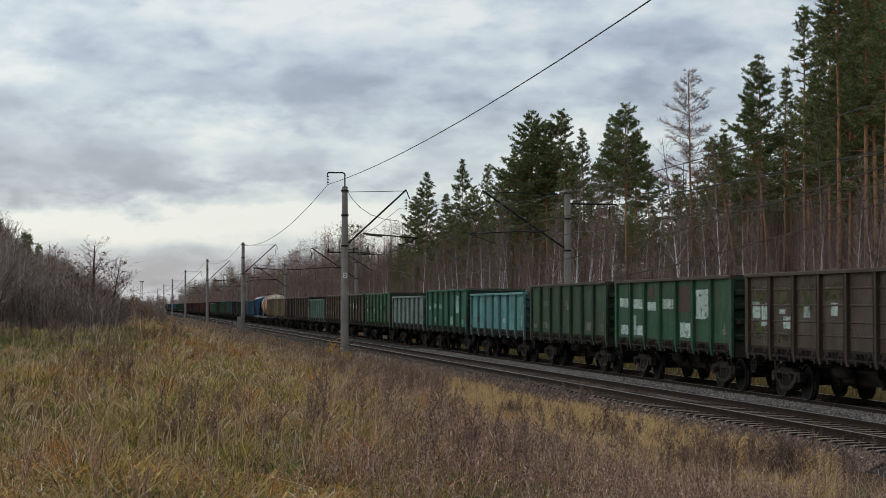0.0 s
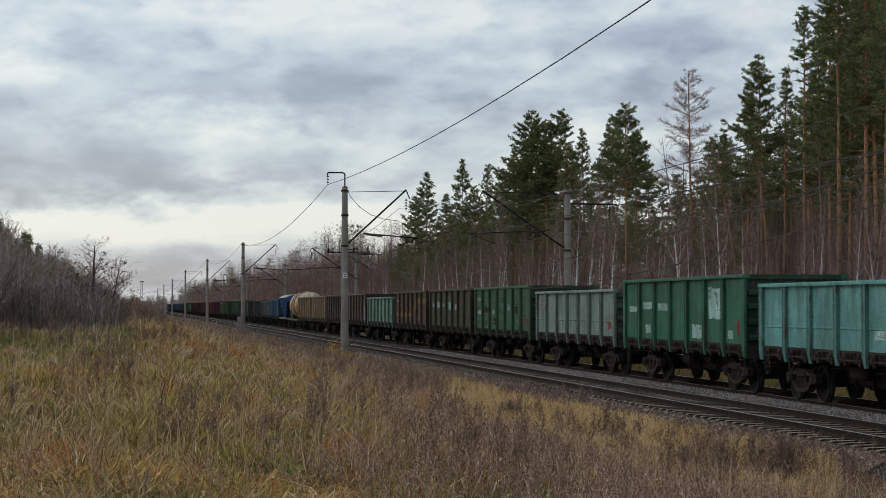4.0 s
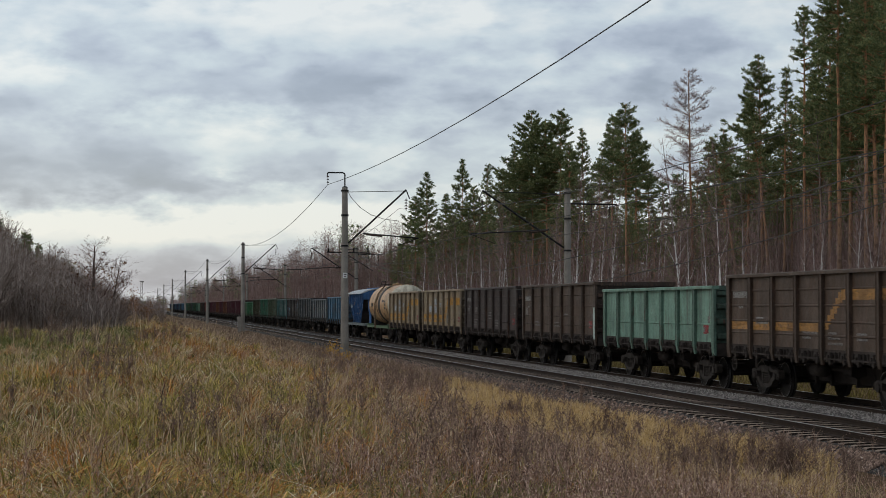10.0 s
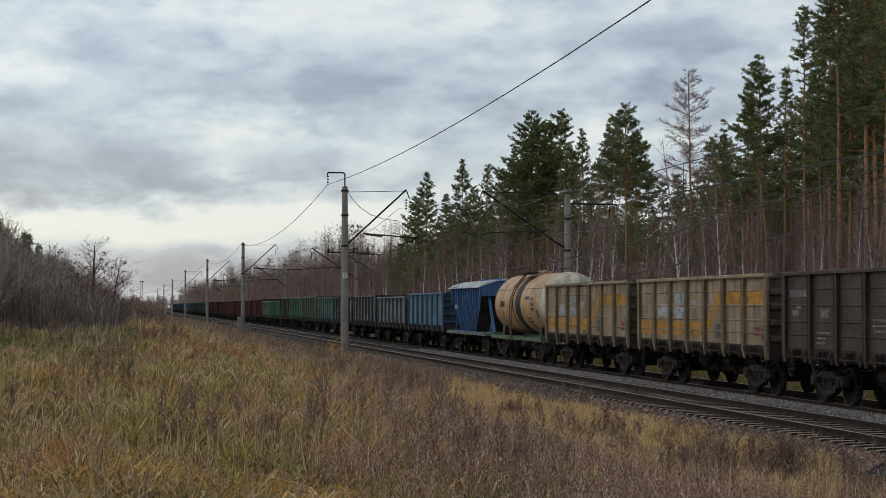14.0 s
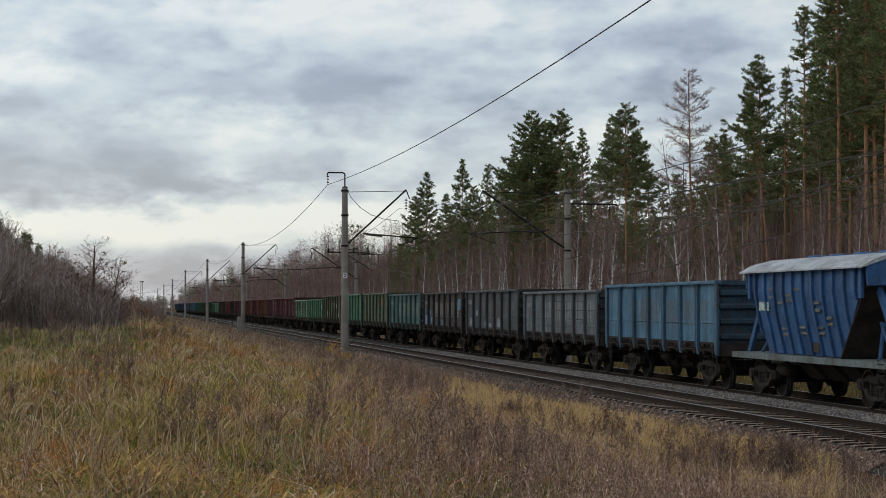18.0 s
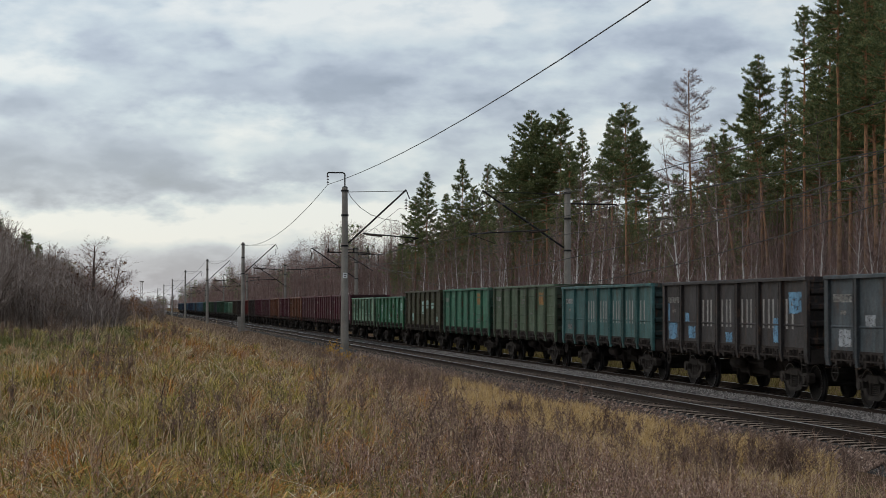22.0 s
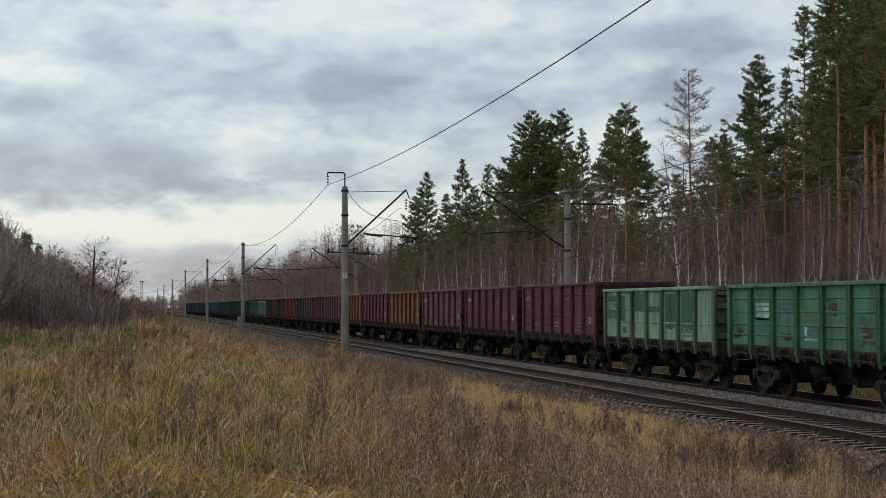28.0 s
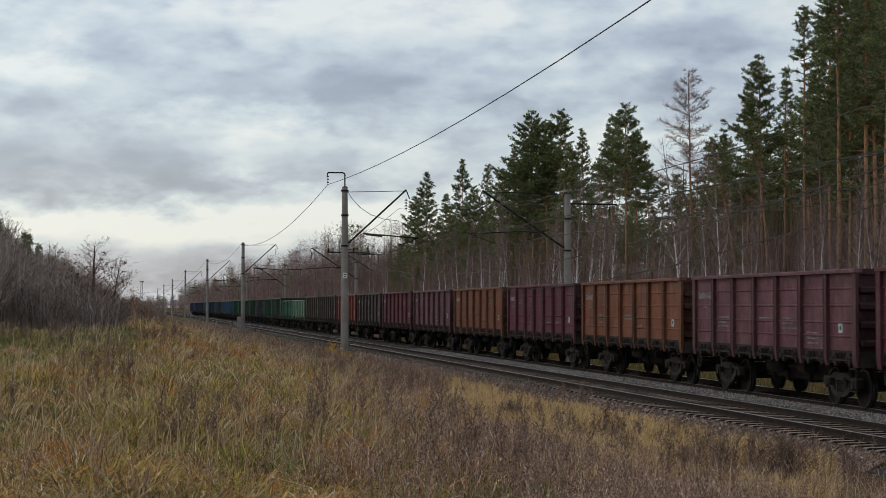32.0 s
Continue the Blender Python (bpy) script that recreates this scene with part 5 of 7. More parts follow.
def mast(x, y, h, side, full=True):
    """A concrete mast with a slanting cantilever over its track; side +1 reaches to higher x."""
    ob = thing("catenary_mast", "grey concrete mast with a dark steel cantilever beside the track", "catenary mast", "overhead line masts", "", pose(x, y, 0))
    base = float(ground_z(x, y)) - 0.3
    part("mast", Geo().tube((0, 0, base), (0, 0, h), 0.235, 0.16, 12).mesh("mast", M["concrete"], smooth=False), ob)
    part("cap", Geo().tube((0, 0, h), (0, 0, h + 0.06), 0.17, 0.1, 12).mesh("cap", M["steel"]), ob)
    for z in (h - 0.18, h - 1.55, h - 1.5 - 1.75):
        part("clamp", Geo().lathe([(0.175, z - 0.05), (0.215, z - 0.05), (0.215, z + 0.05), (0.175, z + 0.05)], "z", 12).mesh("clamp", M["steel"]), ob)
    reach = abs((XN if side > 0 else XF) - x) + 0.3
    s = side
    g = Geo().tube((s * 0.2, 0, h - 3.1), (s * (reach + 0.1), 0, h - 0.1), 0.055, 0.055, 6)
    g.tube((s * 0.15, 0, h - 0.25), (s * reach, 0, h - 0.16), 0.018, sides=5)
    g.tube((s * (reach + 0.1), 0, h - 0.1), (s * (reach + 0.3), 0, h - 0.6), 0.03, sides=5)
    part("cantilever", g.mesh("cantilever", M["steel"]), ob)
    g = Geo()
    insulator(g, (s * (reach + 0.1), 0, h - 0.55), 4, mat=0)
    part("insulator_string", g.mesh("insulator_string", M["insulator"]), ob)
    g = Geo().tube((s * 1.2, 0, 6.55), (s * 2.1, 0, 6.45), 0.06, 0.06, 8)
    part("rod_insulator", g.mesh("rod_insulator", M["insulator"]), ob)
    g = Geo().tube((s * 1.0, 0, 6.6), (s * (reach + 0.8), 0, 6.35), 0.04, sides=5).tube((s * (reach + 0.8), 0, 6.35), (s * (reach - 0.6), 0.1, 5.85), 0.018, sides=5)
    part("registration_arm", g.mesh("registration_arm", M["steel"]), ob)
    if s > 0 and y < 150:       # bracket of the feeder wire on top
        g = Geo().chain([(0, 0, h), (0, 0, h + 0.75), (-0.1, 0, h + 0.82), (-0.95, 0, h + 0.82), (-0.98, 0, h + 0.65)], [0.04] * 5, 6)
        part("feeder_bracket", g.mesh("feeder_bracket", M["steel"]), ob)
        g = Geo()
        insulator(g, (-0.95, 0, h + 0.72), 3, 0.08, 0)
        part("insulator_string", g.mesh("insulator_string", M["insulator"]), ob)
        if full:
            g = Geo().tube((-1.0, 0, 5.55), (1.5, 0, 5.5), 0.035, sides=6).tube((0, 0, 5.5), (1.6, 0, 4.5), 0.02, sides=5)
            for q in (-0.9, 0.5, 1.3):
                g.tube((q, 0, 5.55), (q, 0, 5.8), 0.05, 0.03, 6)
            part("lower_bracket", g.mesh("lower_bracket", M["steel"]), ob)
            part("number_plate", Geo().box(-0.12, 0.12, -0.245, -0.235, 4.1, 4.4).mesh("number_plate", M["white"]), ob, label="small white number plate with dark bars")
            part("number_bars", Geo().box(-0.07, 0.07, -0.25, -0.246, 4.28, 4.33).box(-0.07, 0.05, -0.25, -0.246, 4.17, 4.22).mesh("number_bars", M["steel"]), ob)
    elif s < 0:
        g = Geo().tube((0.1, 0, h - 0.75), (2.7, 0, h - 0.78), 0.045, sides=6).tube((0, 0, h - 0.2), (-1.0, 0, h - 0.3), 0.03, sides=5)
        for q in (1.3, 2.3):
            g.tube((q, 0, h - 0.8), (q, 0, h - 1.1), 0.02, sides=5)
        part("feeder_bracket", g.mesh("feeder_bracket", M["steel"]), ob)
        g = Geo()
        insulator(g, (1.3, 0, h - 0.9), 3, 0.08, 0), insulator(g, (2.3, 0, h - 0.9), 3, 0.08, 0)
        part("insulator_string", g.mesh("insulator_string", M["insulator"]), ob)
    return ob


def wire(name, label, spans, r=0.012, mat=None, group="overhead wires"):
    """A run of wire from mast to mast; spans are (point, point, sag)."""
    g = Geo()
    for p, q, sag in spans:
        p, q = Vector(p), Vector(q)
        n = 14
        pts = [p.lerp(q, i / n) - Vector((0, 0, sag * 4 * (i / n) * (1 - i / n))) for i in range(n + 1)]
        g.chain(pts, [r] * (n + 1), 4)
    return thing(name, label, "wire", group, "structure", me=g.mesh(name, mat or M["wire"]))


def build_overhead():
    near = [(99.6, 9.15), (191, 9.2), (280, 9.7), (392, 10.2), (513, 10.0), (640, 10.0), (780, 10.0)]
    right = [(93.2, 8.75), (184, 8.6), (270, 8.8), (360, 9.0), (450, 9.0), (560, 9.0), (690, 9.0)]
    for y, h in near:
        mast(XM, y, h, 1)
    for y, h in right:
        mast(XR, y, h, -1)
    a = [5.0] + [p[0] for p in near]
    b = [3.0] + [p[0] for p in right]
    wire("feeder_wire", "thin dark feeder wire on top of the masts", [((XM - (0.5, 0.95, 0.2)[min(i, 2)], a[i], (10.6, 9.3)[i] if i < 2 else near[i - 1][1] - 0.1), (XM - (0.95 if i == 0 else 0.2), a[i + 1], 9.3 if i == 0 else near[i][1] - 0.1), 1.06 if i == 0 else 1.2) for i in range(len(a) - 1)], 0.0165)
    for cx, ys, hs, word in ((XN, a, near, "near"), (XF, b, right, "far")):
        top = 8.0
        wire("messenger_wire", "dark messenger wire over the " + word + " track", [((cx, ys[i], top), (cx, ys[i + 1], top), 1.6) for i in range(len(ys) - 1)], 0.013)
        for q in (-0.03, 0.03):
            wire("contact_wire", "copper-brown contact wire over the " + word + " track", [((cx + q, ys[i], 5.7), (cx + q, ys[i + 1], 5.7), 0.04) for i in range(len(ys) - 1)], 0.008)
        g = Geo()
        for i in range(3):
            for j in range(1, 9):
                u = j / 9
                y = ys[i] + (ys[i + 1] - ys[i]) * u
                z = top - 1.6 * 4 * u * (1 - u)
                if z > 5.9:
                    g.tube((cx, y, 5.7), (cx, y, z), 0.008, sides=4, caps=False)
        thing("droppers", "thin droppers between the wires over the " + word + " track", "wire", "overhead wires", "stuff", me=g.mesh("droppers", M["wire"]))
    for dx, z in ((1.3, 7.0), (2.3, 7.0)):
        wire("line_wire", "thin wire on brackets at the forest side", [((XR + dx, b[i], z), (XR + dx, b[i + 1], z), 0.8) for i in range(len(b) - 1)], 0.01)
    for dx, z in ((-0.9, 5.75), (1.3, 5.7)):
        wire("line_wire", "thin line wire on the near masts", [((XM + dx, a[i], z), (XM + dx, a[i + 1], z), 0.5) for i in range(1, len(a) - 1)], 0.009)
    for dx, z0, z1, sag in ((-0.9, 6.3, 5.75, 2.4), (0.5, 6.9, 5.7, 3.2)):      # the same wires, slack, in the span by the camera
        wire("line_wire", "thin slack line wire between the near masts", [((XM + dx, 5.0, z0), (XM + dx, near[0][0], z1), sag)], 0.011)
    # a lattice light tower far down the line
    tw = thing("light_tower", "thin far steel tower with a lamp platform", "tower", m=pose(9.4, 1480, -1))
    g = Geo()
    for sx in (-1, 1):
        for sy in (-1, 1):
            g.tube((sx * 1.4, sy * 1.4, 0), (sx * 0.6, sy * 0.6, 23), 0.16, sides=5)
    for i in range(9):
        a, b = 1.4 - 0.8 * i / 9, 1.4 - 0.8 * (i + 1) / 9
        z = i * 23 / 9
        g.tube((-a, -a, z), (b, -b, z + 23 / 9), 0.1, sides=4).tube((a, -a, z), (-b, -b, z + 23 / 9), 0.1, sides=4)
    part("lattice", g.mesh("lattice", M["concrete"]), tw)
    part("platform", Geo().box(-1.7, 1.7, -1.2, 1.2, 22.8, 23.1).box(-1.7, 1.7, -1.2, -1.1, 23.1, 23.7).mesh("platform", M["concrete"]), tw)
    # the jumper that hangs from the mast's head to the messenger wire
    g = Geo().chain([(11.8, 99.6, 9.15), (12.1, 99.6, 8.6), (12.6, 99.6, 8.05), (13.2, 99.6, 7.65), (13.9, 99.6, 7.42), (14.8, 99.6, 7.3)], [0.018] * 6, 5)
    thing("jumper_cable", "slack jumper cable between the mast and the overhead wire", "wire", "overhead wires", "structure", me=g.mesh("jumper_cable", M["concrete"]))
    # relay cabinet by the second mast
    c = thing("relay_cabinet", "pale grey relay cabinet on a mast by the track", "cabinet", m=pose(XM - 0.3, 190.5, 0))
    part("case", Geo().box(-0.3, 0.1, -0.3, 0.1, 0.35, 1.45).mesh("case", M["concrete"]), c)
    part("stand", Geo().box(-0.25, 0.05, -0.2, 0.1, float(ground_z(XM, 190)) - 0.2, 0.35).mesh("stand", M["concrete"]), c)


build_overhead()
# ---- the wood ----
def bent(rng, h, lean, n=9):
    """The line of a trunk from its foot to its tip."""
    a = rng.uniform(0, 6.28)
    k = rng.uniform(0.5, 1.0) * lean
    return [np.array((math.cos(a) * k * (i / n) ** 1.6 + rng.uniform(-1, 1) * 0.03 * (i > 0), math.sin(a) * k * (i / n) ** 1.6 + rng.uniform(-1, 1) * 0.03 * (i > 0), h * i / n)) for i in range(n + 1)]


def along(line, z):
    zs = [p[2] for p in line]
    return np.array([np.interp(z, zs, [p[k] for p in line]) for k in range(3)])


def tufts(rng, centres, size, per, wide, flat=0.7):
    """Needle tufts: thin triangles that fan out from each centre."""
    c = np.repeat(np.asarray(centres), per, 0)
    d = rng.normal(size=(len(c), 3))
    d[:, 2] = d[:, 2] * flat + 0.25
    d /= np.linalg.norm(d, axis=1)[:, None]
    ln = size * rng.uniform(0.6, 1.25, len(c))
    side = np.cross(d, rng.normal(size=(len(c), 3)))
    side /= np.linalg.norm(side, axis=1)[:, None]
    start = c + d * (ln * rng.uniform(-0.1, 0.45, len(c)))[:, None]
    tip = start + d * ln[:, None]
    w = wide * rng.uniform(0.6, 1.3, len(c))[:, None]
    v = np.stack([start, tip + side * w, tip - side * w], 1)
    return v.reshape(-1, 3), np.arange(len(c) * 3).reshape(-1, 3)


def sticks(starts, ends, r0, r1, thin=0.0):
    """Many thin three-sided twigs at once; those thinner than thin are slips of two triangles."""
    s, e = np.asarray(starts, float), np.asarray(ends, float)
    d = e - s
    d /= np.linalg.norm(d, axis=1)[:, None] + 1e-9
    ref = np.where(np.abs(d[:, 2:3]) > 0.9, np.array([[1.0, 0, 0]]), np.array([[0, 0, 1.0]]))
    u = np.cross(d, ref)
    u /= np.linalg.norm(u, axis=1)[:, None] + 1e-9
    w = np.cross(d, u)
    r0 = np.broadcast_to(np.asarray(r0, float), len(s))[:, None]
    r1 = np.broadcast_to(np.asarray(r1, float), len(s))[:, None]
    rings = []
    for a in (0, 2.094, 4.189):
        rings.append(s + (u * math.cos(a) + w * math.sin(a)) * r0)
    for a in (0, 2.094, 4.189):
        rings.append(e + (u * math.cos(a) + w * math.sin(a)) * r1)
    v = np.stack(rings, 1).reshape(-1, 3)
    o = np.arange(len(s))[:, None] * 6
    t = (o[:, :, None] + np.array([(0, 1, 4), (0, 4, 3), (1, 2, 5), (1, 5, 4), (2, 0, 3), (2, 3, 5)])[None])
    slim = r0[:, 0] < thin
    t = np.concatenate([t[~slim].reshape(-1, 3), t[slim][:, :2].reshape(-1, 3)])
    return v, t


def trunk_mesh(name, line, r0, r1, mat, extra=None, sides=9):
    g = Geo()
    n = len(line) - 1
    g.chain(line, [(r0 + (r1 - r0) * (i / n) ** 0.8) * (1.25 if i == 0 else 1) for i in range(n + 1)], sides)
    if extra:
        for p, q, a, b in extra:
            g.tube(p, q, a, b, 5, caps=False)
    return g.mesh(name, mat, smooth=True)


def pine_model(seed, h, start, width, dense=1.0, spire=False, bare=False, lean=0.7, needles=5):
    """A tall forest pine: a straight trunk, limbs in layers that turn up at their ends, side shoots on them, and needles along the shoots."""
    rng = np.random.RandomState(seed)
    line = bent(rng, h, lean)
    tree = thing("pine_tree", "tall dark green pine with a bare reddish trunk", "tree", "trees of the wood")
    limbs, roots, ways, sizes = [], [], [], []
    up = np.array((0, 0, 1.0))
    z, full = h * start, h * (1 - start)
    side = rng.uniform(0, 6.28)
    while z < h - 0.2:
        u = (z - h * start) / full
        if spire:
            reach = width * (1 - u) ** 0.85
        elif bare:
            reach = width * (1 - u) ** 0.75
        else:
            reach = width * min(1.0, 0.62 + 1.9 * u) * (1 - u) ** 0.78 * 1.12
        reach = max(reach * rng.uniform(0.72, 1.12), 0.22)
        count = rng.randint(3, 5) if bare else rng.randint(4, 7)
        turn = rng.uniform(0, 6.28)
        for j in range(count):
            if u < 0.22 and not bare and not spire and rng.uniform() < 0.45:
                continue
            foot = along(line, min(h - 0.1, z + rng.uniform(-0.3, 0.3)))
            a = turn + 6.28 * (j + rng.uniform(-0.3, 0.3)) / count
            ln = reach * (0.35 + 0.8 * rng.uniform() ** 0.6) * (1 + 0.16 * math.cos(a - side))
            flat = np.array((math.cos(a), math.sin(a), 0))
            across = np.array((-math.sin(a), math.cos(a), 0))
            rise = rng.uniform(-0.2, 0.22) + 0.5 * u + (0.08 if bare else 0.0)
            curl = rng.uniform(0.05, 0.28)
            q = np.linspace(0, 1, 4)
            pts = foot + np.outer(q * ln, flat) + np.outer(ln * (rise * q + curl * q * q), up)
            thick = (0.045 * (1 - u) + 0.012) * (0.6 if bare else 1.0)
            for i in range(3):
                limbs.append((pts[i], pts[i + 1], thick * (1 - 0.3 * i), thick * (0.7 - 0.3 * i) + 0.004))
            n = max(3, int(ln * (10.0 if bare else 8.0) * dense))
            f = 0.22 + 0.8 * rng.uniform(0, 1, n) ** 0.8
            p = foot + np.outer(f * ln, flat) + np.outer(ln * (rise * f + curl * f * f), up)
            s = np.where(np.arange(n) % 2 == 0, 1.0, -1.0)
            w = 0.75 * flat + np.outer(s * rng.uniform(0.3, 1.1, n), across) + np.outer(rng.normal(size=n) * 0.34 + 0.16 + 0.3 * u, up)
            w /= np.linalg.norm(w, axis=1)[:, None]
            roots.append(p), ways.append(w), sizes.append((0.2 + 0.34 * ln * (1.12 - f)) * rng.uniform(0.6, 1.2, n))
        z += rng.uniform(0.34, 0.62) * (1.0 if u < 0.65 else 0.62)
    roots, ways, sizes = np.concatenate(roots), np.concatenate(ways), np.concatenate(sizes)
    # dead stubs under the crown
    for k in range(9):
        zz = h * rng.uniform(start * 0.45, start)
        a, foot = rng.uniform(0, 6.28), along(line, zz)
        limbs.append((foot, foot + np.array((math.cos(a), math.sin(a), rng.uniform(-0.2, 0.2))) * rng.uniform(0.4, 1.6), 0.025, 0.008))
    part("trunk", trunk_mesh("trunk", line, 0.19, 0.03, M["pine_bark"], limbs), tree)
    if bare:
        v1, t1 = sticks(roots, roots + ways * (sizes * 1.2)[:, None], 0.015, 0.007)
        k = 6
        at0 = np.repeat(roots, k, 0) + np.repeat(ways * (sizes * 1.2)[:, None], k, 0) * rng.uniform(0.2, 1.0, (len(roots) * k, 1))
        d = np.repeat(ways, k, 0) + rng.normal(size=(len(at0), 3)) * 0.6 + up * 0.3
        d /= np.linalg.norm(d, axis=1)[:, None]
        v2, t2 = sticks(at0, at0 + d * rng.uniform(0.12, 0.42, (len(at0), 1)), 0.011, 0.007, 0.02)
        me = tris_mesh("crown", np.concatenate([v1, v2]), np.concatenate([t1, t2 + len(v1)]), M["larch"])
    else:
        k = np.maximum(2, (sizes / 0.12).astype(int))
        c = np.repeat(roots, k, 0) + np.repeat(ways * sizes[:, None], k, 0) * rng.uniform(0, 1.05, (int(k.sum()), 1))
        d = np.repeat(ways, k, 0)
        v, t = needle_slips(rng, c, d, 0.22, needles, 0.039 * (5 / needles) ** 0.6)
        me = tris_mesh("crown", v, t, M["needles"])
    part("crown", me, tree, label="bare brownish twigs" if bare else "clumps of dark green needles")
    return tree


def needle_slips(rng, centres, ways, size, per, wide):
    """Bunches of needles that point forward and up along a shoot, each slip tapering to its tip."""
    c, w = np.repeat(centres, per, 0), np.repeat(ways, per, 0)
    d = w * 0.55 + rng.normal(size=c.shape) * np.array((0.6, 0.6, 0.42)) + np.array((0, 0, 0.3))
    d /= np.linalg.norm(d, axis=1)[:, None]
    side = np.cross(d, rng.normal(size=c.shape))
    side /= np.linalg.norm(side, axis=1)[:, None]
    root = c + rng.normal(size=c.shape) * 0.045
    half = side * (wide * rng.uniform(0.5, 1.4, (len(c), 1)))
    tip = root + d * (size * rng.uniform(0.6, 1.3, (len(c), 1)))
    v = np.stack([root - half, root + half, tip], 1)
    return v.reshape(-1, 3), np.arange(len(c) * 3).reshape(-1, 3)


def branching(rng, line, h, start, reach, count, up=0.9, levels=2, droop=0.0):
    """Fine leafless branches: limbs, then twigs on the limbs."""
    s, e, r0, r1 = [], [], [], []
    for j in range(count):
        z = h * (start + (1 - start) * rng.uniform(0, 1) ** 0.85)
        u = z / h
        foot = along(line, min(z, h * 0.98))
        a = rng.uniform(0, 6.28)
        ln = reach * (1.15 - u) * rng.uniform(0.5, 1.2) + 0.3
        d = np.array((math.cos(a), math.sin(a), up * rng.uniform(0.6, 1.5)))
        d /= np.linalg.norm(d)
        p = foot
        rr = 0.035 * (1.2 - u)
        for k in range(4):
            q = p + d * ln / 4 + rng.normal(size=3) * ln * 0.025
            s.append(p), e.append(q), r0.append(rr * (1 - k * 0.22)), r1.append(rr * (1 - (k + 1) * 0.22) + 0.002)
            if levels > 1:
                for m in range(3):
                    t = d + rng.normal(size=3) * 0.55 + np.array((0, 0, 0.2 - droop))
                    t /= np.linalg.norm(t)
                    tl = ln * rng.uniform(0.12, 0.34)
                    s.append(q), e.append(q + t * tl), r0.append(0.009), r1.append(0.004)
                    if levels > 2:
                        for w in range(2):
                            t2 = t + rng.normal(size=3) * 0.6
                            s.append(q + t * tl * 0.6), e.append(q + t * tl * 0.6 + t2 / np.linalg.norm(t2) * tl * 0.7), r0.append(0.006), r1.append(0.003)
            p = q
    return sticks(s, e, r0, r1, 0.0095)


def birch_model(seed, h):
    rng = np.random.RandomState(seed)
    line = bent(rng, h, 1.4)
    tree = thing("birch_tree", "slender leafless birch with a white spotted trunk", "tree", "trees of the wood")
    limbs = []
    for j in range(9):
        z = h * rng.uniform(0.28, 0.8)
        a, foot = rng.uniform(0, 6.28), along(line, z)
        limbs.append((foot, foot + np.array((math.cos(a), math.sin(a), rng.uniform(1.2, 2.6))) * rng.uniform(0.25, 0.8), 0.018, 0.006))
    part("trunk", trunk_mesh("trunk", line, 0.08, 0.014, M["birch_bark"], limbs, sides=8), tree)
    v, t = branching(rng, line, h, 0.34, 2.4, 60, 1.3)
    part("crown", tris_mesh("crown", v, t, M["twigs"]), tree, label="fine dark bare branches")
    return tree


def bare_model(seed, h, name="bare_tree", label="leafless grey-brown deciduous tree", count=34, reach=3.0, start=0.15):
    rng = np.random.RandomState(seed)
    line = bent(rng, h, 0.8)
    tree = thing(name, label, "tree", "trees of the wood")
    part("trunk", trunk_mesh("trunk", line, 0.13, 0.015, M["bare_bark"], sides=7), tree)
    v, t = branching(rng, line, h, start, reach, count, 1.1, 3)
    part("crown", tris_mesh("crown", v, t, M["twigs"]), tree, label="fine bare grey-brown branches")
    return tree


def shrub_model(seed, h, leaves=0):
    """A leafless bush of many stems from one root."""
    rng = np.random.RandomState(seed)
    bush = thing("bare_shrub", "leafless brown shrub of many thin stems", "shrub", "shrubs on the bank")
    V, T, o = [], [], 0
    tips = []
    for k in range(11):
        a, lean = rng.uniform(0, 6.28), rng.uniform(0.05, 0.42)
        hh = h * rng.uniform(0.55, 1.0)
        line = [np.array((math.cos(a) * lean * hh * (i / 6) ** 1.3 + rng.uniform(-0.04, 0.04), math.sin(a) * lean * hh * (i / 6) ** 1.3 + rng.uniform(-0.04, 0.04), hh * i / 6)) for i in range(7)]
        v, t = sticks(line[:-1], line[1:], [0.03 - i * 0.004 for i in range(6)], [0.026 - i * 0.004 for i in range(6)])
        V.append(v), T.append(t + o)
        o += len(v)
        v, t = branching(rng, line, hh, 0.2, h * 0.26, 8, 1.0, 3)
        V.append(v), T.append(t + o)
        o += len(v)
        tips.append(line[-1])
        tips += [line[i] + rng.normal(size=3) * 0.3 for i in (3, 4, 5)]
    part("shrub_body", tris_mesh("shrub_body", np.concatenate(V), np.concatenate(T), M["shrub_twigs"]), bush)
    if leaves:
        v, t = tufts(rng, [tips[i % len(tips)] + rng.normal(size=3) * 0.25 for i in range(leaves)], 0.09, 3, 0.04)
        part("foliage", tris_mesh("leaves", v, t, M["brown_leaf"]), bush, label="a few withered brown leaves")
    return bush


M["shrub_twigs"] = islands("shrub_twigs", [(0.0, (0.152, 0.114, 0.0972)), (0.6, (0.257, 0.203, 0.176)), (1.0, (0.421, 0.359, 0.322))], 0.9)
M["bare_bark"] = mottled("grey_brown_bark", (0.10, 0.076, 0.064), (0.18, 0.138, 0.117), 3, 25)
M["brown_leaf"] = islands("withered_leaves", [(0.0, (0.11, 0.05, 0.025)), (1.0, (0.2, 0.1, 0.045))], 0.8)


def at(x, y, s=1.0, turn=0.0, sink=0.1, wide=1.0):
    return Matrix.Translation((x, y, float(ground_z(x, y)) - sink)) @ Matrix.Rotation(turn, 4, "Z") @ Matrix.Diagonal((s * wide, s * wide, s, 1))


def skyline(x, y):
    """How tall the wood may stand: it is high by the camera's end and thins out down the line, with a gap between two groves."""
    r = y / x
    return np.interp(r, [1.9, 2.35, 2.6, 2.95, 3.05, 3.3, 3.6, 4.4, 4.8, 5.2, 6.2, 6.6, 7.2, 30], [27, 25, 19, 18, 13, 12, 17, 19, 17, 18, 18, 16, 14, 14]) 


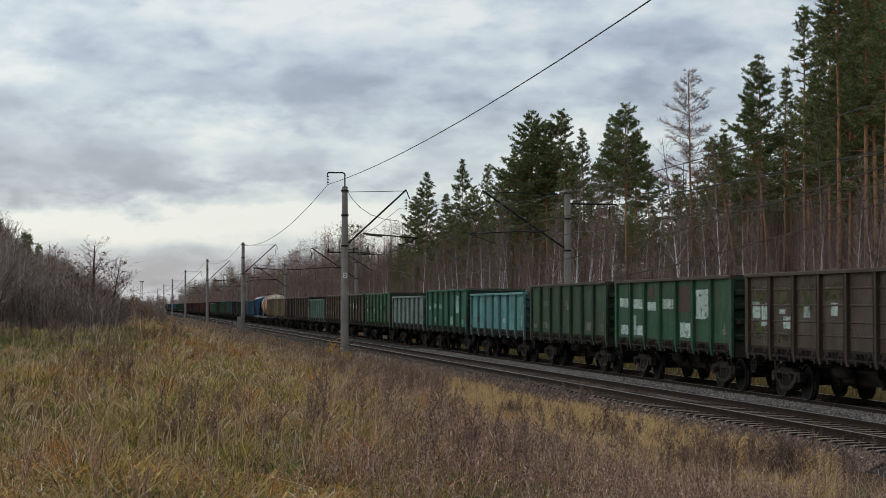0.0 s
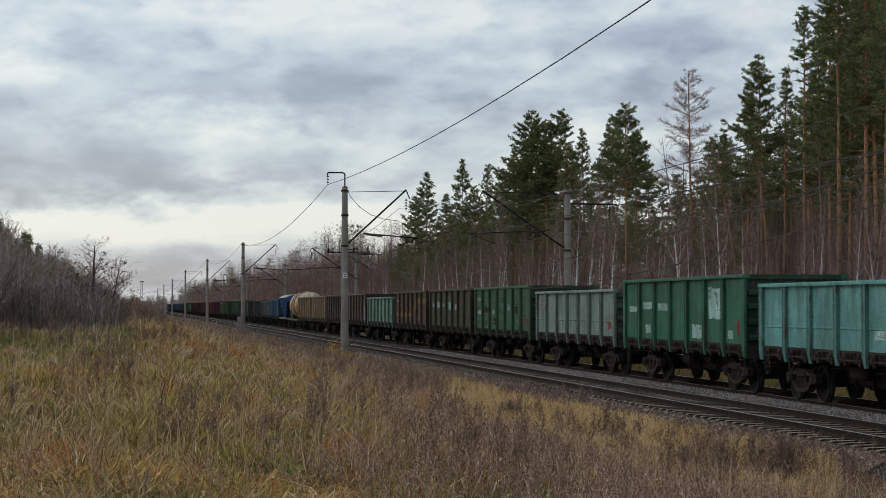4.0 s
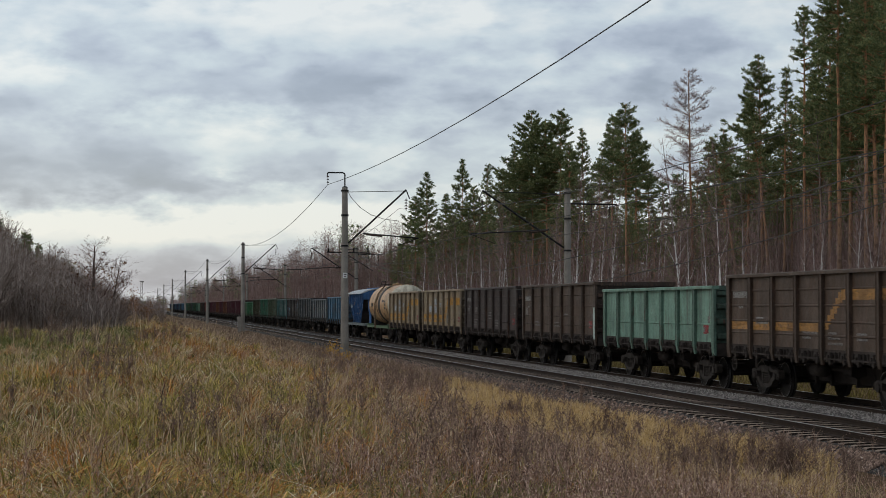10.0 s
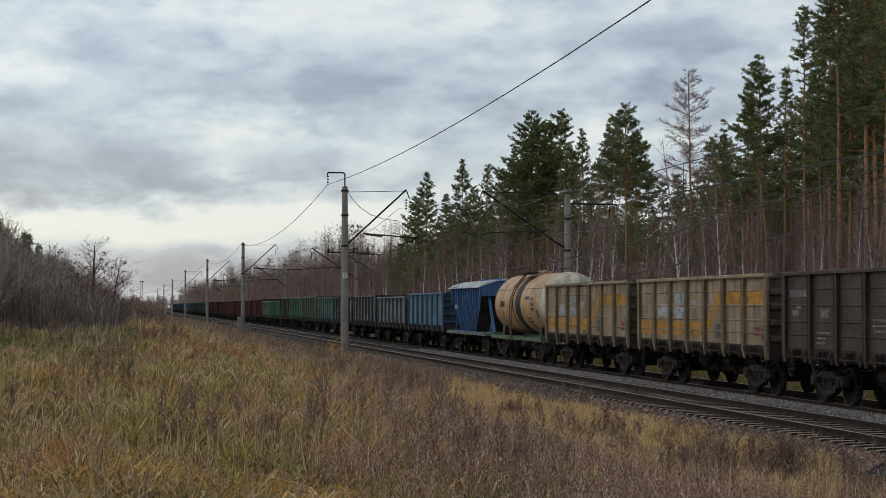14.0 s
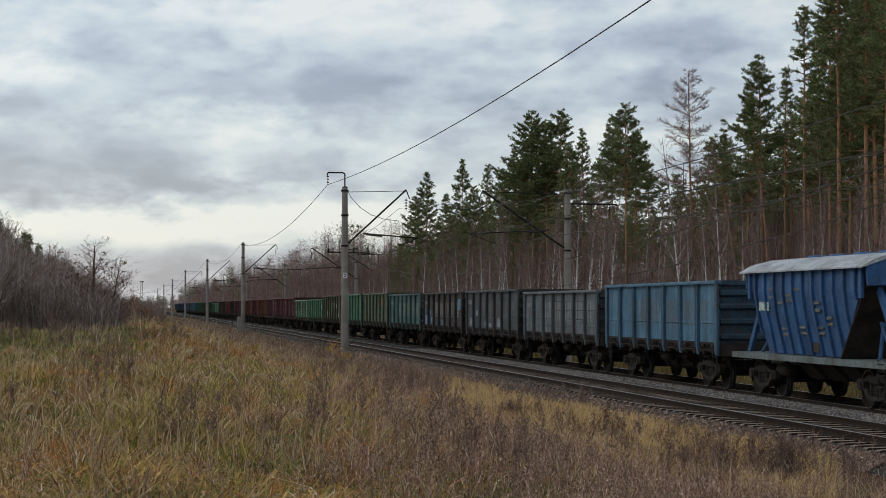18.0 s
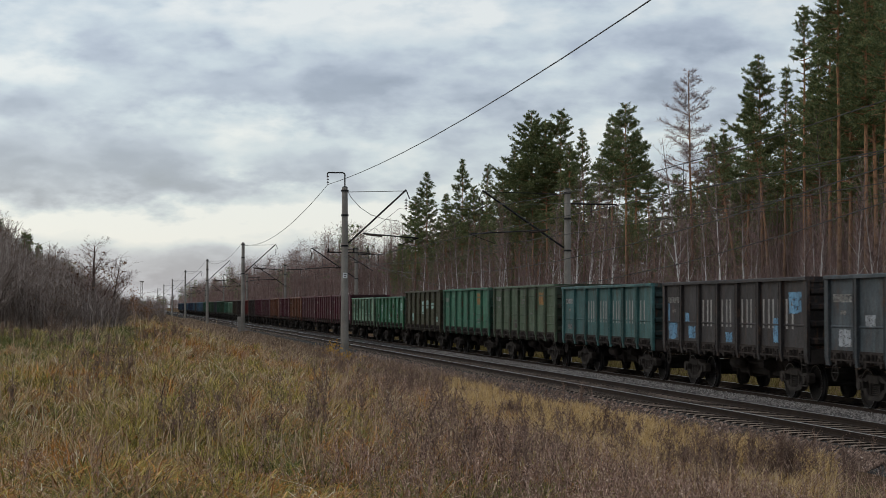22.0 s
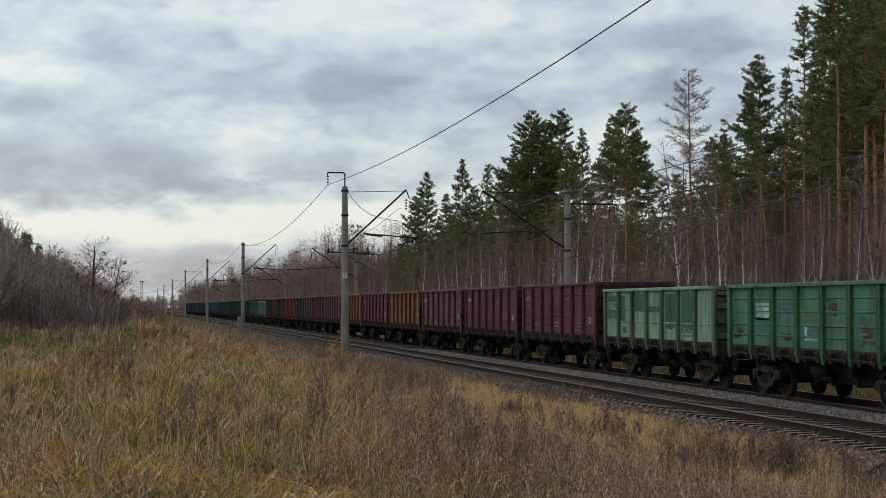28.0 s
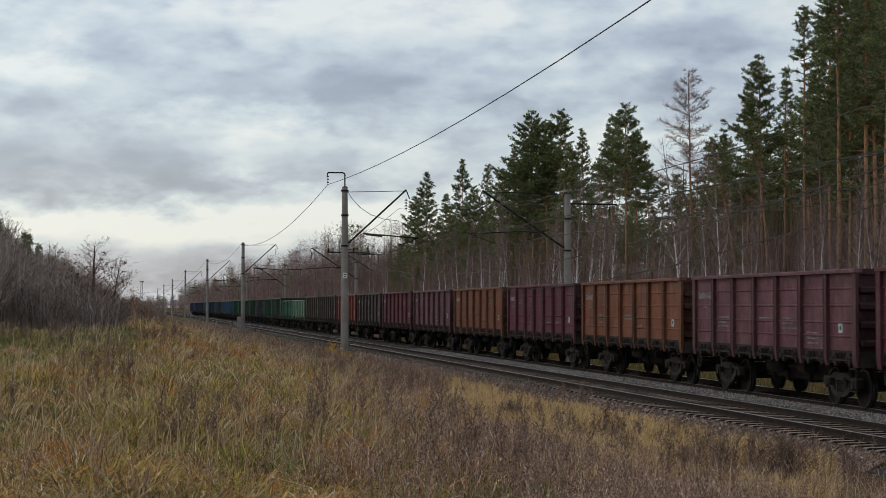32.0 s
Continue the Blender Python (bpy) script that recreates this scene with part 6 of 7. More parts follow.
def build_forest():
    rng = np.random.RandomState(12)
    pines = [pine_model(s, 22.0, st, w, d, sp, needles=3) for s, st, w, d, sp in ((1, 0.5, 3.3, 0.75, False), (2, 0.55, 3.1, 0.75, False), (3, 0.42, 2.9, 0.75, True), (4, 0.64, 3.2, 0.75, False), (5, 0.5, 3.5, 0.75, False), (6, 0.4, 2.7, 0.75, True))]
    birches = [birch_model(s, 14.0) for s in (11, 12, 13, 14, 15, 16)]
    bares = [bare_model(s, 13.0) for s in (21, 22, 23)]
    larch = pine_model(33, 22.9, 0.58, 3.6, 1.0, bare=True)
    tagged(larch, "tall bare conifer with pinkish-brown twigs")
    larch.name = "larch_tree"
    used = set()

    def put(model, m):
        if model.name not in used:
            used.add(model.name)
            model.matrix_basis = m
            return model
        return copy_thing(model, m @ Matrix.Diagonal((*[1 / q for q in model.scale], 1)))

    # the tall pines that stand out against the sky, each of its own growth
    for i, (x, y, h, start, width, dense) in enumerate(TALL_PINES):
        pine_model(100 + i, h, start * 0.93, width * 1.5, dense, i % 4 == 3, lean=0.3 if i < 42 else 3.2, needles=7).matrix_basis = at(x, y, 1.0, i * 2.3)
    larch.matrix_basis = at(46.0, 143.8, 1.0, 0.4)
    # the grove behind them
    n = 0
    while n < 95:
        x = 46 + 42 * rng.uniform() ** 1.2
        y = 75 + 270 * rng.uniform() ** 1.1
        r = y / x
        if r < 1.85 or r > 8.5:
            continue
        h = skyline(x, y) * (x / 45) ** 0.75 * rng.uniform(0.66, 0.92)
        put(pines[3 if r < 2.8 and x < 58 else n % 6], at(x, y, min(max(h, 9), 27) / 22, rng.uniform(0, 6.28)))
        n += 1
    for k in range(40):              # the closed stand in the middle of the wood
        r = rng.uniform(3.5, 6.9)
        x = rng.uniform(43, 66)
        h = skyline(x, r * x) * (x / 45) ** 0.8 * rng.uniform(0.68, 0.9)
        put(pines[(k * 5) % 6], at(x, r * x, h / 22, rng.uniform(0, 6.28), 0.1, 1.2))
    for k in range(90):              # younger, lower-crowned pines that close the wood behind the tall ones
        r = rng.uniform(1.65, 3.0)
        x = rng.uniform(57, 100)
        put(pines[(2, 5, 0)[k % 3]], at(x, r * x, (0.25 * x - 2 + rng.uniform(-3, 1.0)) / 22, rng.uniform(0, 6.28), 0.1, 1.25))
    for k in range(16):              # lower trees that fill the gap between the two groves
        r, x = rng.uniform(2.92, 3.3), rng.uniform(47, 64)
        put(bares[k % 3] if k % 3 else pines[(2, 5)[k % 2]], at(x, r * x, 12.5 * x / 50 / (22 if k % 3 == 0 else 13) * rng.uniform(0.7, 0.95), rng.uniform(0, 6.28), 0.1, 1.2))
    for k in range(8):
        r, x = rng.uniform(2.78, 3.32), rng.uniform(46, 60)
        put(pines[(2, 5, 0)[k % 3]], at(x, r * x, (14 * x / 50 * rng.uniform(0.75, 1.0)) / 22, rng.uniform(0, 6.28), 0.1, 1.35))
    for k in range(46):
        r = rng.uniform(1.65, 3.1)
        x = rng.uniform(44, 74)
        put(bares[k % 3], at(x, r * x, rng.uniform(0.8, 1.25), rng.uniform(0, 6.28)))
    n = 0
    while n < 185:
        x = 30.5 + 15 * rng.uniform() ** 1.2
        y = 62 + 330 * rng.uniform() ** 1.15
        if y / x < 1.75 or (y > 215 and rng.uniform() < 0.6):
            continue
        put(birches[n % 6], at(x, y, rng.uniform(0.45, 0.78 if y / x < 2.9 else 0.95), rng.uniform(0, 6.28)))
        n += 1
    n = 0
    while n < 90:
        x = 34 + 26 * rng.uniform()
        y = 85 + 420 * rng.uniform()
        put(bares[n % 3], at(x, y, rng.uniform(0.6, 1.0) if y < 260 else rng.uniform(0.7, 1.12), rng.uniform(0, 6.28)))
        n += 1
    # brushwood along the edge: thin stems and twigs
    s, e, r0, r1 = [], [], [], []
    for k in range(15000):
        x = 31 + 30 * rng.uniform() ** 1.1
        y = 60 + 400 * rng.uniform() ** 1.25
        if y / x < 1.7:
            continue
        p = np.array((x, y, float(ground_z(x, y)) - 0.05))
        h = rng.uniform(1.5, 6.5)
        q = p + np.array((rng.normal() * 0.12 * h, rng.normal() * 0.12 * h, h))
        w = rng.uniform(0.008, 0.028)
        s.append(p), e.append(q), r0.append(w), r1.append(0.004)
        for j in range(3):
            m = p + (q - p) * rng.uniform(0.3, 0.9)
            s.append(m), e.append(m + np.array((rng.normal(), rng.normal(), 1.2)) * rng.uniform(0.2, 0.7)), r0.append(0.007), r1.append(0.003)
    for k in range(11000):          # the stems deeper in the wood
        x = 45 + 60 * rng.uniform()
        y = 70 + 560 * rng.uniform() ** 1.2
        if y / x < 1.6:
            continue
        p = np.array((x, y, -0.8))
        h = rng.uniform(5, 13)
        q = p + np.array((rng.normal() * 0.07 * h, rng.normal() * 0.07 * h, h))
        s.append(p), e.append(q), r0.append(rng.uniform(0.025, 0.08)), r1.append(0.012)
        for j in range(5):
            m = p + (q - p) * rng.uniform(0.35, 0.95)
            s.append(m), e.append(m + np.array((rng.normal(), rng.normal(), 1.2)) * rng.uniform(0.4, 1.3)), r0.append(0.014), r1.append(0.006)
    for k in range(5200):           # the closed stand by the camera's end
        r, x = rng.uniform(1.6, 3.05), 50 + 75 * rng.uniform()
        p = np.array((x, r * x, -0.8))
        h = rng.uniform(7, 13) * x / 60
        q = p + np.array((rng.normal() * 0.06 * h, rng.normal() * 0.06 * h, h))
        s.append(p), e.append(q), r0.append(rng.uniform(0.03, 0.09)), r1.append(0.015)
        for j in range(8):
            m = p + (q - p) * rng.uniform(0.2, 0.98)
            s.append(m), e.append(m + np.array((rng.normal(), rng.normal(), 0.9)) * rng.uniform(0.5, 1.6)), r0.append(0.019), r1.append(0.008)
    v, t = sticks(s, e, r0, r1, 0.02)
    thing("brushwood", "tangled leafless brown brushwood along the edge of the wood", "undergrowth", kind="stuff", me=tris_mesh("brushwood", v, t, M["twigs"]))
    # the far wood on the forest side and beyond the line
    V, T, o = [], [], 0
    VN, TN, on = [], [], 0
    for k in range(1500):
        y = 330 + 1150 * rng.uniform() ** 1.4
        x = 38 + 55 * rng.uniform()
        h = rng.uniform(12, 19.5)
        if k % 4 == 3:              # the wood left of the line and behind its bend
            x, y = (-12 - 40 * rng.uniform(), y) if k % 8 == 3 else (-40 + 100 * rng.uniform(), 1450 + 150 * rng.uniform())
        if x < 0 or k % 8 == 7:
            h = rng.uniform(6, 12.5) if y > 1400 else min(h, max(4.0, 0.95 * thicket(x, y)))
        p = np.array((x, y, -0.8))
        s = [p + np.array((0, 0, h * i / 4)) for i in range(4)]
        v, t = sticks(s, [p + np.array((0, 0, h * (i + 1) / 4)) for i in range(4)], [0.2, 0.16, 0.12, 0.08], [0.16, 0.12, 0.08, 0.02])
        V.append(v), T.append(t + o)
        o += len(v)
        up = rng.uniform(0, 1, 105)
        c = p + np.stack([rng.normal(size=105) * (1.9 - 1.5 * up), rng.normal(size=105) * (1.9 - 1.5 * up), h * (0.25 + 0.75 * up)], 1)
        v, t = tufts(rng, c, 1.1, 5, 0.03, 1.3)
        if rng.uniform() < 0.06:
            c = p + np.stack([rng.normal(size=90) * 1.1, rng.normal(size=90) * 1.1, h * (0.45 + 0.55 * rng.uniform(0, 1, 90))], 1)
            v, t = tufts(rng, c, 0.7, 5, 0.12, 0.6)
            VN.append(v), TN.append(t + on)
            on += len(v)
        else:
            V.append(v), T.append(t + o)
            o += len(v)
    thing("far_wood", "far leafless wood along the railway line", "wood", kind="stuff", me=tris_mesh("far_wood", np.concatenate(V), np.concatenate(T), M["twigs"]))
    thing("far_pines", "far dark pines among the bare wood", "wood", kind="stuff", me=tris_mesh("far_pines", np.concatenate(VN), np.concatenate(TN), M["needles"]))


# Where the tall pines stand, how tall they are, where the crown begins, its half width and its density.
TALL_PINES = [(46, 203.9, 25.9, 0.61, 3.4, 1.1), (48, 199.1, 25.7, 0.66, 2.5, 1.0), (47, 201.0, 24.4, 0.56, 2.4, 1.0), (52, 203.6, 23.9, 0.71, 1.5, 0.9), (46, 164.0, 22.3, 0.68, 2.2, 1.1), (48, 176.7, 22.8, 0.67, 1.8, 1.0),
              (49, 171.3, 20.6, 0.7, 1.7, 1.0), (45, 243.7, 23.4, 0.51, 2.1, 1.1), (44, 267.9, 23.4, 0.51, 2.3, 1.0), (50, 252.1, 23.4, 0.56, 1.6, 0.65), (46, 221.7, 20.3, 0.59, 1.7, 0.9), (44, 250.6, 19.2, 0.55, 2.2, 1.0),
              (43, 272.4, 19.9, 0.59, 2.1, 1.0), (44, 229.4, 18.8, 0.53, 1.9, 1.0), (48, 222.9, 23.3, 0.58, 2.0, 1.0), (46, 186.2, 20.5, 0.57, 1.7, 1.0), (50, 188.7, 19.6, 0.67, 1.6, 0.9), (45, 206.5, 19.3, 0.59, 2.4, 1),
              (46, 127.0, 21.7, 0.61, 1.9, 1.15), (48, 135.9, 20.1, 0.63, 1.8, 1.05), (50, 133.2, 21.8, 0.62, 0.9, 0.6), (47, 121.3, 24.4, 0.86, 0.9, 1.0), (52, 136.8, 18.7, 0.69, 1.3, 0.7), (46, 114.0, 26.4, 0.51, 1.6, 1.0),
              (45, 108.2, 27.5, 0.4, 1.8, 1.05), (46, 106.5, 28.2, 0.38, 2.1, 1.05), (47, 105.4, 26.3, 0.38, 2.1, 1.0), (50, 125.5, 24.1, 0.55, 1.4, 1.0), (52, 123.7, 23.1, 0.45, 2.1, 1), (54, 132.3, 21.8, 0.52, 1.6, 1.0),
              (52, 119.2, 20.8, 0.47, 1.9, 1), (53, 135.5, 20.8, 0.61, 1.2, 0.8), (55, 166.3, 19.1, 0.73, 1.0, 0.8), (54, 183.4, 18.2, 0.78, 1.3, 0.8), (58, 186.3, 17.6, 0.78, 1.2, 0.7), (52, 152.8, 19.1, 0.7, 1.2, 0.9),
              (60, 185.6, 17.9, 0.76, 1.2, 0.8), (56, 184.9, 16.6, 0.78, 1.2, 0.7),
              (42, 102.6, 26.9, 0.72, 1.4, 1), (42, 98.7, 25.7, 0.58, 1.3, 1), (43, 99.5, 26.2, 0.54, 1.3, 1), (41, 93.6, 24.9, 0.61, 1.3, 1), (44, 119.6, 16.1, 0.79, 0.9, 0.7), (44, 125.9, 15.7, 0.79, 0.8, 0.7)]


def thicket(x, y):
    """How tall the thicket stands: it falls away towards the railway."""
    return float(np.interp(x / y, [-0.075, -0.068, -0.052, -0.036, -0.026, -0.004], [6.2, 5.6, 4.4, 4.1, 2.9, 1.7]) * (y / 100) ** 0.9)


def build_bank_shrubs():
    rng = np.random.RandomState(5)
    shrubs = [shrub_model(s, 5.0, lv) for s, lv in ((41, 0), (42, 0), (43, 40), (44, 0), (45, 60))]
    first = set()

    def put(model, m):
        if model.name not in first:
            first.add(model.name)
            model.matrix_basis = m
            return model
        return copy_thing(model, m @ Matrix.Diagonal((*[1 / q for q in model.scale], 1)))

    # the thicket at the far side of the field, highest at its outer end
    for k in range(135):
        y = 80 + 72 * rng.uniform()
        x = y * (-0.085 + 0.083 * rng.uniform() ** 0.8)
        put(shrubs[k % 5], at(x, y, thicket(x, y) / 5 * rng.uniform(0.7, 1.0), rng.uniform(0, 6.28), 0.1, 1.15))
    s, e, r0, r1 = [], [], [], []
    for k in range(8000):            # the brush between them
        y = 82 + 66 * rng.uniform()
        x = y * (-0.088 + 0.082 * rng.uniform())
        p = np.array((x, y, float(ground_z(x, y)) - 0.05))
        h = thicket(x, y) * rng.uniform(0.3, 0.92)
        q = p + np.array((rng.normal() * 0.1, rng.normal() * 0.1, 1.0)) * h
        s.append(p), e.append(q), r0.append(0.022), r1.append(0.007)
        for j in range(5):
            m = p + (q - p) * rng.uniform(0.3, 0.98)
            s.append(m), e.append(m + np.array((rng.normal(), rng.normal(), 1.1)) * rng.uniform(0.15, 0.5)), r0.append(0.011), r1.append(0.005)
    v, t = sticks(s, e, r0, r1, 0.02)
    thing("thicket_brush", "dense brown brush of the thicket at the field's edge", "undergrowth", kind="stuff", me=tris_mesh("thicket_brush", v, t, M["shrub_twigs"]))
    for k in range(22):              # low bushes that run on along the line
        y = 130 + 150 * rng.uniform()
        x = y * rng.uniform(0.0, 0.0195)
        put(shrubs[k % 5], at(x, y, rng.uniform(0.32, 0.5), rng.uniform(0, 6.28)))
    # a small tree with its last leaves at the edge of the thicket
    lone = bare_model(51, 5.2, "young_tree", "young bare tree with a few last leaves beside the thicket", 46, 2.2, 0.2)
    v, t = tufts(rng, [np.array((rng.normal() * 0.5, rng.normal() * 0.5, rng.uniform(2.5, 4.9))) for i in range(60)], 0.1, 3, 0.05)
    part("foliage", tris_mesh("leaves", v, t, M["brown_leaf"]), lone, label="a few withered brown leaves")
    lone.matrix_basis = at(-1.75, 88, 0.78, 0.6, 0.1, 1.75)
    copy_thing(lone, at(-0.9, 89, 0.62, 2.1, 0.1, 1.5) @ Matrix.Diagonal((*[1 / q for q in lone.scale], 1)))
    # taller trees behind the thicket, down the left side of the line
    bare2 = [bare_model(s, 9.0, "bare_tree", "leafless tree behind the thicket", 60, 2.4) for s in (61, 62, 63)]
    for k in range(66):
        y = 118 + 420 * rng.uniform() ** 1.3
        x = -9.5 - 26 * rng.uniform()
        if x > -0.05 * y and y < 190:
            x = -0.06 * y - 4 * rng.uniform()
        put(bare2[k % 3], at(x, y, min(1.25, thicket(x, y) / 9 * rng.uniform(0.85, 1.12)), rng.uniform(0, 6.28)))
    spruce = pine_model(71, 9.0, 0.12, 1.8, 1.2, True)
    tagged(spruce, "young dark spruce behind the thicket")
    spruce.name = "spruce_tree"
    for k, (x, y, h) in enumerate(((-11.5, 150, 10), (-13, 158, 9.5), (-14.5, 175, 10), (-12.4, 180, 9), (-9.6, 168, 7.5), (-11.0, 195, 8.5), (-10.5, 210, 8))):
        put(spruce, at(x, y, min(h, thicket(x, y)) / 9, k))


build_forest()
build_bank_shrubs()
# ---- the field on the bank ----
def blades(rng, x, y, length, width, lean, wind=0.25, away=None, droop=(0.8, 1.0)):
    """Blades of grass as bent slips of two triangles, rooted on the ground."""
    n = len(x)
    a = rng.uniform(0, 6.28, n)
    z = ground_z(x, y)
    side = np.stack([np.cos(a), np.sin(a), np.zeros(n)], 1) * width[:, None]
    b = rng.uniform(0, 6.28, n)
    b = b if away is None else away + rng.normal(size=n) * 0.7
    out = np.stack([np.cos(b) + wind, np.sin(b), np.zeros(n)], 1) * (lean * length)[:, None]
    root = np.stack([x, y, z - 0.03], 1)
    mid = root + out * 0.35 + np.array((0, 0, 1.0)) * (length * 0.6)[:, None]
    tip = root + out * 1.1 + np.array((0, 0, 1.0)) * (length * rng.uniform(*droop, n))[:, None]
    v = np.stack([root - side, root + side, mid - side * 0.8, mid + side * 0.8, tip], 1)
    o = np.arange(n)[:, None] * 5
    t = (o[:, :, None] + np.array([(0, 1, 3), (0, 3, 2), (2, 3, 4)])[None]).reshape(-1, 3)
    return v.reshape(-1, 3), t


def scatter(rng, n, y0, y1, power, left=-0.085, right=0.46, edge=12.7):
    """Places over the field, closer together near the camera, up to the foot of the ballast."""
    y = y0 + (y1 - y0) * rng.uniform(0, 1, n) ** power
    x = y * rng.uniform(left, right, n)
    keep = (x < edge)
    return x[keep], y[keep]


def lush(x, y):
    """Where the grass stands green and thick: the flat of the bank near the camera's side."""
    return soft(0.12, -0.02, x / y + 0.05 * ripple(x, y, 3.0))


def verge(x, y):
    """How far the growth reaches towards the bare shoulder of the track bed."""
    return 11.35 + 1.15 * soft(46, 66, y) + 0.4 * ripple(x, y, 1.3)


def arching(rng, x, y, length, width, lean, away, stiff):
    """Long blades that rise from the root and bow over, in three lengths."""
    n = len(x)
    root = np.stack([x, y, ground_z(x, y) - 0.03], 1)
    way = np.stack([np.cos(away), np.sin(away), np.zeros(n)], 1)
    edge = np.stack([-np.sin(away), np.cos(away), np.zeros(n)], 1) + 0.6 * way * rng.uniform(-1, 1, n)[:, None]
    rows = []
    for f in (0.0, 0.4, 0.75, 1.0):
        p = root + way * (length * lean * f ** 1.5)[:, None] + np.array((0, 0, 1.0)) * (length * (f - (1 - stiff) * f ** 2.4))[:, None]
        w = edge * (width * (1.0, 0.9, 0.6, 0.0)[len(rows) if len(rows) < 4 else 3])[:, None]
        rows.append((p, w))
    v = np.stack([rows[0][0] - rows[0][1], rows[0][0] + rows[0][1], rows[1][0] - rows[1][1], rows[1][0] + rows[1][1], rows[2][0] - rows[2][1], rows[2][0] + rows[2][1], rows[3][0]], 1)
    o = np.arange(n)[:, None] * 7
    t = (o[:, :, None] + np.array([(0, 1, 3), (0, 3, 2), (2, 3, 5), (2, 5, 4), (4, 5, 6)])[None]).reshape(-1, 3)
    return v.reshape(-1, 3), t


def build_tussocks(rng):
    """Large clumps of long bowed grass, each of one tone, that give the bank its lumpy surface."""
    kinds = (("straw_tussocks", "large tussocks of pale straw-coloured bowed grass", "grass"), ("rust_tussocks", "large orange-brown tussocks of dying grass", "rust_grass"),
             ("olive_tussocks", "large yellow-green tussocks of long bowed grass", "tussock"), ("green_tussocks", "fresh green tussocks among the dry grass", "green_grass"),
             ("grey_tussocks", "flattened grey-brown tussocks of dead grass", "withered"))
    x, y = scatter(rng, 4300, 12.5, 84, 1.5)
    clear = ripple(x * 1.7 + 1, y * 0.8, 0.55) + 0.4 * rng.normal(size=len(x)) > -0.75
    x, y = x[clear], y[clear]
    keep = (x < verge(x, y) - 0.2) & (rng.uniform(0, 1, len(x)) > 0.5 * soft(0.10, 0.19, x / y + 0.03 * ripple(x, y, 2.6)))
    x, y = x[keep], y[keep]
    hue = 0.9 * ripple(x * 1.1 + 5, y * 0.6, 1.1) + 0.5 * ripple(x, y * 0.5 + 8, 2.6) + 0.5 * rng.normal(size=len(x))
    weedy = soft(0.09, 0.17, x / y + 0.03 * ripple(x, y, 3.0))
    kind = np.where(hue > 0.55, 1, np.where(hue < -0.9, 3, np.where(hue < -0.05, 2, 0)))
    kind = np.where(rng.uniform(0, 1, len(x)) < 0.15 + 0.45 * weedy, 4, kind)
    kind = np.where((weedy > 0.6) & (kind != 4) & (y < 27) & (ripple(x, y, 1.4) > -0.2), 3, kind)
    kind = np.where((x / y > 0.075) & (x / y < 0.16) & (y < 23) & (rng.uniform(0, 1, len(x)) < 0.6), 3, kind)
    for which, (name, label, stuff) in enumerate(kinds):
        cx, cy = x[kind == which], y[kind == which]
        k = 70
        spread = np.repeat(rng.uniform(0.07, 0.2, len(cx)), k)
        a = rng.uniform(0, 6.28, len(cx) * k)
        far = np.sqrt(rng.uniform(0, 1, len(a))) * spread
        tx, ty = np.repeat(cx, k) + np.cos(a) * far, np.repeat(cy, k) + np.sin(a) * far
        lay = np.repeat(rng.uniform(0, 6.28, len(cx)), k)
        away = np.where(rng.uniform(0, 1, len(a)) < 0.55, a, lay) + rng.normal(size=len(a)) * 0.4
        size = np.repeat(rng.uniform(0.28, 0.62, len(cx)) * (0.75 if which in (3, 4) else 1.0) * (0.6 + 0.4 * soft(13, 20, cy)), k) * rng.uniform(0.5, 1.15, len(a))
        v, t = arching(rng, tx, ty, size, (0.0022 + 0.0001 * ty) * rng.uniform(0.6, 1.4, len(tx)), rng.uniform(0.35, 0.95, len(tx)), away, rng.uniform(0.25, 0.8, len(tx)))
        thing(name, label, "grass", kind="stuff", me=tris_mesh(name, v, t, M[stuff]))


def golden(x, y):
    """The belt of golden grass at the foot of the bank."""
    low = 6.9 + 0.9 * ripple(x, y, 2.0) + 2.6 * soft(42, 62, y)
    return (x > low) & (x < 11.5 + 0.4 * ripple(x, y, 1.5) + 0.8 * soft(50, 40, y)) & (x / y < np.where(ripple(x, y, 0.9) > 0.0, 0.405, 0.315 + 0.02 * ripple(x, y, 2.0))) & (x / y > 0.178 + 0.015 * ripple(x, y, 2.0)) & (y < 78)


# Stands of tall dead weeds that rise dark above the rest.
WEED_STANDS = [(-3.6, 62.0), (-2.2, 58.0), (-4.6, 66.0), (-1.0, 60.0), (0.3, 66.0), (1.6, 71.0), (-3.0, 70.0), (9.8, 26.3), (7.5, 26.7), (8.6, 26.7), (9.2, 26.9), (7.9, 23.6), (9.4, 26.5), (10.8, 26.5), (7.0, 22.7), (8.3, 31.6), (9.1, 88.7), (7.9, 69.0), (0.6, 20.1), (-0.4, 31.7), (8.4, 37.9), (7.8, 31.9)]


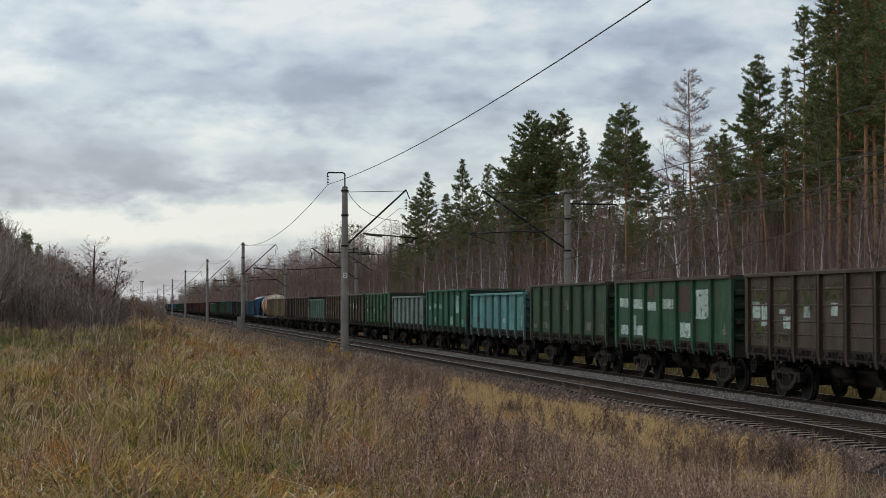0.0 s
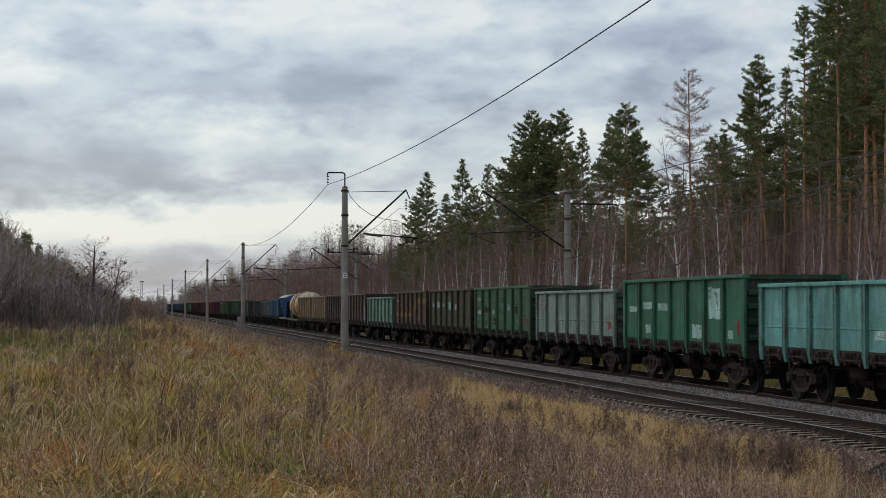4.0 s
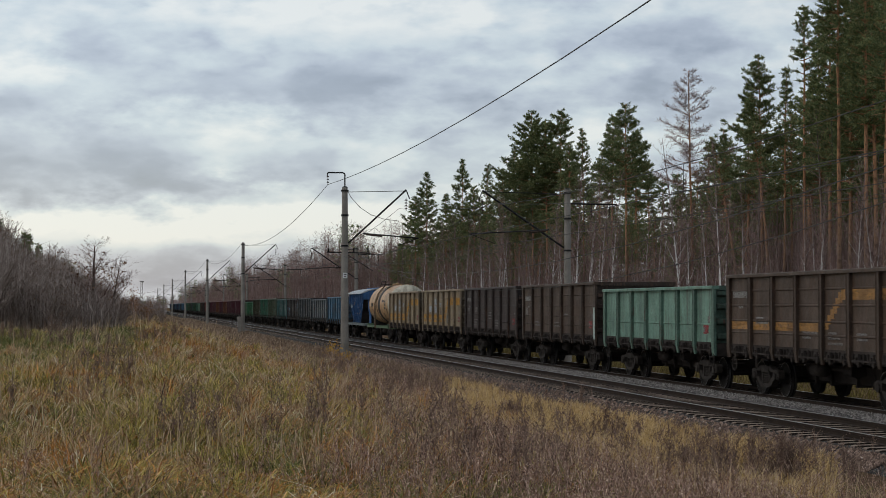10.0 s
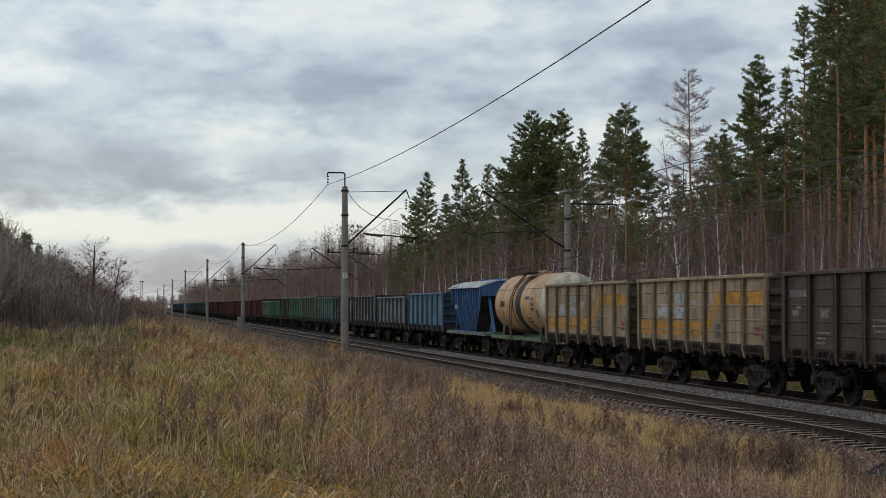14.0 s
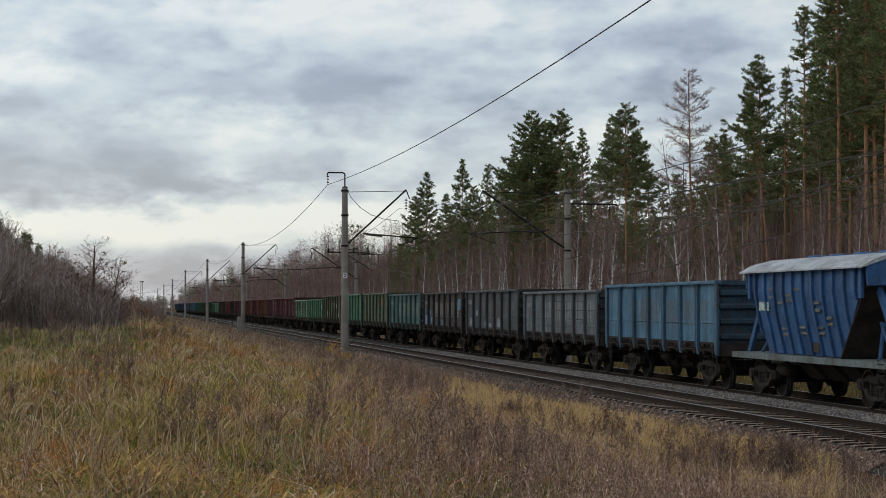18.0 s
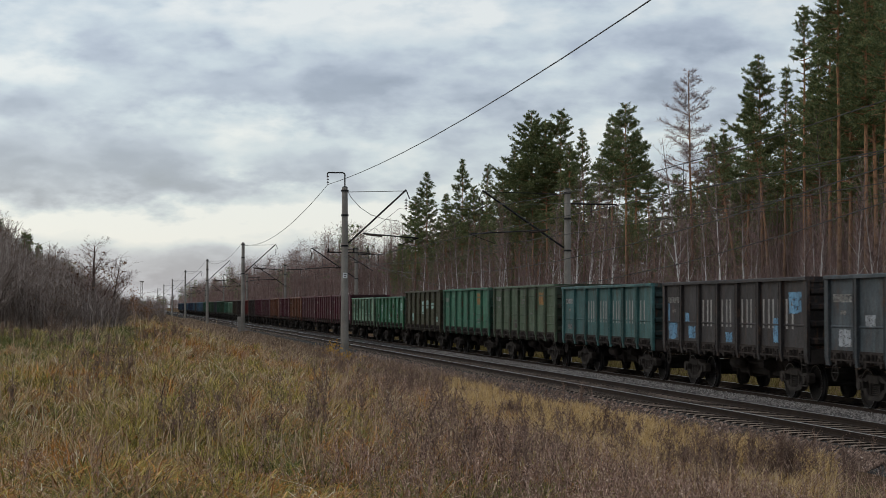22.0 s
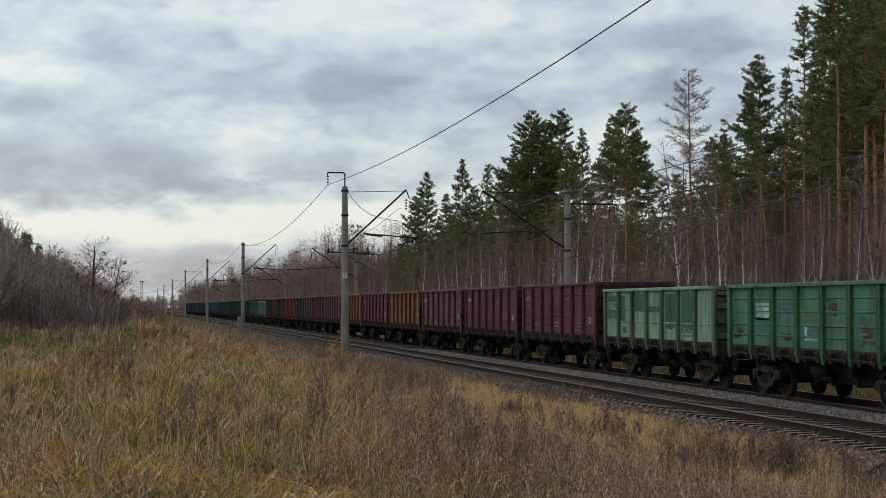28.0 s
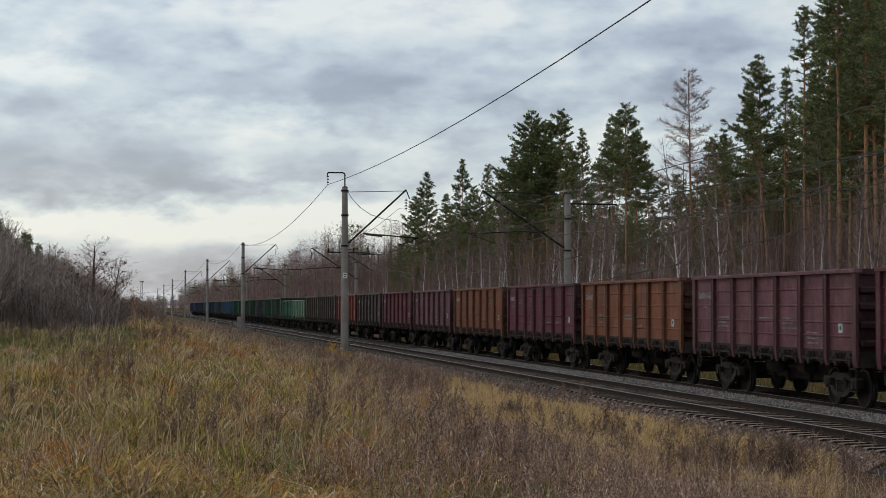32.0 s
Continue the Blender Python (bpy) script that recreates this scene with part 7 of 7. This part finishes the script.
def build_field():
    build_tussocks(np.random.RandomState(8))
    rng = np.random.RandomState(7)
    # long dry grass in tufts of one tone each, tangled and half laid over, with bare hollows between
    kinds = (("straw_grass", "long tangled straw-coloured autumn grass on the bank", "grass"), ("rust_grass", "orange and rust-coloured tufts of dying grass", "rust_grass"),
             ("green_tussock_grass", "yellow-green tufts of long grass", "tussock"), ("withered_grass", "dull brown withered grass low between the tufts", "withered"))
    x, y = scatter(rng, 30000, 11, 130, 1.85)
    hollow = ripple(x * 1.9 + 3, y * 1.1, 0.42) + 0.6 * ripple(x, y + 9, 1.3) + 0.35 * rng.normal(size=len(x))
    drop = 0.10 + 0.74 * soft(0.07, 0.17, x / y + 0.035 * ripple(x, y, 2.6)) * (1 - 0.8 * soft(0.0, 0.45, ripple(x + 3, y * 0.8, 1.5)))
    keep = (hollow > -0.42) & (rng.uniform(0, 1, len(x)) > drop)
    x, y, hollow = x[keep], y[keep], hollow[keep]
    hue = 0.8 * ripple(x + 7, y * 0.9, 0.9) + 0.5 * ripple(x, y, 3.1) + 0.75 * rng.normal(size=len(x))
    kind = np.where(hue > 0.36, 1, np.where(hue < -0.5, 2, np.where(rng.uniform(0, 1, len(x)) < 0.32, 3, 0)))
    for which, (name, label, stuff) in enumerate(kinds):
        cx, cy = x[kind == which], y[kind == which]
        k = 12
        tx, ty = np.repeat(cx, k), np.repeat(cy, k)
        far = np.repeat(0.05 + 0.0018 * cy, k)
        ox, oy = rng.normal(size=len(tx)) * far, rng.normal(size=len(tx)) * far
        tx, ty, away = tx + ox, ty + oy, np.arctan2(oy, ox) + np.repeat(rng.normal(size=len(cx)), k) * 0.6
        h = np.repeat(rng.uniform(0.1, 0.36, len(cx)) * (0.65 if which == 3 else 1.0), k) * rng.uniform(0.5, 1.25, len(tx))
        h *= 1 + 0.4 * ripple(tx, ty, 0.45) + 0.25 * ripple(tx, ty, 1.6)
        h *= 1 - 0.4 * soft(6, 11, tx)
        ok = (tx < verge(tx, ty)) | (rng.uniform(0, 1, len(tx)) < 0.05)
        tx, ty, away, h = tx[ok], ty[ok], away[ok], h[ok]
        v, t = blades(rng, tx, ty, h, (0.0048 + 0.00008 * ty) * rng.uniform(0.5, 1.4, len(tx)), rng.uniform(0.4, 2.8, len(tx)), 0.2, away, (0.15, 0.95))
        thing(name, label, "grass", kind="stuff", me=tris_mesh(name, v, t, M[stuff]))
    # low green grass
    x, y = scatter(rng, 100000, 11, 90, 1.9)
    ok = (x < verge(x, y)) & (rng.uniform(0, 1, len(x)) < 0.16 + 0.45 * lush(x, y) + 0.3 * (ripple(x, y, 1.7) > 0.55) + 0.45 * soft(0.1, 0.16, x / y) * soft(23, 16, y) * (ripple(x, y, 0.8) > -0.1))
    x, y = x[ok], y[ok]
    v, t = blades(rng, x, y, rng.uniform(0.1, 0.3, len(x)), 0.004 + 0.00008 * y, rng.uniform(0.4, 1.9, len(x)), 0.25, None, (0.3, 1.0))
    thing("green_grass", "short green grass between the dry tufts", "grass", kind="stuff", me=tris_mesh("green_grass", v, t, M["green_grass"]))
    # pale seed stalks that stand above the rest
    x, y = scatter(rng, 6000, 17, 120, 1.4)
    h = rng.uniform(0.4, 0.85, len(x)) * (1 - 0.3 * soft(7, 11, x))
    v1, t1 = blades(rng, x, y, h, 0.0022 + 0.00006 * y, rng.uniform(0.1, 0.45, len(x)), 0.5)
    thing("reed_grass", "pale dry reed stalks that stand above the grass", "grass", kind="stuff", me=tris_mesh("reed_grass", v1, t1, M["reed"]))
    # golden grass along the foot of the bank
    x = rng.uniform(6.0, 12.4, 135000)
    y = 23 + 66 * rng.uniform(0, 1, len(x)) ** 1.1
    ok = golden(x, y)
    x, y = x[ok], y[ok]
    v, t = blades(rng, x, y, rng.uniform(0.2, 0.52, len(x)), 0.005 + 0.00007 * y, rng.uniform(0.1, 0.6, len(x)))
    thing("golden_grass", "golden dry grass at the foot of the bank", "grass", kind="stuff", me=tris_mesh("golden_grass", v, t, M["yellow_grass"]))
    # dead brown weeds with branching heads
    x, y = scatter(rng, 25000, 12, 120, 1.55, -0.06)
    keep = rng.uniform(0, 1, len(x)) < 0.10 + 0.9 * soft(0.05, 0.16, x / y + 0.06 * ripple(x, y, 4.0))
    keep &= rng.uniform(0, 1, len(x)) > 0.8 * soft(0.1, 0.5, ripple(x + 3, y * 0.8, 1.5))
    keep &= ~(golden(x, y) & (rng.uniform(0, 1, len(x)) < 0.7))
    keep &= (x < verge(x, y)) | (rng.uniform(0, 1, len(x)) < 0.03)
    x, y = x[keep], y[keep]
    s, e, r0, r1 = [], [], [], []
    heads = []
    for a, b in zip(x, y):
        p = np.array((a, b, float(ground_z(a, b)) - 0.03))
        h = rng.uniform(0.16, 0.5) * (1 + 0.3 * float(ripple(a, b, 1.1)))
        q = p + np.array((rng.normal() * 0.1, rng.normal() * 0.1, 1)) * h
        w = 0.003 + 0.00006 * b
        s.append(p), e.append(q), r0.append(w), r1.append(w * 0.5)
        for j in range(7):
            m = p + (q - p) * rng.uniform(0.4, 0.95)
            tip = m + np.array((rng.normal(), rng.normal(), 2.6)) * h * rng.uniform(0.04, 0.13)
            s.append(m), e.append(tip), r0.append(w * 0.6), r1.append(w * 0.4)
            if rng.uniform() < 0.6:
                heads.append(tip)
        heads.append(q)
    v1, t1 = sticks(s, e, r0, r1, 0.02)
    hs = np.array(heads)
    v2, t2 = tufts(rng, hs, 0.028, 3, 0.0045, 2.0)
    thing("dead_weeds", "dead brown weeds with branching stalks and seed heads", "weeds", kind="stuff", me=tris_mesh("dead_weeds", np.concatenate([v1, v2]), np.concatenate([t1, t2 + len(v1)]), M["weeds"]))
    # taller dark stalks, singly and in small stands
    cx, cy = scatter(rng, 24, 15, 70, 1.1, -0.05)
    fx, fy = scatter(rng, 38, 16, 58, 1.3, 0.1)
    set_x, set_y = np.array(WEED_STANDS).T
    cx, cy = np.concatenate([cx, fx, set_x, set_x + 0.25]), np.concatenate([cy, fy, set_y, set_y + 0.2])
    close = np.repeat(np.where(np.arange(len(cx)) < len(cx) - 2 * len(WEED_STANDS), 0.5, 0.16), 7)
    x = np.repeat(cx, 7) + rng.normal(size=len(cx) * 7) * close
    y = np.repeat(cy, 7) + rng.normal(size=len(cx) * 7) * close
    s, e, r0, r1, heads = [], [], [], [], []
    for a, b in zip(x, y):
        if a > 12.2:
            continue
        p = np.array((a, b, float(ground_z(a, b)) - 0.03))
        h = rng.uniform(0.4, 0.85)
        q = p + np.array((rng.normal() * 0.07, rng.normal() * 0.07, 1)) * h
        w = 0.0045 + 0.00007 * b
        s.append(p), e.append(q), r0.append(w), r1.append(w * 0.5)
        for j in range(16):
            f = rng.uniform(0.35, 1.0)
            m = p + (q - p) * f
            tip = m + np.array((rng.normal(), rng.normal(), 1.6)) * h * rng.uniform(0.05, 0.14)
            s.append(m), e.append(tip), r0.append(w * 0.6), r1.append(w * 0.4)
            heads += [tip, (m + tip) / 2, m]
    v1, t1 = sticks(s, e, r0, r1, 0.02)
    v2, t2 = tufts(rng, np.array(heads), 0.03, 3, 0.0055, 2.0)
    thing("dark_weeds", "taller dark brown dead weed stalks in small stands", "weeds", kind="stuff", me=tris_mesh("dark_weeds", np.concatenate([v1, v2]), np.concatenate([t1, t2 + len(v1)]), M["dark_weeds"]))
    # dense dead bushes low on the bank
    for k, (bx, by, h) in enumerate(((9.8, 26.3, 0.85), (8.5, 26.9, 0.5), (8.1, 38.2, 0.5))):
        n = 60
        a, lean = rng.uniform(0, 6.28, n), rng.uniform(0, 0.5, n)
        en = np.stack([np.cos(a) * lean * h, np.sin(a) * lean * h, h * rng.uniform(0.6, 1.05, n) * (1 - 0.35 * lean)], 1)
        v1, t1 = sticks(np.zeros((n, 3)) + rng.normal(size=(n, 3)) * np.array((0.05, 0.05, 0)), en, 0.006, 0.003)
        f = rng.uniform(0.3, 1.0, (n * 12, 1))
        st = np.repeat(en, 12, 0) * f
        tip = st + np.stack([rng.normal(size=n * 12), rng.normal(size=n * 12), 1.2 + rng.uniform(0, 1, n * 12)], 1) * h * 0.07
        v2, t2 = sticks(st, tip, 0.004, 0.002)
        v3, t3 = tufts(rng, np.concatenate([tip, (st + tip) / 2]), 0.025, 3, 0.006, 2.0)
        b = thing("dead_bush", "dense dark brown dead bush with dry seed heads on the bank", "shrub", "dead bushes", "", at(bx, by, 1, k, 0.02))
        part("shrub_body", tris_mesh("shrub_body", np.concatenate([v1, v2]), np.concatenate([t1, t2 + len(v1)]), M["dark_weeds"]), b)
        part("foliage", tris_mesh("foliage", v3, t3, M["dark_weeds"]), b, label="dry dark brown seed heads")
    # dry stubble beyond the far track
    x = rng.uniform(22.3, 30.5, 22000)
    y = 35 + 150 * rng.uniform(0, 1, len(x)) ** 1.4
    v, t = blades(rng, x, y, rng.uniform(0.2, 0.55, len(x)), 0.006 + 0.0001 * y, rng.uniform(0.2, 0.8, len(x)))
    thing("yellow_grass", "yellow dry grass beyond the tracks", "grass", kind="stuff", me=tris_mesh("yellow_grass", v, t, M["beyond_grass"]))
    # rank green grass and reeds before the thicket
    y = rng.uniform(46, 82, 34000)
    x = y * rng.uniform(-0.092, 0.0, len(y))
    ok = ripple(x * 1.3, y * 0.6, 1.2) + 0.5 * rng.normal(size=len(x)) + 1.4 * soft(48, 66, y) > 0.75
    x, y = x[ok], y[ok]
    v, t = blades(rng, x, y, rng.uniform(0.15, 0.55, len(x)) * (0.8 + 0.4 * ripple(x, y, 0.9)), 0.007 + 0.00008 * y, rng.uniform(0.6, 3.0, len(x)), 0.2, None, (0.15, 0.95))
    thing("rank_grass", "rank green grass before the thicket", "grass", kind="stuff", me=tris_mesh("rank_grass", v, t, M["rank_grass"]))
    y = rng.uniform(52, 100, 5000)
    x = y * rng.uniform(-0.09, 0.05, len(y))
    ok = ripple(x * 1.2 + 2, y * 0.5, 0.9) + 0.3 * rng.normal(size=len(x)) > 0.75
    x, y = x[ok][:650], y[ok][:650]
    v, t = arching(rng, x, y, rng.uniform(0.5, 1.3, len(x)), 0.003 + 0.00008 * y, rng.uniform(0.1, 0.6, len(x)), rng.normal(size=len(x)) * 0.9 + 0.4, rng.uniform(0.5, 0.95, len(x)))
    thing("tall_reed", "tall pale dry reeds before the thicket", "grass", kind="stuff", me=tris_mesh("tall_reed", v, t, M["reed"]))
    # withered grass that runs along the foot of the track bed into the distance
    y = 62 + 330 * rng.uniform(0, 1, 46000) ** 1.5
    x = rng.uniform(5, 13.0, len(y))
    v, t = blades(rng, x, y, rng.uniform(0.2, 0.5, len(x)), 0.005 + 0.0001 * y, rng.uniform(0.2, 1.3, len(x)), 0.2, None, (0.4, 1.0))
    thing("verge_grass", "withered brown grass along the foot of the track bed", "grass", kind="stuff", me=tris_mesh("verge_grass", v, t, M["verge_grass"]))
    # the little yellow-leaved bushes by the mast
    for bx, by, h, n in ((0.3, 112.0, 2.3, 150), (1.2, 118.0, 1.8, 90), (11.0, 99.0, 1.0, 70), (10.9, 92.0, 0.75, 50), (10.7, 97.5, 0.6, 40), (10.5, 88.0, 0.5, 25)):
        b = thing("yellow_bush", "small bush with its last orange-yellow leaves" if bx > 5 else "bush with its last rust-coloured leaves by the thicket", "shrub", "leafy bushes", "", at(bx, by, 1, 0, 0.03))
        st = np.zeros((9, 3))
        en = np.stack([rng.normal(size=9) * 0.3, rng.normal(size=9) * 0.3, rng.uniform(0.6, 1.0, 9) * h], 1)
        v, t = sticks(st, en, 0.012, 0.005)
        part("shrub_body", tris_mesh("stems", v, t, M["weeds"]), b)
        c = np.repeat(en, n // 9 + 1, 0) * rng.uniform(0.5, 1.05, (9 * (n // 9 + 1), 1)) + rng.normal(size=(9 * (n // 9 + 1), 3)) * 0.12
        v, t = tufts(rng, c, 0.08, 2, 0.04)
        part("foliage", tris_mesh("leaves", v, t, M["yellow_leaf"] if bx > 5 else M["rusty_leaf"]), b)


M["rust_grass"] = islands("rust_orange_grass", [(0.0, (0.1622, 0.0618, 0.0209)), (0.4, (0.4157, 0.1751, 0.047)), (0.8, (0.6358, 0.2986, 0.0784)), (1.0, (0.7859, 0.4736, 0.209))], 0.85, trans=0.2)
M["tussock"] = islands("yellow_green_grass", [(0.0, (0.0801, 0.0784, 0.0194)), (0.4, (0.2266, 0.1987, 0.0449)), (0.8, (0.4802, 0.3732, 0.0912)), (1.0, (0.7742, 0.5782, 0.2145))], 0.8, trans=0.25)
M["withered"] = islands("withered_brown_grass", [(0.0, (0.0703, 0.0413, 0.0267)), (0.5, (0.2115, 0.1214, 0.0756)), (1.0, (0.4785, 0.3027, 0.1887))], 0.9, trans=0.15)
M["rank_grass"] = islands("rank_green_grass", [(0.0, (0.06, 0.07, 0.022)), (0.6, (0.16, 0.17, 0.05)), (0.92, (0.32, 0.29, 0.11)), (1.0, (0.5, 0.42, 0.25))], 0.8, trans=0.25)
M["verge_grass"] = islands("withered_verge_grass", [(0.0, (0.09, 0.058, 0.042)), (0.5, (0.24, 0.165, 0.115)), (1.0, (0.46, 0.35, 0.25))], 0.9, trans=0.15)
M["beyond_grass"] = islands("ochre_dry_grass", [(0.0, (0.0648, 0.0485, 0.0139)), (0.6, (0.1512, 0.1168, 0.0348)), (1.0, (0.243, 0.1995, 0.0698))], 0.85, trans=0.2)
M["rusty_leaf"] = islands("rust_coloured_leaves", [(0.0, (0.16, 0.07, 0.03)), (1.0, (0.34, 0.17, 0.07))], 0.8, trans=0.2)
M["green_grass"] = islands("green_grass", [(0.0, (0.0572, 0.0718, 0.0215)), (0.6, (0.162, 0.1794, 0.0537)), (1.0, (0.4003, 0.3689, 0.129))], 0.75, trans=0.25)
M["dark_weeds"] = islands("dark_dead_weeds", [(0.0, (0.0975, 0.0635, 0.05)), (0.7, (0.221, 0.1461, 0.1125)), (1.0, (0.364, 0.254, 0.2))], 0.9)
M["reed"] = islands("dry_reed", [(0.0, (0.356, 0.247, 0.135)), (1.0, (0.69, 0.523, 0.334))], 0.85, trans=0.2)
M["yellow_grass"] = islands("yellow_dry_grass", [(0.0, (0.3335, 0.2034, 0.077)), (0.5, (0.575, 0.3898, 0.1705)), (1.0, (0.805, 0.6102, 0.341))], 0.85, trans=0.2)
build_field()
# ---- what moves ----
def run(t):
    """How far the train has come after t seconds."""
    return 10.55 * t + 0.0425 * t * t


def motions():
    times = [i * 2.0 for i in range(17)]
    for w, sets, y in TRAIN:
        walk(w, [(t, pose(XF, y - run(t), ZF)) for t in times])
    # all wheelsets in the same place on their bogies roll alike, and share one set of keys
    steps = [i / 30 for i in range(961)]
    for place, dy in ((0, -0.925), (1, 0.925)):
        alike = [ob for w, sets, y in TRAIN for j, ob in sets if j == place]
        walk(alike[0], [(t, pose(0, dy, 0.4785, math.degrees(run(t) / 0.4785))) for t in steps])
        keys = alike[0].animation_data
        for ob in alike[1:]:
            ob.rotation_mode = "QUATERNION"
            own = ob.animation_data_create()
            own.action = keys.action
            own.action_slot = keys.action_slot
    # the clouds drift slowly to the right
    walk(sky_backdrop, [(0.0, pose(0, 0, 0, 0, 0, 0)), (32.0, pose(0, 0, 0, 0, 0, -1.0))])


motions()
